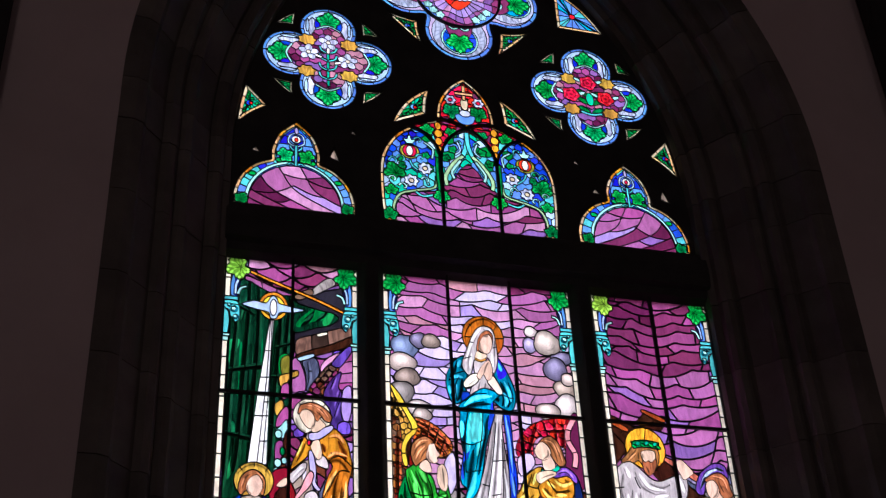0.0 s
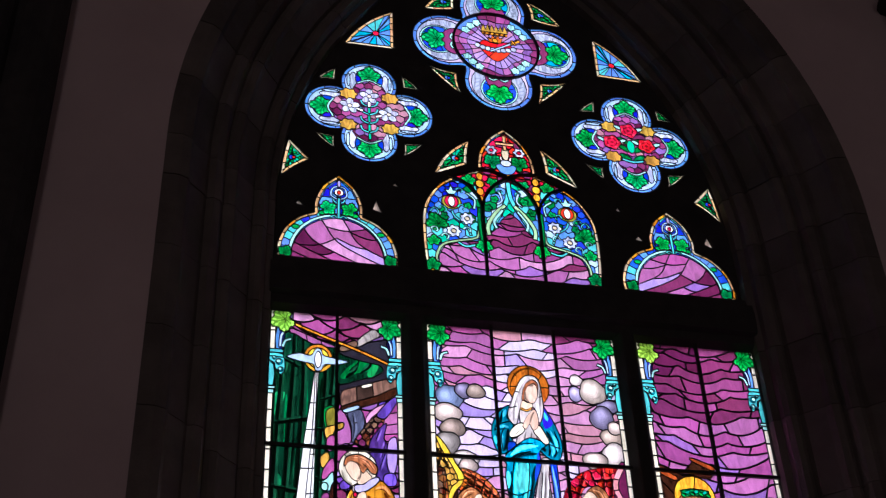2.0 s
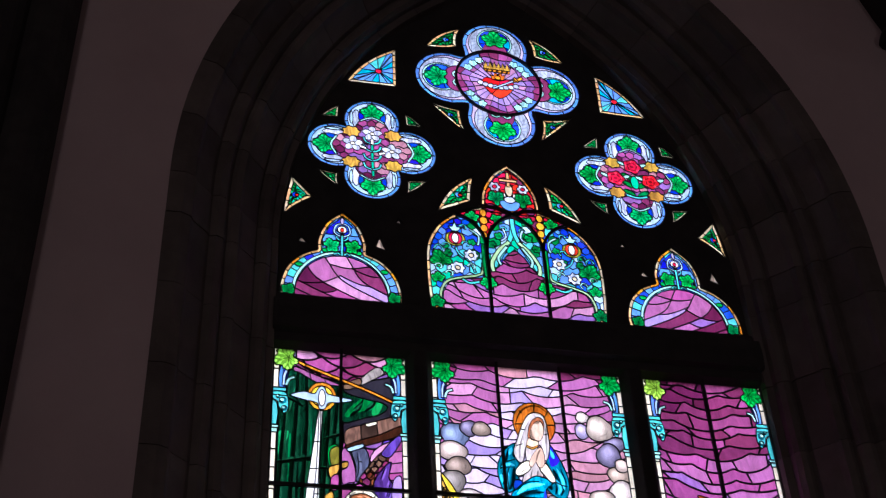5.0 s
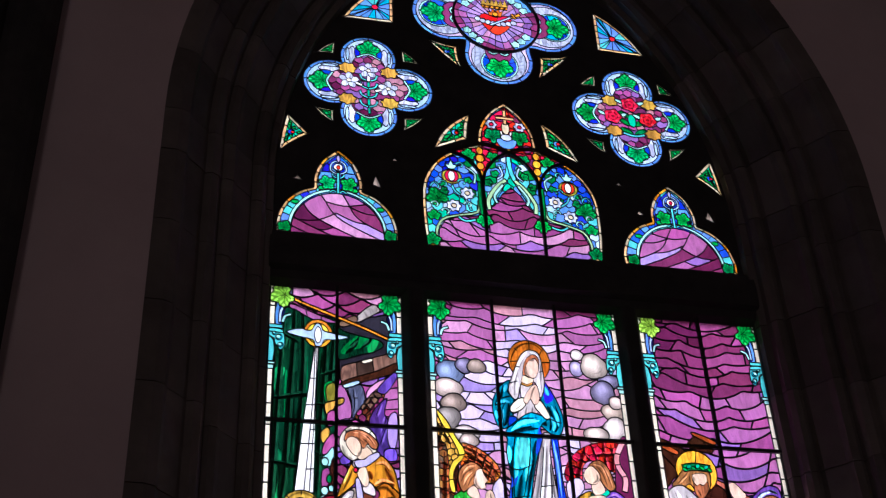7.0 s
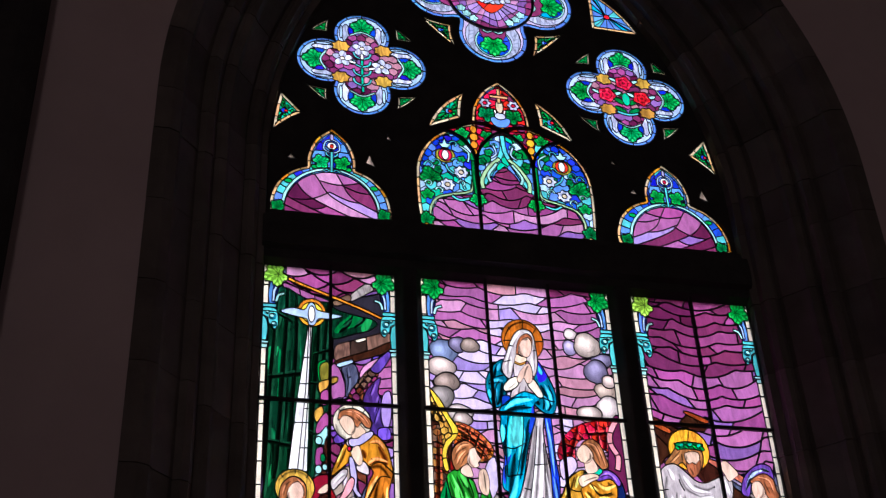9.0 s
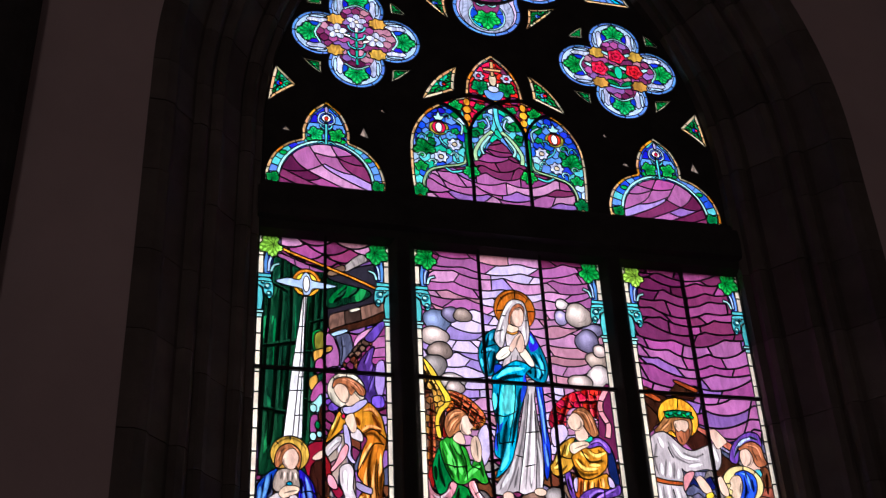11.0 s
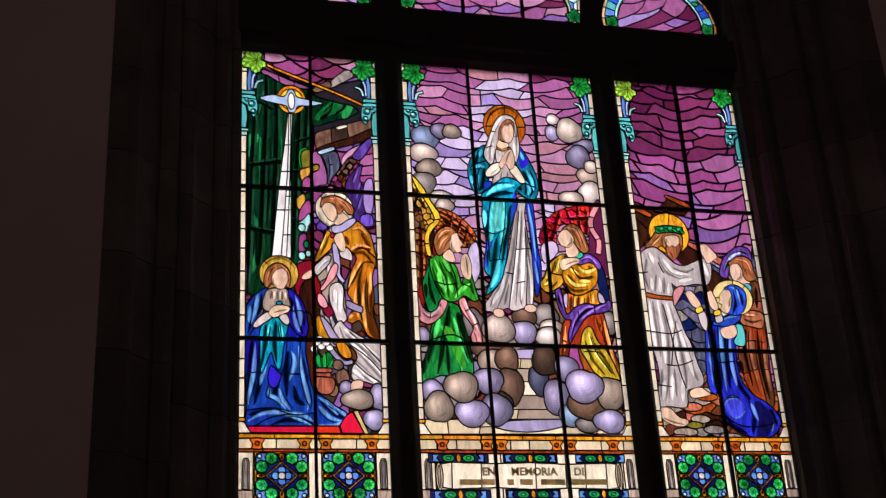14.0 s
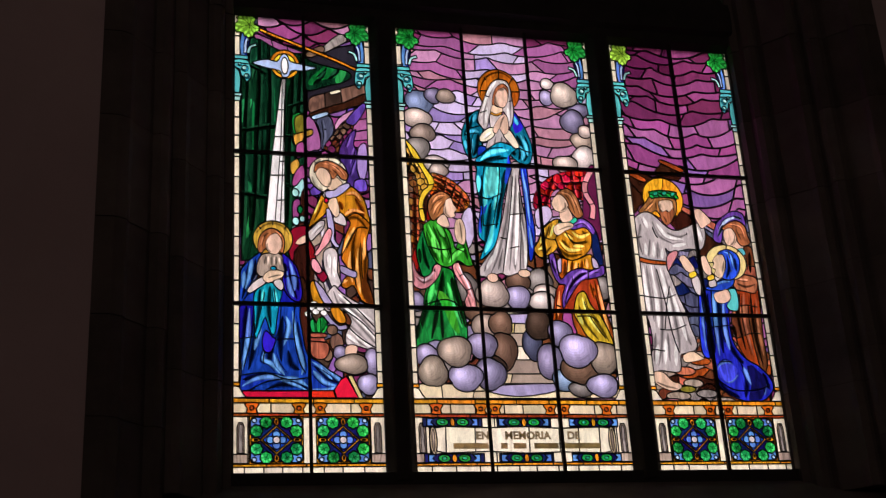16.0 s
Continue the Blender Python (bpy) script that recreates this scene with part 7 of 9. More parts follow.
centre.puff("beige", -0.175, 3.76, 0.08, 0.085)
centre.puff("umber", -0.085, 3.78, 0.07, 0.08)
centre.puff("umber", -0.08, 3.625, 0.08, 0.115)
centre.puff("bark", -0.135, 3.535, 0.065, 0.065)
centre.puff("slate", 0.09, 3.67, 0.06, 0.1)
centre.puff("bark", 0.135, 3.785, 0.08, 0.1)
centre.puff("stone_grey", 0.165, 4.045, 0.08, 0.075)
centre.puff("cloud", 0.195, 3.97, 0.085, 0.055)
centre.puff("cloud_light", 0.17, 3.92, 0.085, 0.06)
centre.puff("umber", 0.035, 4.04, 0.075, 0.07)
centre.puff("lilac", 0.025, 3.94, 0.08, 0.075)
centre.puff("cloud", -0.12, 3.96, 0.1, 0.09)
centre.shape("dark_brown", [(-0.57, 4.77), (-0.495, 4.74), (-0.455, 4.53), (-0.49, 4.355), (-0.465, 4.22), (-0.5, 4.115), (-0.595, 4.145)], lead=FINE)
pinion = centre.shape("rust", [(-0.575, 4.63), (-0.505, 4.635), (-0.48, 4.39), (-0.525, 4.18), (-0.575, 4.145), (-0.585, 4.385)], lead=0.0035)
centre.mix(pinion, "feather", "brown", "bark", "umber")
cells(centre, pinion, 0.045)
centre.fold([(-0.565, 4.56), (-0.49, 4.53)], pinion)
centre.fold([(-0.565, 4.48), (-0.485, 4.46)], pinion)
centre.fold([(-0.57, 4.4), (-0.48, 4.375)], pinion)
centre.fold([(-0.57, 4.315), (-0.5, 4.285)], pinion)
centre.fold([(-0.565, 4.25), (-0.51, 4.215)], pinion)
centre.fold([(-0.525, 4.625), (-0.54, 4.15)], pinion)
gild = centre.shape("ochre", [(-0.58, 4.875), (-0.525, 4.825), (-0.45, 4.68), (-0.42, 4.615), (-0.45, 4.565), (-0.505, 4.525), (-0.525, 4.67), (-0.58, 4.7)], lead=FINE)
cells(centre, gild, 0.045)
centre.fold([(-0.57, 4.81), (-0.495, 4.685)], gild)
centre.fold([(-0.575, 4.735), (-0.515, 4.635)], gild)
centre.fold([(-0.53, 4.825), (-0.555, 4.7)], gild)
edge = centre.shape("yellow", [(-0.575, 4.89), (-0.515, 4.825), (-0.46, 4.715), (-0.415, 4.64), (-0.425, 4.59), (-0.465, 4.545), (-0.49, 4.48), (-0.48, 4.39), (-0.505, 4.39), (-0.515, 4.485), (-0.49, 4.565), (-0.45, 4.61), (-0.485, 4.7), (-0.54, 4.795)], lead=FINE)
centre.cut([(-0.495, 4.74), (-0.465, 4.77)], edge, True)
centre.cut([(-0.465, 4.67), (-0.43, 4.685)], edge, True)
centre.cut([(-0.46, 4.605), (-0.415, 4.615)], edge, True)
centre.cut([(-0.5, 4.53), (-0.46, 4.53)], edge, True)
centre.cut([(-0.515, 4.455), (-0.485, 4.46)], edge, True)
plume = centre.shape("rust", [(-0.43, 4.685), (-0.35, 4.665), (-0.27, 4.61), (-0.215, 4.535), (-0.225, 4.48), (-0.285, 4.445), (-0.34, 4.45), (-0.35, 4.515), (-0.38, 4.56), (-0.445, 4.545), (-0.415, 4.625)], lead=0.0035)
centre.mix(plume, "rust", "feather", "orange")
cells(centre, plume, 0.05)
centre.fold([(-0.43, 4.665), (-0.34, 4.63), (-0.24, 4.535)], plume)
centre.fold([(-0.415, 4.61), (-0.325, 4.565), (-0.25, 4.47)], plume)
centre.fold([(-0.42, 4.64), (-0.225, 4.52)], plume)
centre.fold([(-0.41, 4.59), (-0.265, 4.475)], plume)
centre.fold([(-0.34, 4.655), (-0.36, 4.565)], plume)
centre.fold([(-0.29, 4.615), (-0.32, 4.525)], plume)
centre.fold([(-0.25, 4.575), (-0.285, 4.47)], plume)
centre.shape("amber", [(-0.32, 4.63), (-0.225, 4.55), (-0.225, 4.485), (-0.29, 4.455), (-0.315, 4.525)], within=plume, lead=0)
centre.shape("dark_red", [(-0.445, 4.535), (-0.39, 4.56), (-0.42, 4.39), (-0.475, 4.395)], lead=FINE)
centre.shape("sky_lilac", [(-0.265, 4.425), (-0.21, 4.48), (-0.195, 4.33), (-0.24, 4.225), (-0.275, 4.295)], lead=FINE)
centre.shape("dark_red", [(-0.573, 4.139), (-0.547, 4.214), (-0.523, 4.181), (-0.541, 4.073), (-0.569, 4.092)], lead=FINE)
back = centre.shape("leaf_dark", [(-0.533, 4.242), (-0.489, 4.336), (-0.461, 4.2), (-0.429, 4.13), (-0.448, 4.076), (-0.508, 4.044), (-0.53, 4.107), (-0.542, 4.18)], lead=FINE)
centre.valleys(back, 0.02, [(-0.501, 4.284), (-0.5, 4.182), (-0.473, 4.088)], [(-0.524, 4.215), (-0.523, 4.127)])
lower = centre.shape("leaf", [(-0.446, 4.116), (-0.376, 4.105), (-0.341, 4.086), (-0.326, 4.019), (-0.303, 3.92), (-0.292, 3.855), (-0.279, 3.757), (-0.29, 3.685), (-0.371, 3.664), (-0.465, 3.682), (-0.545, 3.642), (-0.588, 3.654), (-0.561, 3.751), (-0.525, 3.849), (-0.507, 3.948), (-0.484, 4.015), (-0.462, 4.065)], lead=FINE)
centre.leads(lower, [(-0.389, 4.098), (-0.453, 3.883), (-0.508, 3.688)], [(-0.358, 4.072), (-0.342, 3.919), (-0.301, 3.756)], [(-0.517, 3.882), (-0.387, 3.918), (-0.3, 3.871)])
centre.valleys(lower, 0.03, [(-0.428, 4.09), (-0.475, 3.949), (-0.55, 3.719)], [(-0.396, 4.084), (-0.425, 3.917), (-0.483, 3.688)], [(-0.547, 3.783), (-0.571, 3.68)], [(-0.346, 4.052), (-0.323, 3.92), (-0.288, 3.757)])
centre.valleys(lower, 0.02, [(-0.385, 3.951), (-0.361, 3.82), (-0.344, 3.691)], [(-0.421, 3.884), (-0.42, 3.689)])
centre.ridges(lower, 0.026, [(-0.466, 3.982), (-0.413, 3.917), (-0.362, 3.804), (-0.343, 3.697)], [(-0.374, 4.018), (-0.344, 3.886), (-0.308, 3.756)], [(-0.452, 4.016), (-0.491, 3.882)])
centre.shape("green", [(-0.442, 3.963), (-0.385, 3.945), (-0.341, 3.834), (-0.323, 3.723), (-0.365, 3.755), (-0.403, 3.858)], within=lower, lead=0)
tunic = centre.shape("green", [(-0.495, 4.346), (-0.47, 4.378), (-0.426, 4.401), (-0.39, 4.357), (-0.345, 4.331), (-0.326, 4.274), (-0.316, 4.223), (-0.293, 4.278), (-0.264, 4.314), (-0.246, 4.242), (-0.236, 4.191), (-0.221, 4.131), (-0.258, 4.119), (-0.301, 4.148), (-0.342, 4.12), (-0.382, 4.108), (-0.426, 4.13), (-0.455, 4.183), (-0.48, 4.25)], lead=FINE)
centre.leads(tunic, [(-0.38, 4.351), (-0.347, 4.249), (-0.342, 4.127)], [(-0.472, 4.23), (-0.402, 4.213), (-0.336, 4.222)], [(-0.316, 4.223), (-0.265, 4.204)])
centre.shape("tone60_green", [(-0.316, 4.223), (-0.293, 4.275), (-0.264, 4.311), (-0.243, 4.236), (-0.221, 4.134), (-0.264, 4.122), (-0.293, 4.183)], within=tunic, lead=0)
centre.valleys(tunic, 0.02, [(-0.439, 4.355), (-0.406, 4.24), (-0.393, 4.131)], [(-0.48, 4.319), (-0.454, 4.211), (-0.419, 4.144)], [(-0.377, 4.289), (-0.347, 4.201)], [(-0.407, 4.343), (-0.366, 4.262), (-0.345, 4.181)], [(-0.274, 4.265), (-0.248, 4.157)])
centre.ridges(tunic, 0.022, [(-0.465, 4.361), (-0.425, 4.253), (-0.411, 4.165)], [(-0.412, 4.37), (-0.377, 4.289)], [(-0.392, 4.261), (-0.372, 4.166)], [(-0.361, 4.133), (-0.312, 4.189), (-0.264, 4.225)], [(-0.449, 4.286), (-0.429, 4.191)])
centre.shape("flesh", [(-0.415, 4.377), (-0.399, 4.416), (-0.369, 4.428), (-0.351, 4.401), (-0.344, 4.356), (-0.38, 4.351)], lead=0.002)
hair = centre.shape("hair", [(-0.455, 4.417), (-0.462, 4.465), (-0.453, 4.515), (-0.425, 4.548), (-0.38, 4.571), (-0.341, 4.555), (-0.323, 4.528), (-0.345, 4.492), (-0.362, 4.442), (-0.389, 4.423), (-0.417, 4.398), (-0.437, 4.386)], lead=FINE)
centre.ridges(hair, 0.01, [(-0.438, 4.487), (-0.402, 4.538), (-0.355, 4.548)], [(-0.435, 4.425), (-0.412, 4.474), (-0.377, 4.511)])
centre.valleys(hair, 0.01, [(-0.447, 4.445), (-0.417, 4.502), (-0.369, 4.533)], [(-0.409, 4.419), (-0.386, 4.469), (-0.351, 4.505)])
face = centre.shape("flesh", [(-0.354, 4.519), (-0.323, 4.532), (-0.312, 4.497), (-0.291, 4.463), (-0.309, 4.444), (-0.303, 4.424), (-0.324, 4.409), (-0.357, 4.414), (-0.374, 4.448), (-0.362, 4.491)], lead=0.002)
centre.valleys(face, 0.012, [(-0.359, 4.477), (-0.359, 4.435), (-0.334, 4.412)])
palms = centre.shape("flesh", [(-0.315, 4.34), (-0.305, 4.389), (-0.284, 4.407), (-0.265, 4.394), (-0.252, 4.346), (-0.252, 4.294), (-0.265, 4.249), (-0.294, 4.254), (-0.312, 4.291)], lead=0.002)
centre.valleys(palms, 0.007, [(-0.282, 4.39), (-0.276, 4.327), (-0.274, 4.265)])
sash = centre.shape("pink", [(-0.578, 4.105), (-0.564, 4.139), (-0.545, 4.073), (-0.508, 4.047), (-0.468, 4.065), (-0.439, 4.123), (-0.404, 4.111), (-0.424, 4.053), (-0.465, 4.002), (-0.512, 3.974), (-0.559, 3.986), (-0.581, 4.038)], lead=FINE)
centre.leads(sash, [(-0.501, 4.047), (-0.511, 3.981)], [(-0.447, 4.103), (-0.437, 4.043)])
centre.valleys(sash, 0.012, [(-0.558, 4.052), (-0.516, 4.014), (-0.457, 4.035)], [(-0.57, 4.085), (-0.561, 4.012)])
centre.ridges(sash, 0.014, [(-0.54, 4.046), (-0.502, 4.027), (-0.441, 4.083)])
tie = centre.shape("pink", [(-0.339, 4.12), (-0.302, 4.138), (-0.28, 4.071), (-0.247, 4.029), (-0.226, 3.956), (-0.22, 3.87), (-0.262, 3.859), (-0.285, 3.904), (-0.265, 3.955), (-0.291, 4.004), (-0.327, 4.06)], lead=FINE)
centre.leads(tie, [(-0.307, 4.054), (-0.267, 4.082)], [(-0.281, 3.967), (-0.234, 3.989)])
centre.valleys(tie, 0.012, [(-0.324, 4.107), (-0.284, 4.021), (-0.25, 3.938)], [(-0.263, 3.941), (-0.248, 3.872)])
centre.ridges(tie, 0.012, [(-0.306, 4.121), (-0.264, 4.028), (-0.232, 3.922)])
halo = centre.shape("orange", ellipse(0.015, 5.252, 0.131, 0.144, 12), lead=FINE)
centre.leads(halo, [(-0.115, 5.242), (-0.056, 5.247)], [(-0.073, 5.341), (-0.038, 5.298)], [(0.026, 5.396), (0.021, 5.326)], [(0.115, 5.356), (0.082, 5.299)], [(0.146, 5.254), (0.092, 5.25)], [(0.106, 5.155), (0.08, 5.184)], [(-0.097, 5.156), (-0.06, 5.189)])
centre.valleys(halo, 0.012, [(-0.095, 5.186), (-0.097, 5.255), (-0.064, 5.327), (-0.011, 5.369), (0.053, 5.375), (0.106, 5.332)])
gown = centre.shape("silver", [(0.053, 4.771), (0.108, 4.774), (0.092, 4.664), (0.101, 4.52), (0.116, 4.379), (0.11, 4.239), (0.098, 4.135), (0.079, 4.073), (0.037, 4.085), (-0.018, 4.066), (-0.063, 4.082), (-0.118, 4.056), (-0.183, 4.061), (-0.208, 4.077), (-0.172, 4.126), (-0.135, 4.178), (-0.098, 4.231), (-0.058, 4.319), (-0.021, 4.444), (0.02, 4.624)], lead=FINE)
centre.leads(gown, [(0.064, 4.735), (0.02, 4.445), (-0.05, 4.079)], [(0.086, 4.591), (0.079, 4.342), (0.051, 4.092)], [(-0.052, 4.302), (0, 4.29)], [(0.02, 4.445), (0.102, 4.456)], [(-0.004, 4.235), (0.064, 4.251)])
centre.valleys(gown, 0.016, [(0.057, 4.735), (0.006, 4.445), (-0.067, 4.198), (-0.123, 4.073)], [(0.078, 4.699), (0.034, 4.376), (-0.009, 4.097)], [(0.093, 4.592), (0.092, 4.343), (0.073, 4.117)], [(-0.069, 4.267), (-0.123, 4.161), (-0.162, 4.085)], [(-0.038, 4.233), (-0.075, 4.102)], [(0.029, 4.236), (0.025, 4.105)])
centre.ridges(gown, 0.018, [(0.071, 4.735), (0.02, 4.41), (-0.033, 4.13)], [(0.089, 4.664), (0.058, 4.377), (0.027, 4.133)], [(0.085, 4.413), (0.097, 4.238), (0.086, 4.117)], [(-0.054, 4.285), (-0.104, 4.145)], [(-0.091, 4.197), (-0.147, 4.099)])
side = centre.shape("royal", [(0.106, 4.785), (0.143, 4.776), (0.151, 4.631), (0.152, 4.487), (0.164, 4.346), (0.144, 4.206), (0.117, 4.16), (0.113, 4.274), (0.115, 4.45), (0.11, 4.629)], lead=FINE)
centre.ridges(side, 0.016, [(0.119, 4.738), (0.131, 4.558), (0.136, 4.38)], [(0.129, 4.38), (0.137, 4.24)])
robe_l = centre.shape("teal", [(-0.223, 4.99), (-0.18, 5.067), (-0.125, 5.112), (-0.098, 5.095), (-0.113, 5.038), (-0.095, 4.991), (-0.121, 4.926), (-0.105, 4.864), (-0.132, 4.822), (-0.171, 4.791), (-0.208, 4.807), (-0.23, 4.879), (-0.233, 4.937)], lead=FINE)
centre.leads(robe_l, [(-0.192, 4.984), (-0.108, 5.012)], [(-0.171, 4.794), (-0.177, 4.904), (-0.152, 4.965)])
centre.valleys(robe_l, 0.02, [(-0.158, 5.076), (-0.177, 5.008), (-0.216, 4.938)], [(-0.132, 4.959), (-0.146, 4.862), (-0.17, 4.809)], [(-0.196, 4.925), (-0.202, 4.836)], [(-0.117, 5.072), (-0.128, 5.018)])
centre.ridges(robe_l, 0.02, [(-0.137, 5.085), (-0.155, 5.032)], [(-0.208, 4.954), (-0.166, 4.971), (-0.125, 4.967)], [(-0.169, 4.919), (-0.182, 4.83)], [(-0.214, 4.909), (-0.211, 4.85)])
robe_r = centre.shape("teal", [(0.086, 5.127), (0.118, 5.092), (0.163, 5), (0.19, 4.908), (0.19, 4.834), (0.164, 4.774), (0.109, 4.778), (0.07, 4.809), (0.038, 4.843), (0.036, 4.899), (0.066, 4.89), (0.1, 4.877), (0.081, 4.939), (0.064, 4.994), (0.09, 5.052)], lead=FINE)
centre.leads(robe_r, [(0.082, 4.958), (0.148, 4.992)], [(0.11, 4.877), (0.15, 4.858), (0.185, 4.852)])
centre.shape("royal", [(0.085, 5.12), (0.121, 5.088), (0.15, 5.014), (0.097, 4.973), (0.083, 5.048)], within=robe_r, lead=0)
centre.valleys(robe_r, 0.02, [(0.103, 4.959), (0.125, 4.886), (0.103, 4.796)], [(0.152, 4.962), (0.166, 4.881), (0.138, 4.79)], [(0.061, 4.874), (0.085, 4.824)])
centre.ridges(robe_r, 0.02, [(0.125, 4.968), (0.154, 4.895), (0.162, 4.829)], [(0.112, 4.9), (0.135, 4.842), (0.124, 4.797)], [(0.1, 5.086), (0.116, 5.027)])
centre.shape("royal", [(-0.135, 4.873), (-0.084, 4.866), (-0.104, 4.824), (-0.143, 4.811)], lead=FINE)
chest = centre.shape("silver", [(-0.091, 4.865), (-0.056, 4.964), (-0.056, 5.053), (-0.046, 5.103), (0.024, 5.1), (0.012, 5.035), (0.047, 4.955), (0.036, 4.903), (-0.05, 4.86)], lead=FINE)
centre.valleys(chest, 0.01, [(-0.022, 4.951), (-0.042, 4.875)], [(0.012, 4.946), (0, 4.885)])
over = centre.shape("cyan", [(-0.162, 4.78), (-0.11, 4.835), (-0.056, 4.878), (-0.002, 4.908), (0.066, 4.89), (0.096, 4.869), (0.05, 4.822), (0.053, 4.734), (0.014, 4.624), (-0.016, 4.515), (-0.044, 4.372), (-0.075, 4.266), (-0.12, 4.203), (-0.176, 4.156), (-0.167, 4.194), (-0.142, 4.264), (-0.173, 4.297), (-0.174, 4.367), (-0.153, 4.473), (-0.161, 4.561), (-0.168, 4.65), (-0.159, 4.722)], lead=FINE)
centre.leads(over, [(-0.157, 4.752), (-0.075, 4.8), (0.044, 4.829)], [(-0.105, 4.762), (-0.139, 4.58), (-0.141, 4.368), (-0.159, 4.298)], [(-0.016, 4.767), (-0.037, 4.585), (-0.087, 4.37)], [(-0.161, 4.557), (-0.095, 4.539), (-0.01, 4.586)], [(-0.141, 4.368), (-0.046, 4.386)])
centre.valleys(over, 0.024, [(-0.14, 4.753), (-0.062, 4.794), (0.035, 4.807)], [(-0.131, 4.688), (-0.151, 4.508), (-0.157, 4.332)], [(0.015, 4.732), (-0.026, 4.55), (-0.069, 4.354)], [(-0.09, 4.511), (-0.123, 4.334), (-0.147, 4.195)], [(-0.136, 4.811), (-0.071, 4.852), (0.013, 4.871)])
centre.ridges(over, 0.028, [(-0.131, 4.782), (-0.059, 4.838), (0.046, 4.859)], [(-0.093, 4.741), (-0.112, 4.581), (-0.127, 4.467)], [(-0.03, 4.759), (-0.034, 4.621), (-0.073, 4.469)], [(-0.064, 4.728), (-0.078, 4.583)], [(-0.077, 4.423), (-0.107, 4.282), (-0.147, 4.202)], [(-0.152, 4.687), (-0.156, 4.579)])
centre.shape("turquoise", [(-0.088, 4.726), (-0.039, 4.736), (-0.041, 4.621), (-0.073, 4.555), (-0.105, 4.582)], within=over, lead=0)
centre.shape("blue", [(-0.164, 4.507), (-0.139, 4.48), (-0.111, 4.503), (-0.129, 4.446), (-0.157, 4.423), (-0.157, 4.325), (-0.172, 4.349)], within=over, lead=0)
centre.shape("blue", [(0.043, 4.822), (0.057, 4.735), (0.028, 4.639), (0.006, 4.652), (0.024, 4.747)], within=over, lead=0)
veil = centre.shape("silver", [(-0.129, 5.048), (-0.098, 5.148), (-0.064, 5.231), (-0.031, 5.298), (0.014, 5.329), (0.059, 5.325), (0.085, 5.292), (0.096, 5.204), (0.097, 5.09), (0.069, 5.009), (0.048, 5.045), (0.042, 5.105), (-0.003, 5.117), (-0.046, 5.099), (-0.07, 5.007), (-0.096, 4.987)], lead=FINE)
centre.leads(veil, [(-0.116, 5.094), (-0.066, 5.113)], [(-0.072, 5.211), (-0.031, 5.206)], [(0.073, 5.183), (0.098, 5.193)])
centre.valleys(veil, 0.012, [(-0.041, 5.252), (-0.078, 5.135), (-0.094, 5.013)], [(0.088, 5.242), (0.077, 5.108)], [(-0.017, 5.292), (-0.044, 5.213)])
centre.ridges(veil, 0.016, [(0.006, 5.321), (-0.05, 5.232), (-0.103, 5.076)], [(0.027, 5.318), (0.074, 5.291)], [(-0.064, 5.136), (-0.079, 5.029)], [(0.063, 5.145), (0.065, 5.05)])
centre.shape("hair", [(-0.031, 5.153), (-0.018, 5.234), (0.01, 5.282), (0.05, 5.301), (0.076, 5.268), (0.07, 5.199), (0.045, 5.143), (-0.001, 5.132)], lead=0.003)
centre.shape("flesh", [(-0.046, 5.099), (-0.028, 5.153), (-0.001, 5.14), (0.027, 5.142), (0.028, 5.108), (-0.006, 5.079)], lead=0.002)
face = centre.shape("flesh", [(-0.014, 5.2), (0.011, 5.252), (0.048, 5.274), (0.07, 5.241), (0.066, 5.183), (0.038, 5.139), (0.003, 5.144), (-0.017, 5.162)], lead=0.002)
centre.valleys(face, 0.016, [(-0.006, 5.216), (-0.009, 5.17), (0.014, 5.145)], [(0.019, 5.256), (0.051, 5.266)])
centre.band("gold", [(-0.046, 5.099), (-0.012, 5.086), (0.024, 5.104)], 0.012, lead=0.003)
cuff = centre.shape("ivory", [(-0.123, 4.941), (-0.075, 4.992), (-0.033, 4.999), (-0.033, 4.95), (-0.081, 4.91), (-0.122, 4.904)], lead=FINE)
centre.ridges(cuff, 0.014, [(-0.1, 4.931), (-0.055, 4.971)])
cuff = centre.shape("ivory", [(0.023, 4.954), (0.057, 4.993), (0.083, 4.965), (0.115, 4.889), (0.086, 4.872), (0.051, 4.911)], lead=FINE)
palms = centre.shape("flesh", [(-0.041, 4.983), (-0.012, 5.045), (0.03, 5.093), (0.051, 5.087), (0.06, 5.031), (0.049, 4.974), (0.02, 4.961), (0.002, 4.997), (-0.022, 4.962)], lead=0.002)
centre.valleys(palms, 0.009, [(0.002, 4.997), (0.024, 5.059), (0.04, 5.082)])
centre.shape("flesh", ellipse(-0.111, 4.053, 0.033, 0.027, 12), lead=0.003)
centre.shape("flesh", ellipse(0.077, 4.086, 0.037, 0.024, 12), lead=0.003)
span = centre.shape("red", [(0.165, 4.52), (0.2, 4.615), (0.295, 4.705), (0.425, 4.745), (0.53, 4.74), (0.525, 4.64), (0.495, 4.555), (0.44, 4.57), (0.39, 4.61), (0.325, 4.62), (0.28, 4.575), (0.265, 4.48), (0.195, 4.475)], lead=0.0035)
centre.mix(span, "red", "red", "tone75_red")
cells(centre, span, 0.055)
centre.fold([(0.195, 4.6), (0.28, 4.565)], span)
centre.fold([(0.225, 4.645), (0.305, 4.605)], span)
centre.fold([(0.28, 4.69), (0.34, 4.615)], span)
centre.fold([(0.35, 4.725), (0.38, 4.615)], span)
centre.fold([(0.425, 4.745), (0.43, 4.58)], span)
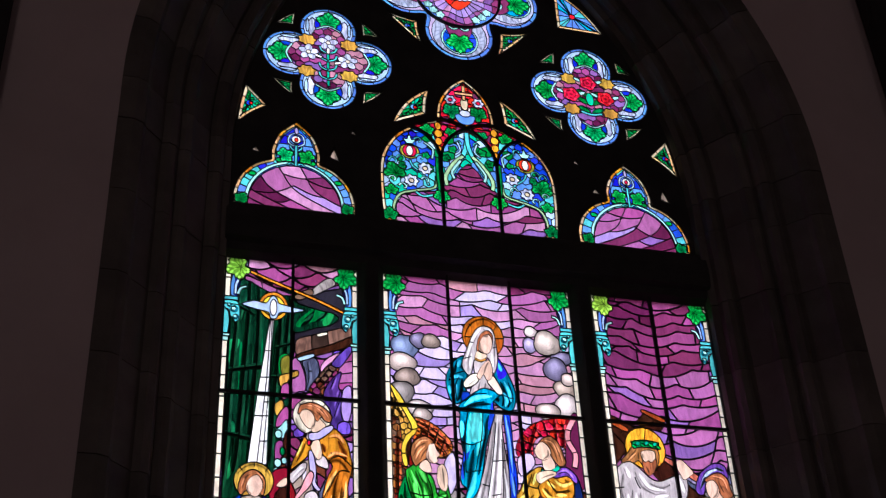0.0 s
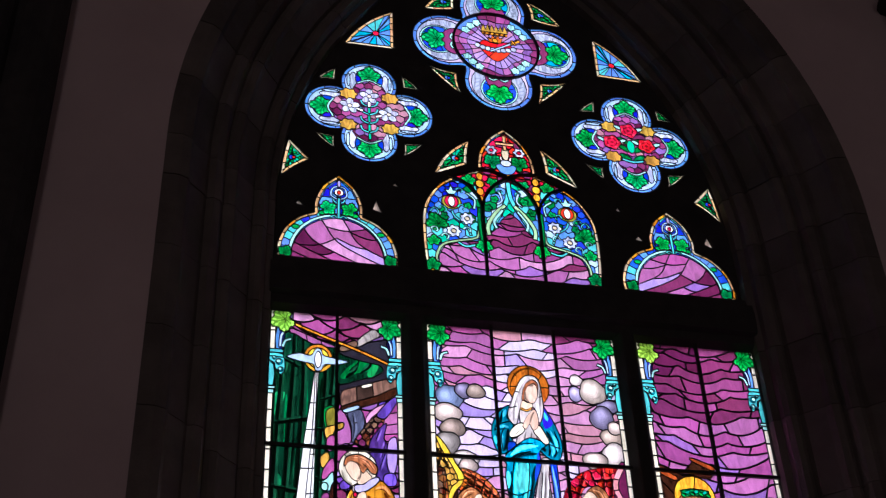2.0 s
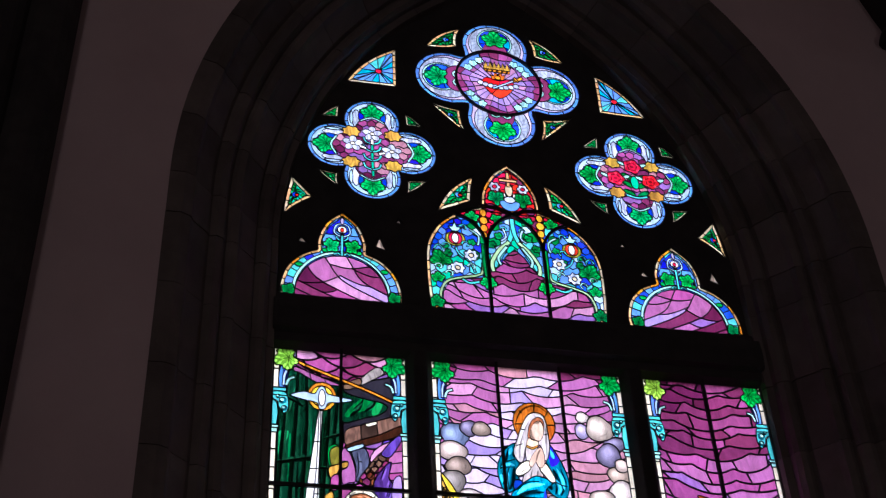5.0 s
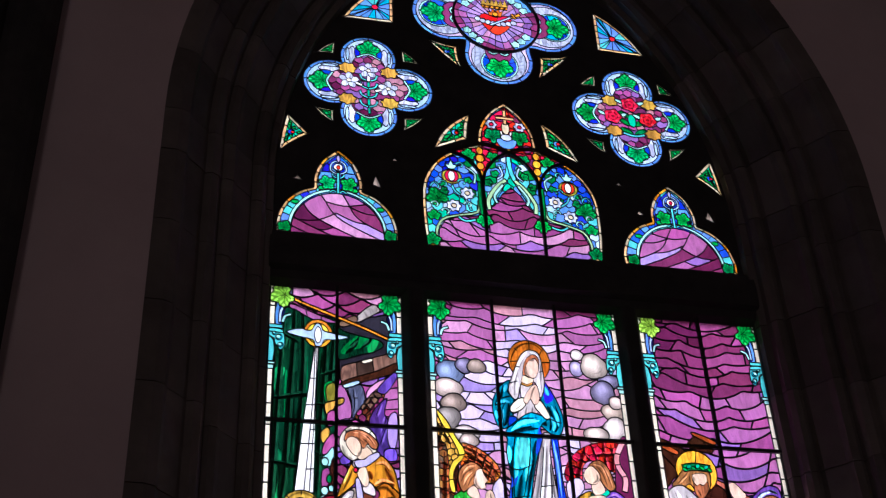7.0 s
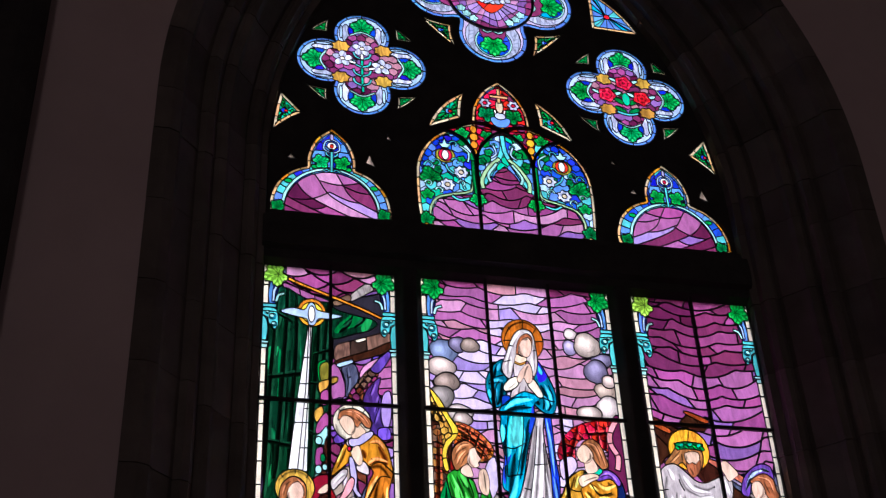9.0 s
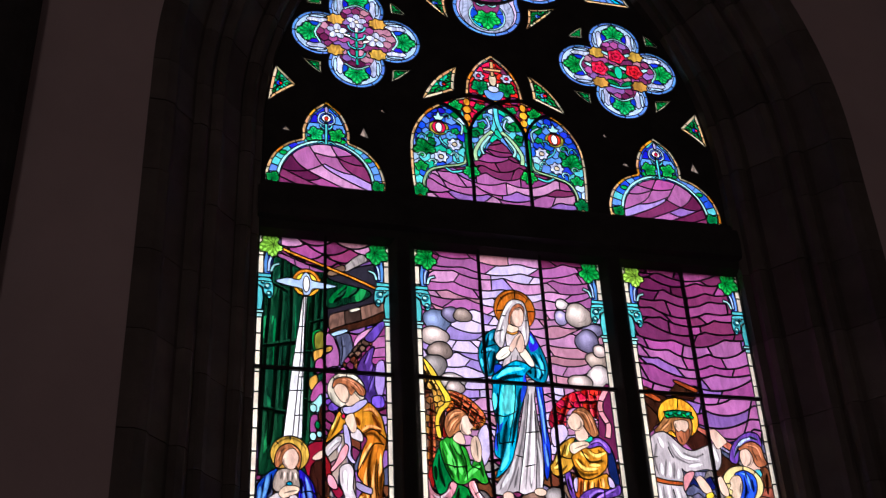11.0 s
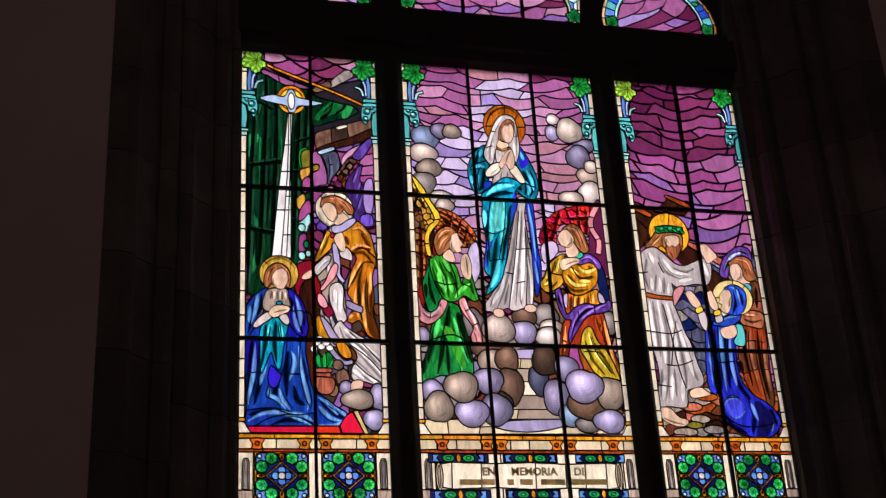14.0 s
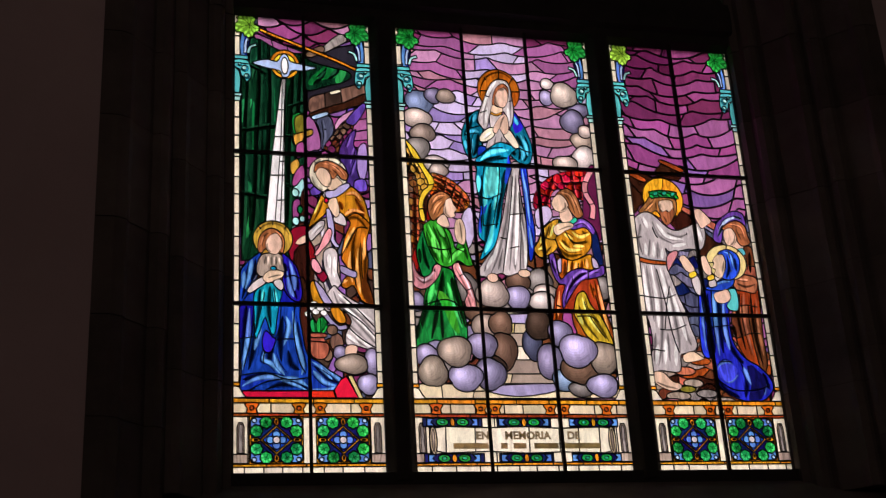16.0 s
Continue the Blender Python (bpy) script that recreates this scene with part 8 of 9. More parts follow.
centre.fold([(0.48, 4.74), (0.47, 4.56)], span)
centre.fold([(0.195, 4.54), (0.275, 4.525)], span)
centre.fold([(0.315, 4.705), (0.245, 4.495)], span)
centre.fold([(0.345, 4.66), (0.525, 4.68)], span)
centre.shape("dark_red", [(0.165, 4.52), (0.2, 4.6), (0.235, 4.595), (0.21, 4.48)], within=span, lead=0)
centre.shape("dark_red", [(0.39, 4.61), (0.46, 4.67), (0.49, 4.555), (0.44, 4.57)], within=span, lead=0)
centre.shape("wine", [(0.525, 4.765), (0.6, 4.74), (0.595, 4.365), (0.48, 4.29), (0.465, 4.47)], lead=FINE)
quill = centre.band("pink", [(0.55, 4.76), (0.5, 4.665), (0.5, 4.595), (0.535, 4.52), (0.52, 4.44)], 0.034, lead=FINE)
centre.cut([(0.485, 4.68), (0.545, 4.67)], quill, True)
centre.cut([(0.48, 4.605), (0.545, 4.615)], quill, True)
centre.cut([(0.49, 4.525), (0.565, 4.545)], quill, True)
centre.shape("sky_lilac", [(0.175, 4.475), (0.255, 4.51), (0.275, 4.44), (0.185, 4.365)], lead=FINE)
mantle_r = centre.shape("navy", [(0.51, 4.403), (0.54, 4.351), (0.553, 4.256), (0.559, 4.151), (0.526, 4.108), (0.503, 4.212), (0.498, 4.324)], lead=FINE)
skirts = centre.shape("orange", [(0.285, 4.193), (0.345, 4.178), (0.397, 4.18), (0.487, 4.218), (0.5, 4.149), (0.516, 4.046), (0.532, 3.943), (0.543, 3.859), (0.567, 3.775), (0.567, 3.688), (0.478, 3.67), (0.414, 3.702), (0.35, 3.734), (0.282, 3.716), (0.234, 3.731), (0.216, 3.784), (0.232, 3.884), (0.255, 3.986), (0.28, 4.038), (0.267, 4.113)], lead=FINE)
centre.mix(skirts, "orange", "amber", "rust")
centre.leads(skirts, [(0.345, 4.178), (0.324, 4.067)], [(0.411, 4.181), (0.396, 4.104)], [(0.478, 4.044), (0.502, 3.891), (0.546, 3.741)], [(0.247, 3.902), (0.286, 3.886)])
centre.valleys(skirts, 0.016, [(0.327, 4.171), (0.311, 4.073)], [(0.372, 4.172), (0.357, 4.089)], [(0.431, 4.181), (0.424, 4.112)], [(0.493, 4.059), (0.509, 3.892), (0.532, 3.734)], [(0.464, 4.044), (0.481, 3.942)], [(0.257, 3.936), (0.234, 3.768)])
centre.ridges(skirts, 0.018, [(0.347, 4.164), (0.335, 4.081)], [(0.395, 4.166), (0.382, 4.103)], [(0.46, 4.189), (0.46, 4.127)], [(0.511, 4.028), (0.528, 3.875), (0.551, 3.721)], [(0.275, 3.987), (0.254, 3.835)])
drop = centre.shape("yellow", [(0.358, 3.905), (0.382, 3.97), (0.427, 3.985), (0.456, 3.907), (0.507, 3.841), (0.55, 3.741), (0.561, 3.665), (0.478, 3.676), (0.416, 3.718), (0.374, 3.797), (0.349, 3.85)], lead=FINE)
centre.leads(drop, [(0.409, 3.974), (0.442, 3.839), (0.534, 3.694)], [(0.368, 3.837), (0.442, 3.839), (0.493, 3.807)])
centre.valleys(drop, 0.018, [(0.382, 3.905), (0.411, 3.798), (0.481, 3.7)], [(0.441, 3.89), (0.491, 3.79), (0.541, 3.694)])
centre.ridges(drop, 0.02, [(0.407, 3.953), (0.43, 3.852), (0.492, 3.74)], [(0.365, 3.878), (0.396, 3.785)])
stole = centre.shape("violet", [(0.232, 4.202), (0.267, 4.214), (0.276, 4.127), (0.293, 4.059), (0.341, 4.102), (0.412, 4.129), (0.48, 4.12), (0.556, 4.154), (0.556, 4.095), (0.488, 4.069), (0.421, 4.056), (0.372, 4.003), (0.324, 3.934), (0.288, 3.879), (0.289, 3.953), (0.313, 4.022), (0.279, 4.028), (0.248, 4.085)], lead=FINE)
centre.leads(stole, [(0.362, 4.11), (0.358, 4)], [(0.459, 4.12), (0.46, 4.064)], [(0.254, 4.113), (0.289, 4.128)])
centre.valleys(stole, 0.014, [(0.301, 3.903), (0.338, 4.006), (0.422, 4.091), (0.526, 4.108)], [(0.246, 4.175), (0.265, 4.093)])
centre.ridges(stole, 0.014, [(0.297, 3.93), (0.342, 4.04), (0.409, 4.104), (0.471, 4.106)], [(0.36, 4.02), (0.434, 4.077), (0.536, 4.129)], [(0.258, 4.189), (0.278, 4.086)])
centre.shape("sky_lilac", [(0.28, 4.169), (0.308, 4.184), (0.297, 4.1), (0.28, 4.107)], lead=FINE)
centre.shape("sky_lilac", [(0.491, 4.197), (0.518, 4.184), (0.53, 4.136), (0.495, 4.135)], lead=FINE)
centre.shape("magenta", [(0.29, 3.866), (0.331, 3.87), (0.34, 3.79), (0.354, 3.737), (0.302, 3.716), (0.274, 3.769)], lead=FINE)
bodice = centre.shape("gold", [(0.171, 4.276), (0.201, 4.348), (0.247, 4.399), (0.298, 4.43), (0.328, 4.42), (0.315, 4.388), (0.278, 4.368), (0.306, 4.299), (0.283, 4.242), (0.236, 4.206), (0.186, 4.186), (0.155, 4.209), (0.148, 4.247)], lead=FINE)
centre.leads(bodice, [(0.192, 4.326), (0.251, 4.3), (0.299, 4.302)])
centre.valleys(bodice, 0.014, [(0.253, 4.385), (0.225, 4.313), (0.178, 4.242)], [(0.201, 4.201), (0.254, 4.258)])
centre.ridges(bodice, 0.016, [(0.222, 4.355), (0.187, 4.27)], [(0.281, 4.393), (0.253, 4.314)], [(0.171, 4.234), (0.22, 4.257)])
arm = centre.shape("amber", [(0.287, 4.316), (0.347, 4.364), (0.417, 4.378), (0.487, 4.381), (0.505, 4.325), (0.491, 4.254), (0.444, 4.206), (0.379, 4.176), (0.329, 4.188), (0.306, 4.226), (0.29, 4.27)], lead=FINE)
centre.leads(arm, [(0.346, 4.354), (0.394, 4.285), (0.493, 4.31)])
centre.valleys(arm, 0.02, [(0.295, 4.253), (0.351, 4.203), (0.435, 4.216)], [(0.357, 4.333), (0.4, 4.278), (0.478, 4.295)], [(0.451, 4.365), (0.474, 4.323)], [(0.32, 4.303), (0.368, 4.235)])
centre.ridges(arm, 0.02, [(0.306, 4.296), (0.355, 4.241), (0.438, 4.245)], [(0.337, 4.339), (0.389, 4.306)], [(0.387, 4.355), (0.432, 4.322), (0.497, 4.346)], [(0.385, 4.264), (0.454, 4.266)])
scarf = centre.shape("violet", [(0.39, 4.416), (0.459, 4.44), (0.508, 4.41), (0.531, 4.368), (0.514, 4.339), (0.47, 4.384), (0.399, 4.366), (0.376, 4.383)], lead=FINE)
centre.ridges(scarf, 0.014, [(0.406, 4.399), (0.463, 4.419), (0.507, 4.375)])
centre.shape("sea", [(0.314, 4.42), (0.351, 4.403), (0.399, 4.438), (0.421, 4.449), (0.425, 4.421), (0.362, 4.383), (0.322, 4.388)], lead=FINE)
centre.shape("flesh", [(0.324, 4.481), (0.368, 4.512), (0.393, 4.477), (0.399, 4.434), (0.351, 4.407), (0.325, 4.424)], lead=0.002)
hair = centre.shape("hair", [(0.309, 4.574), (0.337, 4.611), (0.38, 4.628), (0.417, 4.608), (0.444, 4.566), (0.459, 4.509), (0.468, 4.462), (0.431, 4.439), (0.402, 4.466), (0.378, 4.505), (0.363, 4.558)], lead=FINE)
centre.ridges(hair, 0.01, [(0.343, 4.601), (0.397, 4.585), (0.424, 4.514)], [(0.411, 4.59), (0.439, 4.522), (0.451, 4.465)])
centre.valleys(hair, 0.01, [(0.369, 4.588), (0.399, 4.542), (0.419, 4.464)])
face = centre.shape("flesh", [(0.28, 4.529), (0.301, 4.57), (0.334, 4.589), (0.367, 4.562), (0.38, 4.519), (0.351, 4.478), (0.31, 4.477), (0.29, 4.494)], lead=0.002)
centre.valleys(face, 0.012, [(0.364, 4.54), (0.361, 4.504), (0.331, 4.481)])
palms = centre.shape("flesh", [(0.276, 4.375), (0.309, 4.402), (0.372, 4.412), (0.402, 4.399), (0.389, 4.377), (0.346, 4.357), (0.302, 4.327), (0.279, 4.34)], lead=0.002)
centre.valleys(palms, 0.007, [(0.305, 4.359), (0.356, 4.382), (0.391, 4.391)])
centre.puff("lilac", -0.515, 3.595, 0.07, 0.065)
centre.puff("grey_violet", -0.2, 3.655, 0.09, 0.08)
centre.puff("grey_violet", -0.165, 3.495, 0.09, 0.095)
centre.puff("beige", -0.485, 3.505, 0.085, 0.09)
centre.puff("lilac", -0.305, 3.475, 0.1, 0.08)
centre.puff("beige", -0.355, 3.62, 0.1, 0.09)
centre.puff("grey_violet", 0.255, 3.735, 0.075, 0.08)
centre.puff("grey_violet", 0.19, 3.57, 0.09, 0.105)
centre.puff("blue_grey", 0.265, 3.465, 0.085, 0.065)
centre.puff("stone_grey", 0.355, 3.415, 0.085, 0.045)
centre.puff("umber", 0.355, 3.535, 0.115, 0.1)
centre.puff("beige", 0.5, 3.595, 0.095, 0.1)
centre.puff("lilac", 0.475, 3.435, 0.095, 0.07)
centre.puff("lilac", 0.35, 3.635, 0.115, 0.1)

# right light: white-robed shape with a dark wooden cross, blue kneeling shape and a brown robe
right = light_panel("right", "magenta")
right.courses(0, 0.066, 0.075, 0.22, 0.24)
right.mix(0, "magenta", "orchid", "plum", "purple", "orchid")
right.zone(0, [(0.8, 5.645), (1.585, 5.665), (1.55, 5.175), (0.785, 5.1)], "plum", "plum", "magenta")
right.zone(0, [(0.8, 5.655), (1.195, 5.665), (1.165, 5.485), (0.805, 5.44)], "wine", "wine", "plum")
right.zone(0, [(0.785, 5.025), (1.54, 5.055), (1.505, 4.445), (1.07, 4.46), (0.78, 4.705)], "purple", "orchid", "magenta", "orchid")
crag = right.shape("slate", [(0.975, 4.31), (1.57, 4.485), (1.545, 4.225), (1.18, 3.965), (1.09, 3.62), (0.91, 3.55)], lead=FINE)
right.courses(crag, 0.06, 0.02, 0.09)
right.mix(crag, "slate", "slate", "stone_grey", "navy", "grey_violet")
earth = right.shape("brown", [(0.8, 3.615), (1.295, 3.795), (1.53, 3.63), (1.485, 3.34), (0.785, 3.335)], curve=False, lead=FINE)
right.courses(earth, 0.045, 0.012, 0.09)
right.mix(earth, "brown", "terracotta", "beige", "dark_brown", "rust", "stone_grey")
right.disc("terracotta", 0.975, 3.525, 0.07, 0.025, lead=FINE)
right.disc("beige", 1.02, 3.455, 0.06, 0.025, lead=FINE)
right.disc("beige", 0.92, 3.38, 0.075, 0.025, lead=FINE)
right.disc("stone_grey", 1.095, 3.395, 0.065, 0.025, lead=FINE)
right.disc("rust", 1.08, 3.585, 0.065, 0.025, lead=FINE)
right.disc("pink", 0.88, 3.345, 0.07, 0.02, lead=FINE)
right.disc("olive", 0.98, 3.42, 0.05, 0.02, lead=FINE)
right.disc("beige", 1.19, 3.355, 0.07, 0.02, lead=FINE)
cross = right.shape("dark_brown", [(0.765, 4.785), (0.875, 4.76), (0.99, 4.68), (1.1, 4.54), (1.245, 4.365), (1.34, 4.305), (1.22, 4.215), (1.105, 4.315), (0.995, 4.455), (0.865, 4.555), (0.785, 4.485), (0.76, 4.59)], lead=FINE)
right.cut([(0.775, 4.705), (0.9, 4.555)], cross, True)
right.cut([(1.1, 4.54), (1.025, 4.42)], cross, True)
right.cut([(1.205, 4.41), (1.14, 4.295)], cross, True)
right.shape("dark_brown", [(0.95, 4.76), (0.995, 4.815), (1.025, 4.845), (1.13, 4.79), (1.105, 4.72), (1.01, 4.73)], lead=FINE)
right.shape("rust", [(1.01, 4.85), (1.14, 4.8), (1.12, 4.775), (1, 4.83)], lead=FINE)
right.shape("rust", [(0.775, 4.77), (0.885, 4.725), (0.875, 4.695), (0.78, 4.74)], lead=FINE)
right.shape("terracotta", [(1.105, 4.55), (1.26, 4.475), (1.345, 4.405), (1.315, 4.385), (1.18, 4.47), (1.1, 4.52)], lead=FINE)
halo = right.disc("amber", 0.985, 4.595, 0.13, 0.135, lead=FINE)
right.cut([(1.005, 4.73), (0.985, 4.64)], halo, True)
right.cut([(0.91, 4.69), (0.94, 4.64)], halo, True)
right.cut([(0.86, 4.59), (0.905, 4.59)], halo, True)
right.cut([(0.885, 4.495), (0.92, 4.535)], halo, True)
right.cut([(1.095, 4.69), (1.05, 4.645)], halo, True)
right.cut([(1.115, 4.6), (1.065, 4.59)], halo, True)
right.cut([(1.07, 4.51), (1.035, 4.54)], halo, True)
hair = right.shape("hair", [(0.819, 4.504), (0.86, 4.55), (0.895, 4.596), (0.942, 4.624), (1.032, 4.617), (1.068, 4.582), (1.063, 4.523), (1.042, 4.474), (1.005, 4.443), (0.971, 4.46), (0.95, 4.488), (0.928, 4.513), (0.889, 4.489), (0.845, 4.483)], lead=FINE)
right.valleys(hair, 0.01, [(0.848, 4.505), (0.897, 4.551), (0.931, 4.59)], [(0.935, 4.517), (0.935, 4.568)])
right.ridges(hair, 0.01, [(0.87, 4.514), (0.919, 4.56)])
face = right.shape("flesh", [(0.957, 4.573), (1.01, 4.586), (1.044, 4.573), (1.037, 4.521), (1.012, 4.495), (0.969, 4.5), (0.952, 4.532)], lead=0.002)
right.valleys(face, 0.012, [(0.963, 4.562), (0.958, 4.525)])
beard = right.shape("hair", [(0.955, 4.525), (0.97, 4.504), (0.993, 4.516), (1.013, 4.506), (1.043, 4.533), (1.043, 4.485), (1.015, 4.44), (0.984, 4.42), (0.956, 4.455)], lead=0.002)
right.valleys(beard, 0.01, [(0.974, 4.482), (0.99, 4.439)])
crown = right.band("leaf_dark", [(0.904, 4.611), (0.957, 4.624), (1.015, 4.624), (1.076, 4.616)], 0.045, lead=FINE)
for k, (x, z) in enumerate(((0.914, 4.604), (0.942, 4.624), (0.97, 4.614), (0.998, 4.63), (1.025, 4.617), (1.052, 4.626), (1.071, 4.608))):
    right.disc("sea" if k % 2 else "leaf", x, z, 0.018, 0.011, lead=0.003, turn=35 if k % 2 else -35, n=10)
alb = right.shape("silver", [(0.774, 4.201), (0.85, 4.189), (0.948, 4.179), (0.959, 4.129), (0.978, 4.06), (1.001, 3.973), (1.032, 3.888), (1.052, 3.785), (1.077, 3.691), (1.053, 3.646), (0.992, 3.629), (0.965, 3.615), (0.953, 3.528), (0.9, 3.518), (0.833, 3.527), (0.78, 3.516), (0.775, 3.579), (0.802, 3.679), (0.801, 3.78), (0.783, 3.881), (0.775, 3.984), (0.77, 4.088)], lead=FINE)
right.leads(alb, [(0.787, 3.971), (0.912, 3.96), (0.993, 3.99)], [(0.804, 3.78), (0.935, 3.769), (1.046, 3.812)], [(0.882, 4.162), (0.911, 3.953), (0.932, 3.749), (0.963, 3.621)], [(0.96, 4.059), (0.92, 3.919), (0.879, 3.714)], [(0.795, 3.652), (0.882, 3.64)])
right.valleys(alb, 0.02, [(0.825, 4.16), (0.824, 3.986), (0.83, 3.814)], [(0.875, 4.162), (0.89, 3.953), (0.865, 3.714), (0.823, 3.553)], [(0.928, 4.135), (0.955, 3.92), (0.967, 3.749), (0.964, 3.631)], [(0.974, 3.903), (1.016, 3.75), (1.04, 3.676)], [(0.904, 3.748), (0.895, 3.58)], [(0.828, 3.747), (0.799, 3.579)])
right.ridges(alb, 0.022, [(0.804, 4.159), (0.803, 3.985), (0.808, 3.862)], [(0.854, 4.161), (0.861, 3.952), (0.853, 3.781)], [(0.908, 4.149), (0.932, 3.954), (0.936, 3.783)], [(0.955, 4.024), (0.993, 3.835), (1.016, 3.703)], [(0.886, 3.714), (0.865, 3.563)], [(0.948, 3.715), (0.929, 3.554)], [(0.836, 3.68), (0.81, 3.563)])
top = right.shape("silver", [(0.77, 4.429), (0.813, 4.482), (0.872, 4.503), (0.916, 4.479), (0.961, 4.434), (1.003, 4.399), (1.056, 4.391), (1.113, 4.415), (1.19, 4.444), (1.229, 4.409), (1.216, 4.317), (1.179, 4.269), (1.111, 4.274), (1.037, 4.257), (0.979, 4.251), (0.96, 4.272), (0.964, 4.218), (0.944, 4.178), (0.851, 4.193), (0.778, 4.208), (0.771, 4.264), (0.768, 4.353)], lead=FINE)
right.leads(top, [(0.881, 4.485), (0.907, 4.356), (0.977, 4.286), (1.061, 4.275)], [(0.784, 4.336), (0.906, 4.348)], [(1.109, 4.407), (1.105, 4.277)])
right.valleys(top, 0.018, [(0.823, 4.424), (0.796, 4.319), (0.812, 4.223)], [(0.897, 4.442), (0.928, 4.349), (1.015, 4.302)], [(0.868, 4.325), (0.847, 4.217)], [(0.916, 4.313), (0.902, 4.205)], [(1.153, 4.409), (1.172, 4.294)], [(0.981, 4.373), (1.05, 4.347), (1.111, 4.371)])
right.ridges(top, 0.02, [(0.843, 4.469), (0.863, 4.397)], [(0.924, 4.429), (0.978, 4.351), (1.077, 4.334)], [(0.836, 4.302), (0.833, 4.224)], [(0.887, 4.312), (0.881, 4.212)], [(0.939, 4.271), (0.93, 4.206)], [(1.183, 4.418), (1.198, 4.324)], [(1.005, 4.288), (1.094, 4.305)])
right.shape("rust", [(0.769, 4.215), (0.851, 4.196), (0.949, 4.189), (0.957, 4.168), (0.848, 4.172), (0.773, 4.19)], lead=FINE)
right.shape("pink", [(0.96, 4.218), (1.009, 4.259), (1.036, 4.246), (0.99, 4.173), (0.955, 4.129)], lead=FINE)
right.shape("flesh", [(1.165, 4.498), (1.173, 4.524), (1.211, 4.537), (1.253, 4.495), (1.277, 4.459), (1.247, 4.432), (1.207, 4.408), (1.187, 4.447)], lead=0.002)
foot = right.shape("flesh", [(0.791, 3.519), (0.848, 3.514), (0.893, 3.465), (0.942, 3.449), (0.939, 3.423), (0.885, 3.409), (0.82, 3.431), (0.784, 3.464)], lead=0.003)
right.valleys(foot, 0.01, [(0.797, 3.46), (0.855, 3.435), (0.921, 3.422)])
right.shape("flesh", [(0.98, 3.618), (1.039, 3.643), (1.087, 3.617), (1.106, 3.6), (1.048, 3.583), (0.985, 3.578)], lead=0.003)
shroud = right.shape("blue_grey", [(1.274, 4.342), (1.302, 4.43), (1.356, 4.492), (1.429, 4.532), (1.487, 4.52), (1.502, 4.476), (1.495, 4.431), (1.43, 4.443), (1.359, 4.418), (1.322, 4.322)], lead=FINE)
right.mix(shroud, "blue_grey", "slate", "violet")
right.ridges(shroud, 0.016, [(1.318, 4.387), (1.373, 4.463), (1.453, 4.496)])
right.valleys(shroud, 0.014, [(1.306, 4.357), (1.355, 4.44)], [(1.424, 4.502), (1.481, 4.483)])
coat = right.shape("brown", [(1.437, 4.283), (1.501, 4.31), (1.522, 4.257), (1.52, 4.112), (1.512, 3.935), (1.499, 3.726), (1.501, 3.589), (1.467, 3.514), (1.397, 3.567), (1.346, 3.648), (1.32, 3.75), (1.316, 3.86), (1.374, 4.001), (1.351, 4.064), (1.412, 4.102), (1.454, 4.182)], lead=FINE)
right.mix(coat, "rust", "brown", "terracotta")
right.leads(coat, [(1.338, 3.913), (1.421, 3.932), (1.506, 3.917)], [(1.44, 4.003), (1.427, 3.793), (1.448, 3.555)], [(1.322, 3.722), (1.429, 3.759), (1.5, 3.753)], [(1.454, 4.182), (1.52, 4.177)])
right.valleys(coat, 0.018, [(1.389, 4.002), (1.359, 3.861), (1.376, 3.655)], [(1.462, 4.004), (1.449, 3.794), (1.469, 3.572)], [(1.498, 4.27), (1.483, 4.133)], [(1.322, 3.808), (1.33, 3.722)])
right.ridges(coat, 0.016, [(1.418, 4.003), (1.397, 3.827), (1.42, 3.622)], [(1.492, 3.969), (1.478, 3.794), (1.485, 3.623)], [(1.459, 4.254), (1.456, 4.146)])
wrap = right.shape("terracotta", [(1.361, 4.082), (1.415, 4.12), (1.501, 4.112), (1.52, 4.069), (1.492, 4.008), (1.427, 4.017), (1.371, 4.029)], lead=FINE)
right.valleys(wrap, 0.014, [(1.384, 4.065), (1.439, 4.046), (1.5, 4.062)])
right.ridges(wrap, 0.012, [(1.389, 4.094), (1.461, 4.089)])
right.shape("flesh", [(1.379, 4.309), (1.429, 4.348), (1.464, 4.313), (1.449, 4.265), (1.4, 4.259)], lead=0.002)
hair = right.shape("hair", [(1.341, 4.417), (1.395, 4.457), (1.449, 4.47), (1.495, 4.435), (1.504, 4.373), (1.515, 4.326), (1.456, 4.305), (1.428, 4.34), (1.415, 4.399), (1.371, 4.397)], lead=FINE)
right.ridges(hair, 0.01, [(1.4, 4.446), (1.465, 4.43), (1.484, 4.365)])
right.valleys(hair, 0.01, [(1.432, 4.414), (1.458, 4.342)])
face = right.shape("flesh", [(1.349, 4.399), (1.396, 4.42), (1.421, 4.391), (1.426, 4.348), (1.401, 4.307), (1.37, 4.298), (1.346, 4.334)], lead=0.002)
right.valleys(face, 0.012, [(1.419, 4.377), (1.408, 4.332), (1.378, 4.306)])
right.shape("turquoise", [(1.414, 4.278), (1.457, 4.291), (1.47, 4.255), (1.426, 4.235)], lead=FINE)
halo = right.shape("straw", ellipse(1.336, 4.196, 0.129, 0.113, 12), lead=FINE)
right.leads(halo, [(1.208, 4.191), (1.251, 4.193)], [(1.263, 4.272), (1.288, 4.241)], [(1.353, 4.308), (1.346, 4.265)], [(1.433, 4.279), (1.398, 4.245)], [(1.464, 4.197), (1.42, 4.195)])
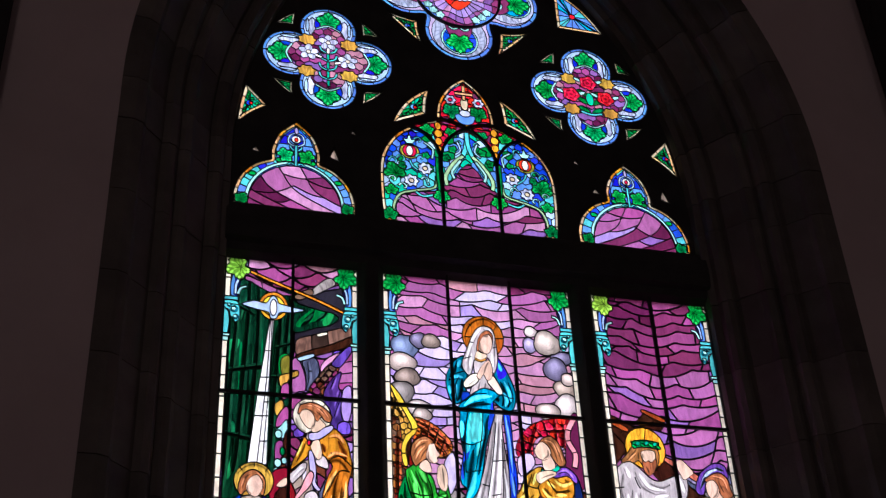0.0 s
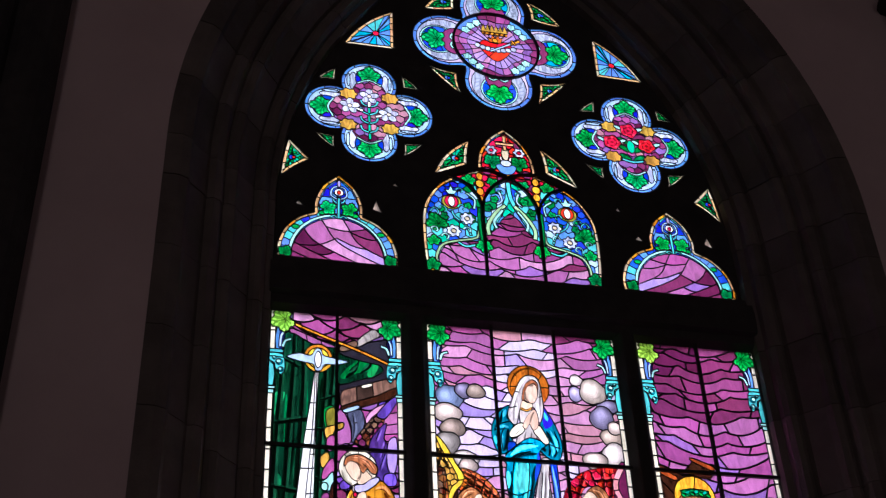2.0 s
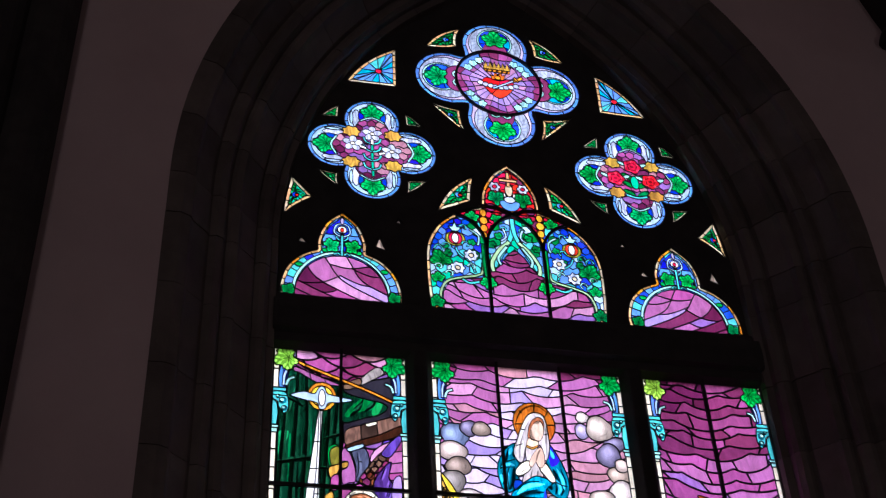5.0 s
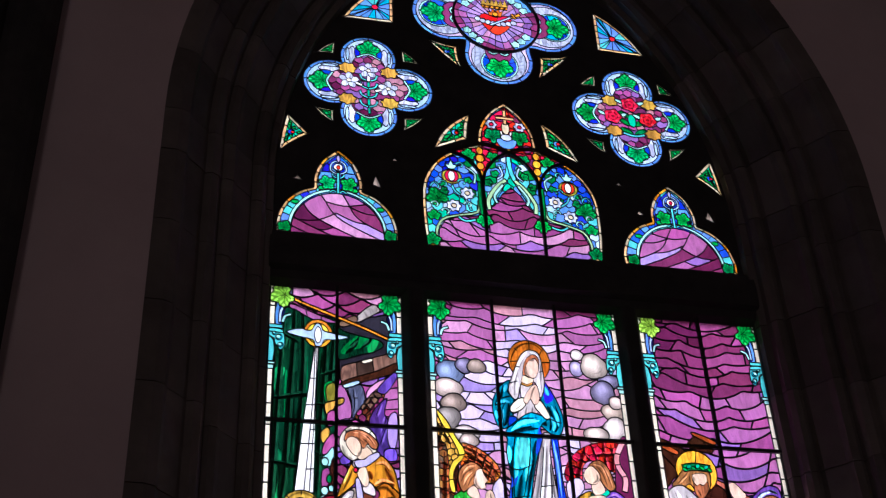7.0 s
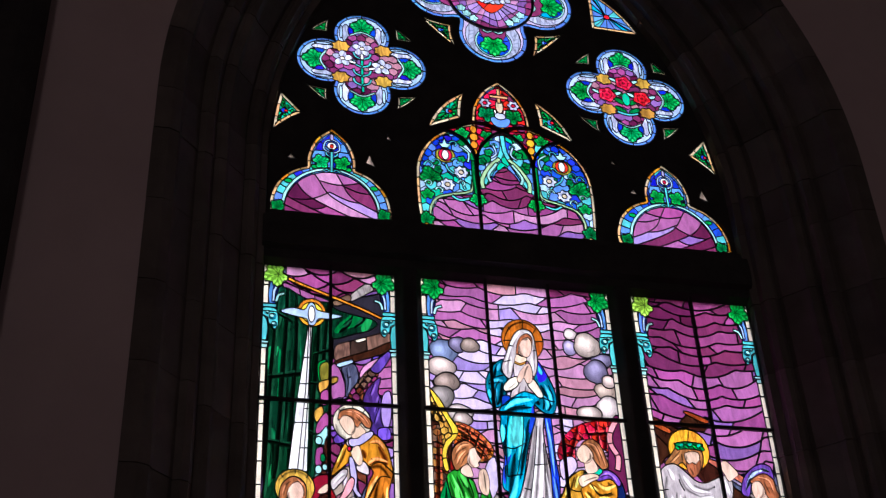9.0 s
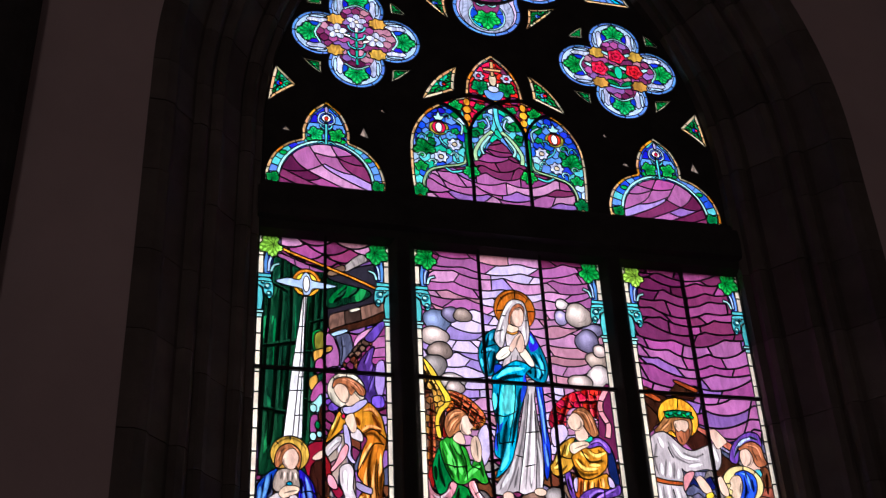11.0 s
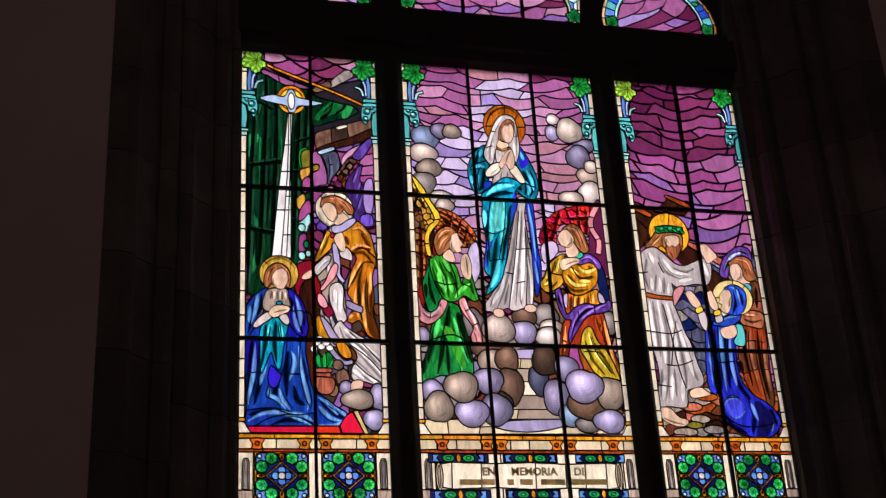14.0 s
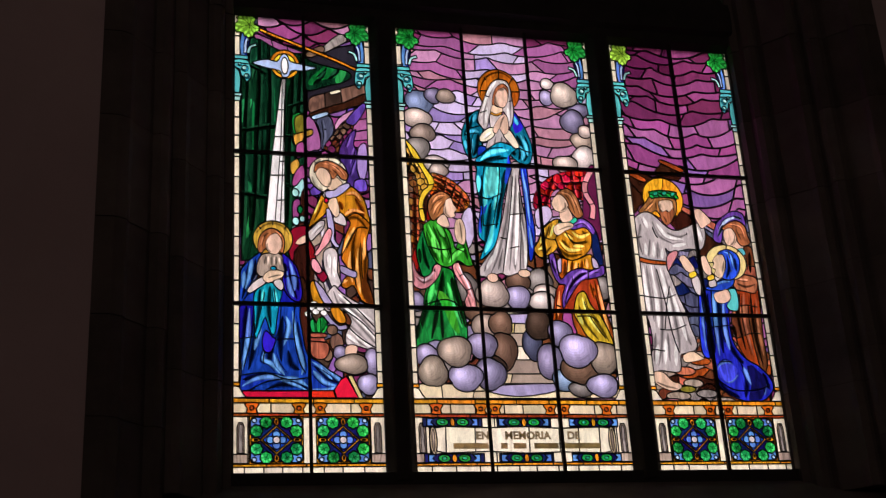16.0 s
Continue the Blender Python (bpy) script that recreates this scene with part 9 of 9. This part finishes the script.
drop = right.shape("blue", [(1.132, 3.994), (1.166, 4.009), (1.162, 3.856), (1.143, 3.685), (1.145, 3.604), (1.103, 3.627), (1.1, 3.752), (1.117, 3.89)], lead=FINE)
right.ridges(drop, 0.014, [(1.147, 3.977), (1.132, 3.821), (1.128, 3.651)])
cloak = right.shape("blue", [(1.155, 4.027), (1.214, 4.042), (1.291, 4.024), (1.323, 4), (1.309, 3.912), (1.298, 3.79), (1.31, 3.688), (1.368, 3.604), (1.448, 3.555), (1.507, 3.481), (1.508, 3.421), (1.456, 3.367), (1.378, 3.344), (1.31, 3.357), (1.244, 3.382), (1.182, 3.431), (1.161, 3.501), (1.167, 3.584), (1.155, 3.719), (1.153, 3.822), (1.144, 3.908)], lead=FINE)
right.leads(cloak, [(1.212, 4.025), (1.196, 3.823), (1.195, 3.585)], [(1.274, 4.005), (1.247, 3.789), (1.271, 3.619)], [(1.174, 3.584), (1.276, 3.586), (1.358, 3.587)], [(1.148, 3.787), (1.293, 3.804)], [(1.171, 3.478), (1.267, 3.419), (1.408, 3.42), (1.499, 3.454)])
right.valleys(cloak, 0.026, [(1.186, 3.996), (1.174, 3.822), (1.181, 3.635)], [(1.251, 3.998), (1.236, 3.806), (1.231, 3.636)], [(1.287, 3.859), (1.281, 3.687), (1.348, 3.57)], [(1.329, 3.587), (1.355, 3.486), (1.33, 3.373)], [(1.39, 3.567), (1.436, 3.48), (1.416, 3.361)], [(1.461, 3.521), (1.486, 3.421)], [(1.173, 3.491), (1.211, 3.418), (1.295, 3.373)])
right.ridges(cloak, 0.026, [(1.222, 3.997), (1.21, 3.823), (1.207, 3.619)], [(1.284, 3.981), (1.262, 3.79), (1.276, 3.653)], [(1.18, 3.534), (1.236, 3.579), (1.288, 3.552)], [(1.189, 3.504), (1.24, 3.472), (1.302, 3.506)], [(1.41, 3.537), (1.456, 3.454), (1.452, 3.387)], [(1.345, 3.553), (1.383, 3.44)], [(1.165, 3.978), (1.157, 3.805)])
right.shape("tone130_blue", [(1.19, 3.551), (1.25, 3.575), (1.301, 3.546), (1.286, 3.492), (1.232, 3.465), (1.188, 3.498)], within=cloak, lead=0)
right.shape("navy", [(1.367, 3.56), (1.428, 3.537), (1.473, 3.467), (1.428, 3.367), (1.349, 3.36), (1.378, 3.453)], within=cloak, lead=0)
right.shape("silver", [(1.211, 4.092), (1.247, 4.118), (1.291, 4.098), (1.249, 4.058), (1.208, 4.049)], lead=FINE)
fold = right.shape("blue", [(1.176, 4.027), (1.232, 4.061), (1.31, 4.098), (1.371, 4.097), (1.357, 4.054), (1.309, 4.024), (1.235, 4.015)], lead=FINE)
right.ridges(fold, 0.014, [(1.206, 4.032), (1.283, 4.069), (1.343, 4.078)])
hood = right.shape("blue", [(1.289, 4.252), (1.338, 4.279), (1.387, 4.27), (1.422, 4.231), (1.418, 4.163), (1.387, 4.108), (1.337, 4.085), (1.292, 4.101), (1.326, 4.16), (1.329, 4.221)], lead=FINE)
right.leads(hood, [(1.358, 4.272), (1.366, 4.179), (1.338, 4.092)])
right.valleys(hood, 0.016, [(1.347, 4.243), (1.349, 4.164), (1.324, 4.099)], [(1.396, 4.23), (1.393, 4.144)])
right.ridges(hood, 0.014, [(1.328, 4.264), (1.369, 4.244), (1.378, 4.165)])
face = right.shape("flesh", [(1.25, 4.207), (1.281, 4.241), (1.318, 4.245), (1.33, 4.206), (1.316, 4.141), (1.287, 4.094), (1.247, 4.114), (1.259, 4.147), (1.239, 4.16), (1.253, 4.182)], lead=0.002)
right.valleys(face, 0.012, [(1.323, 4.206), (1.304, 4.134)])
right.shape("flesh", [(1.038, 4.214), (1.07, 4.233), (1.101, 4.198), (1.126, 4.149), (1.114, 4.117), (1.07, 4.133), (1.047, 4.175)], lead=0.002)
right.shape("flesh", [(1.163, 4.208), (1.2, 4.238), (1.217, 4.202), (1.234, 4.146), (1.22, 4.106), (1.184, 4.13), (1.176, 4.172)], lead=0.002)
right.shape("silver", [(1.096, 4.092), (1.138, 4.107), (1.154, 4.048), (1.138, 3.984), (1.109, 4.008)], lead=FINE)
right.shape("silver", [(1.206, 4.081), (1.247, 4.089), (1.251, 4.047), (1.206, 4.035)], lead=FINE)
right.shape("yellow", [(1.085, 4.116), (1.127, 4.135), (1.134, 4.107), (1.092, 4.088)], lead=FINE)
right.shape("yellow", [(1.198, 4.102), (1.24, 4.118), (1.243, 4.089), (1.205, 4.077)], lead=FINE)
right.shape("turquoise", [(1.308, 4.017), (1.365, 4.033), (1.379, 3.966), (1.365, 3.899), (1.314, 3.898), (1.297, 3.926), (1.325, 3.965)], lead=FINE)
right.shape("flesh", [(1.225, 3.994), (1.275, 4.016), (1.32, 4.024), (1.33, 3.972), (1.285, 3.939), (1.236, 3.945)], lead=0.002)
finish(left, "left")
finish(centre, "centre")
finish(right, "right")

# ---------- lettering painted on the scroll ----------
for word, x, z, size in (("EN", -0.275, 3.134, 0.058), ("MEMORIA", -0.115, 3.134, 0.058), ("DE", 0.235, 3.134, 0.058)):
    text = bpy.data.curves.new("lettering", "FONT")
    text.body, text.size, text.extrude = word, size, 0.001
    text.resolution_u, text.offset = 6, 0.0022
    text.materials.append(glass("tone70_cream"))
    words = new("lettering", text)
    words.parent = window
    words.matrix_world = pose(x, -0.0085, z, 90, 0, 0)
for x0, x1 in ((-0.40, -0.21), (-0.14, -0.105), (-0.07, 0.0), (0.045, 0.18), (0.215, 0.42)):
    vs, fs = [], []
    box(vs, fs, (x0, -0.010, 3.082), (x1, -0.0075, 3.112))
    part("lettering_bar", mesh_of(vs, fs, "lettering_bar", glass("tone70_cream")), window)
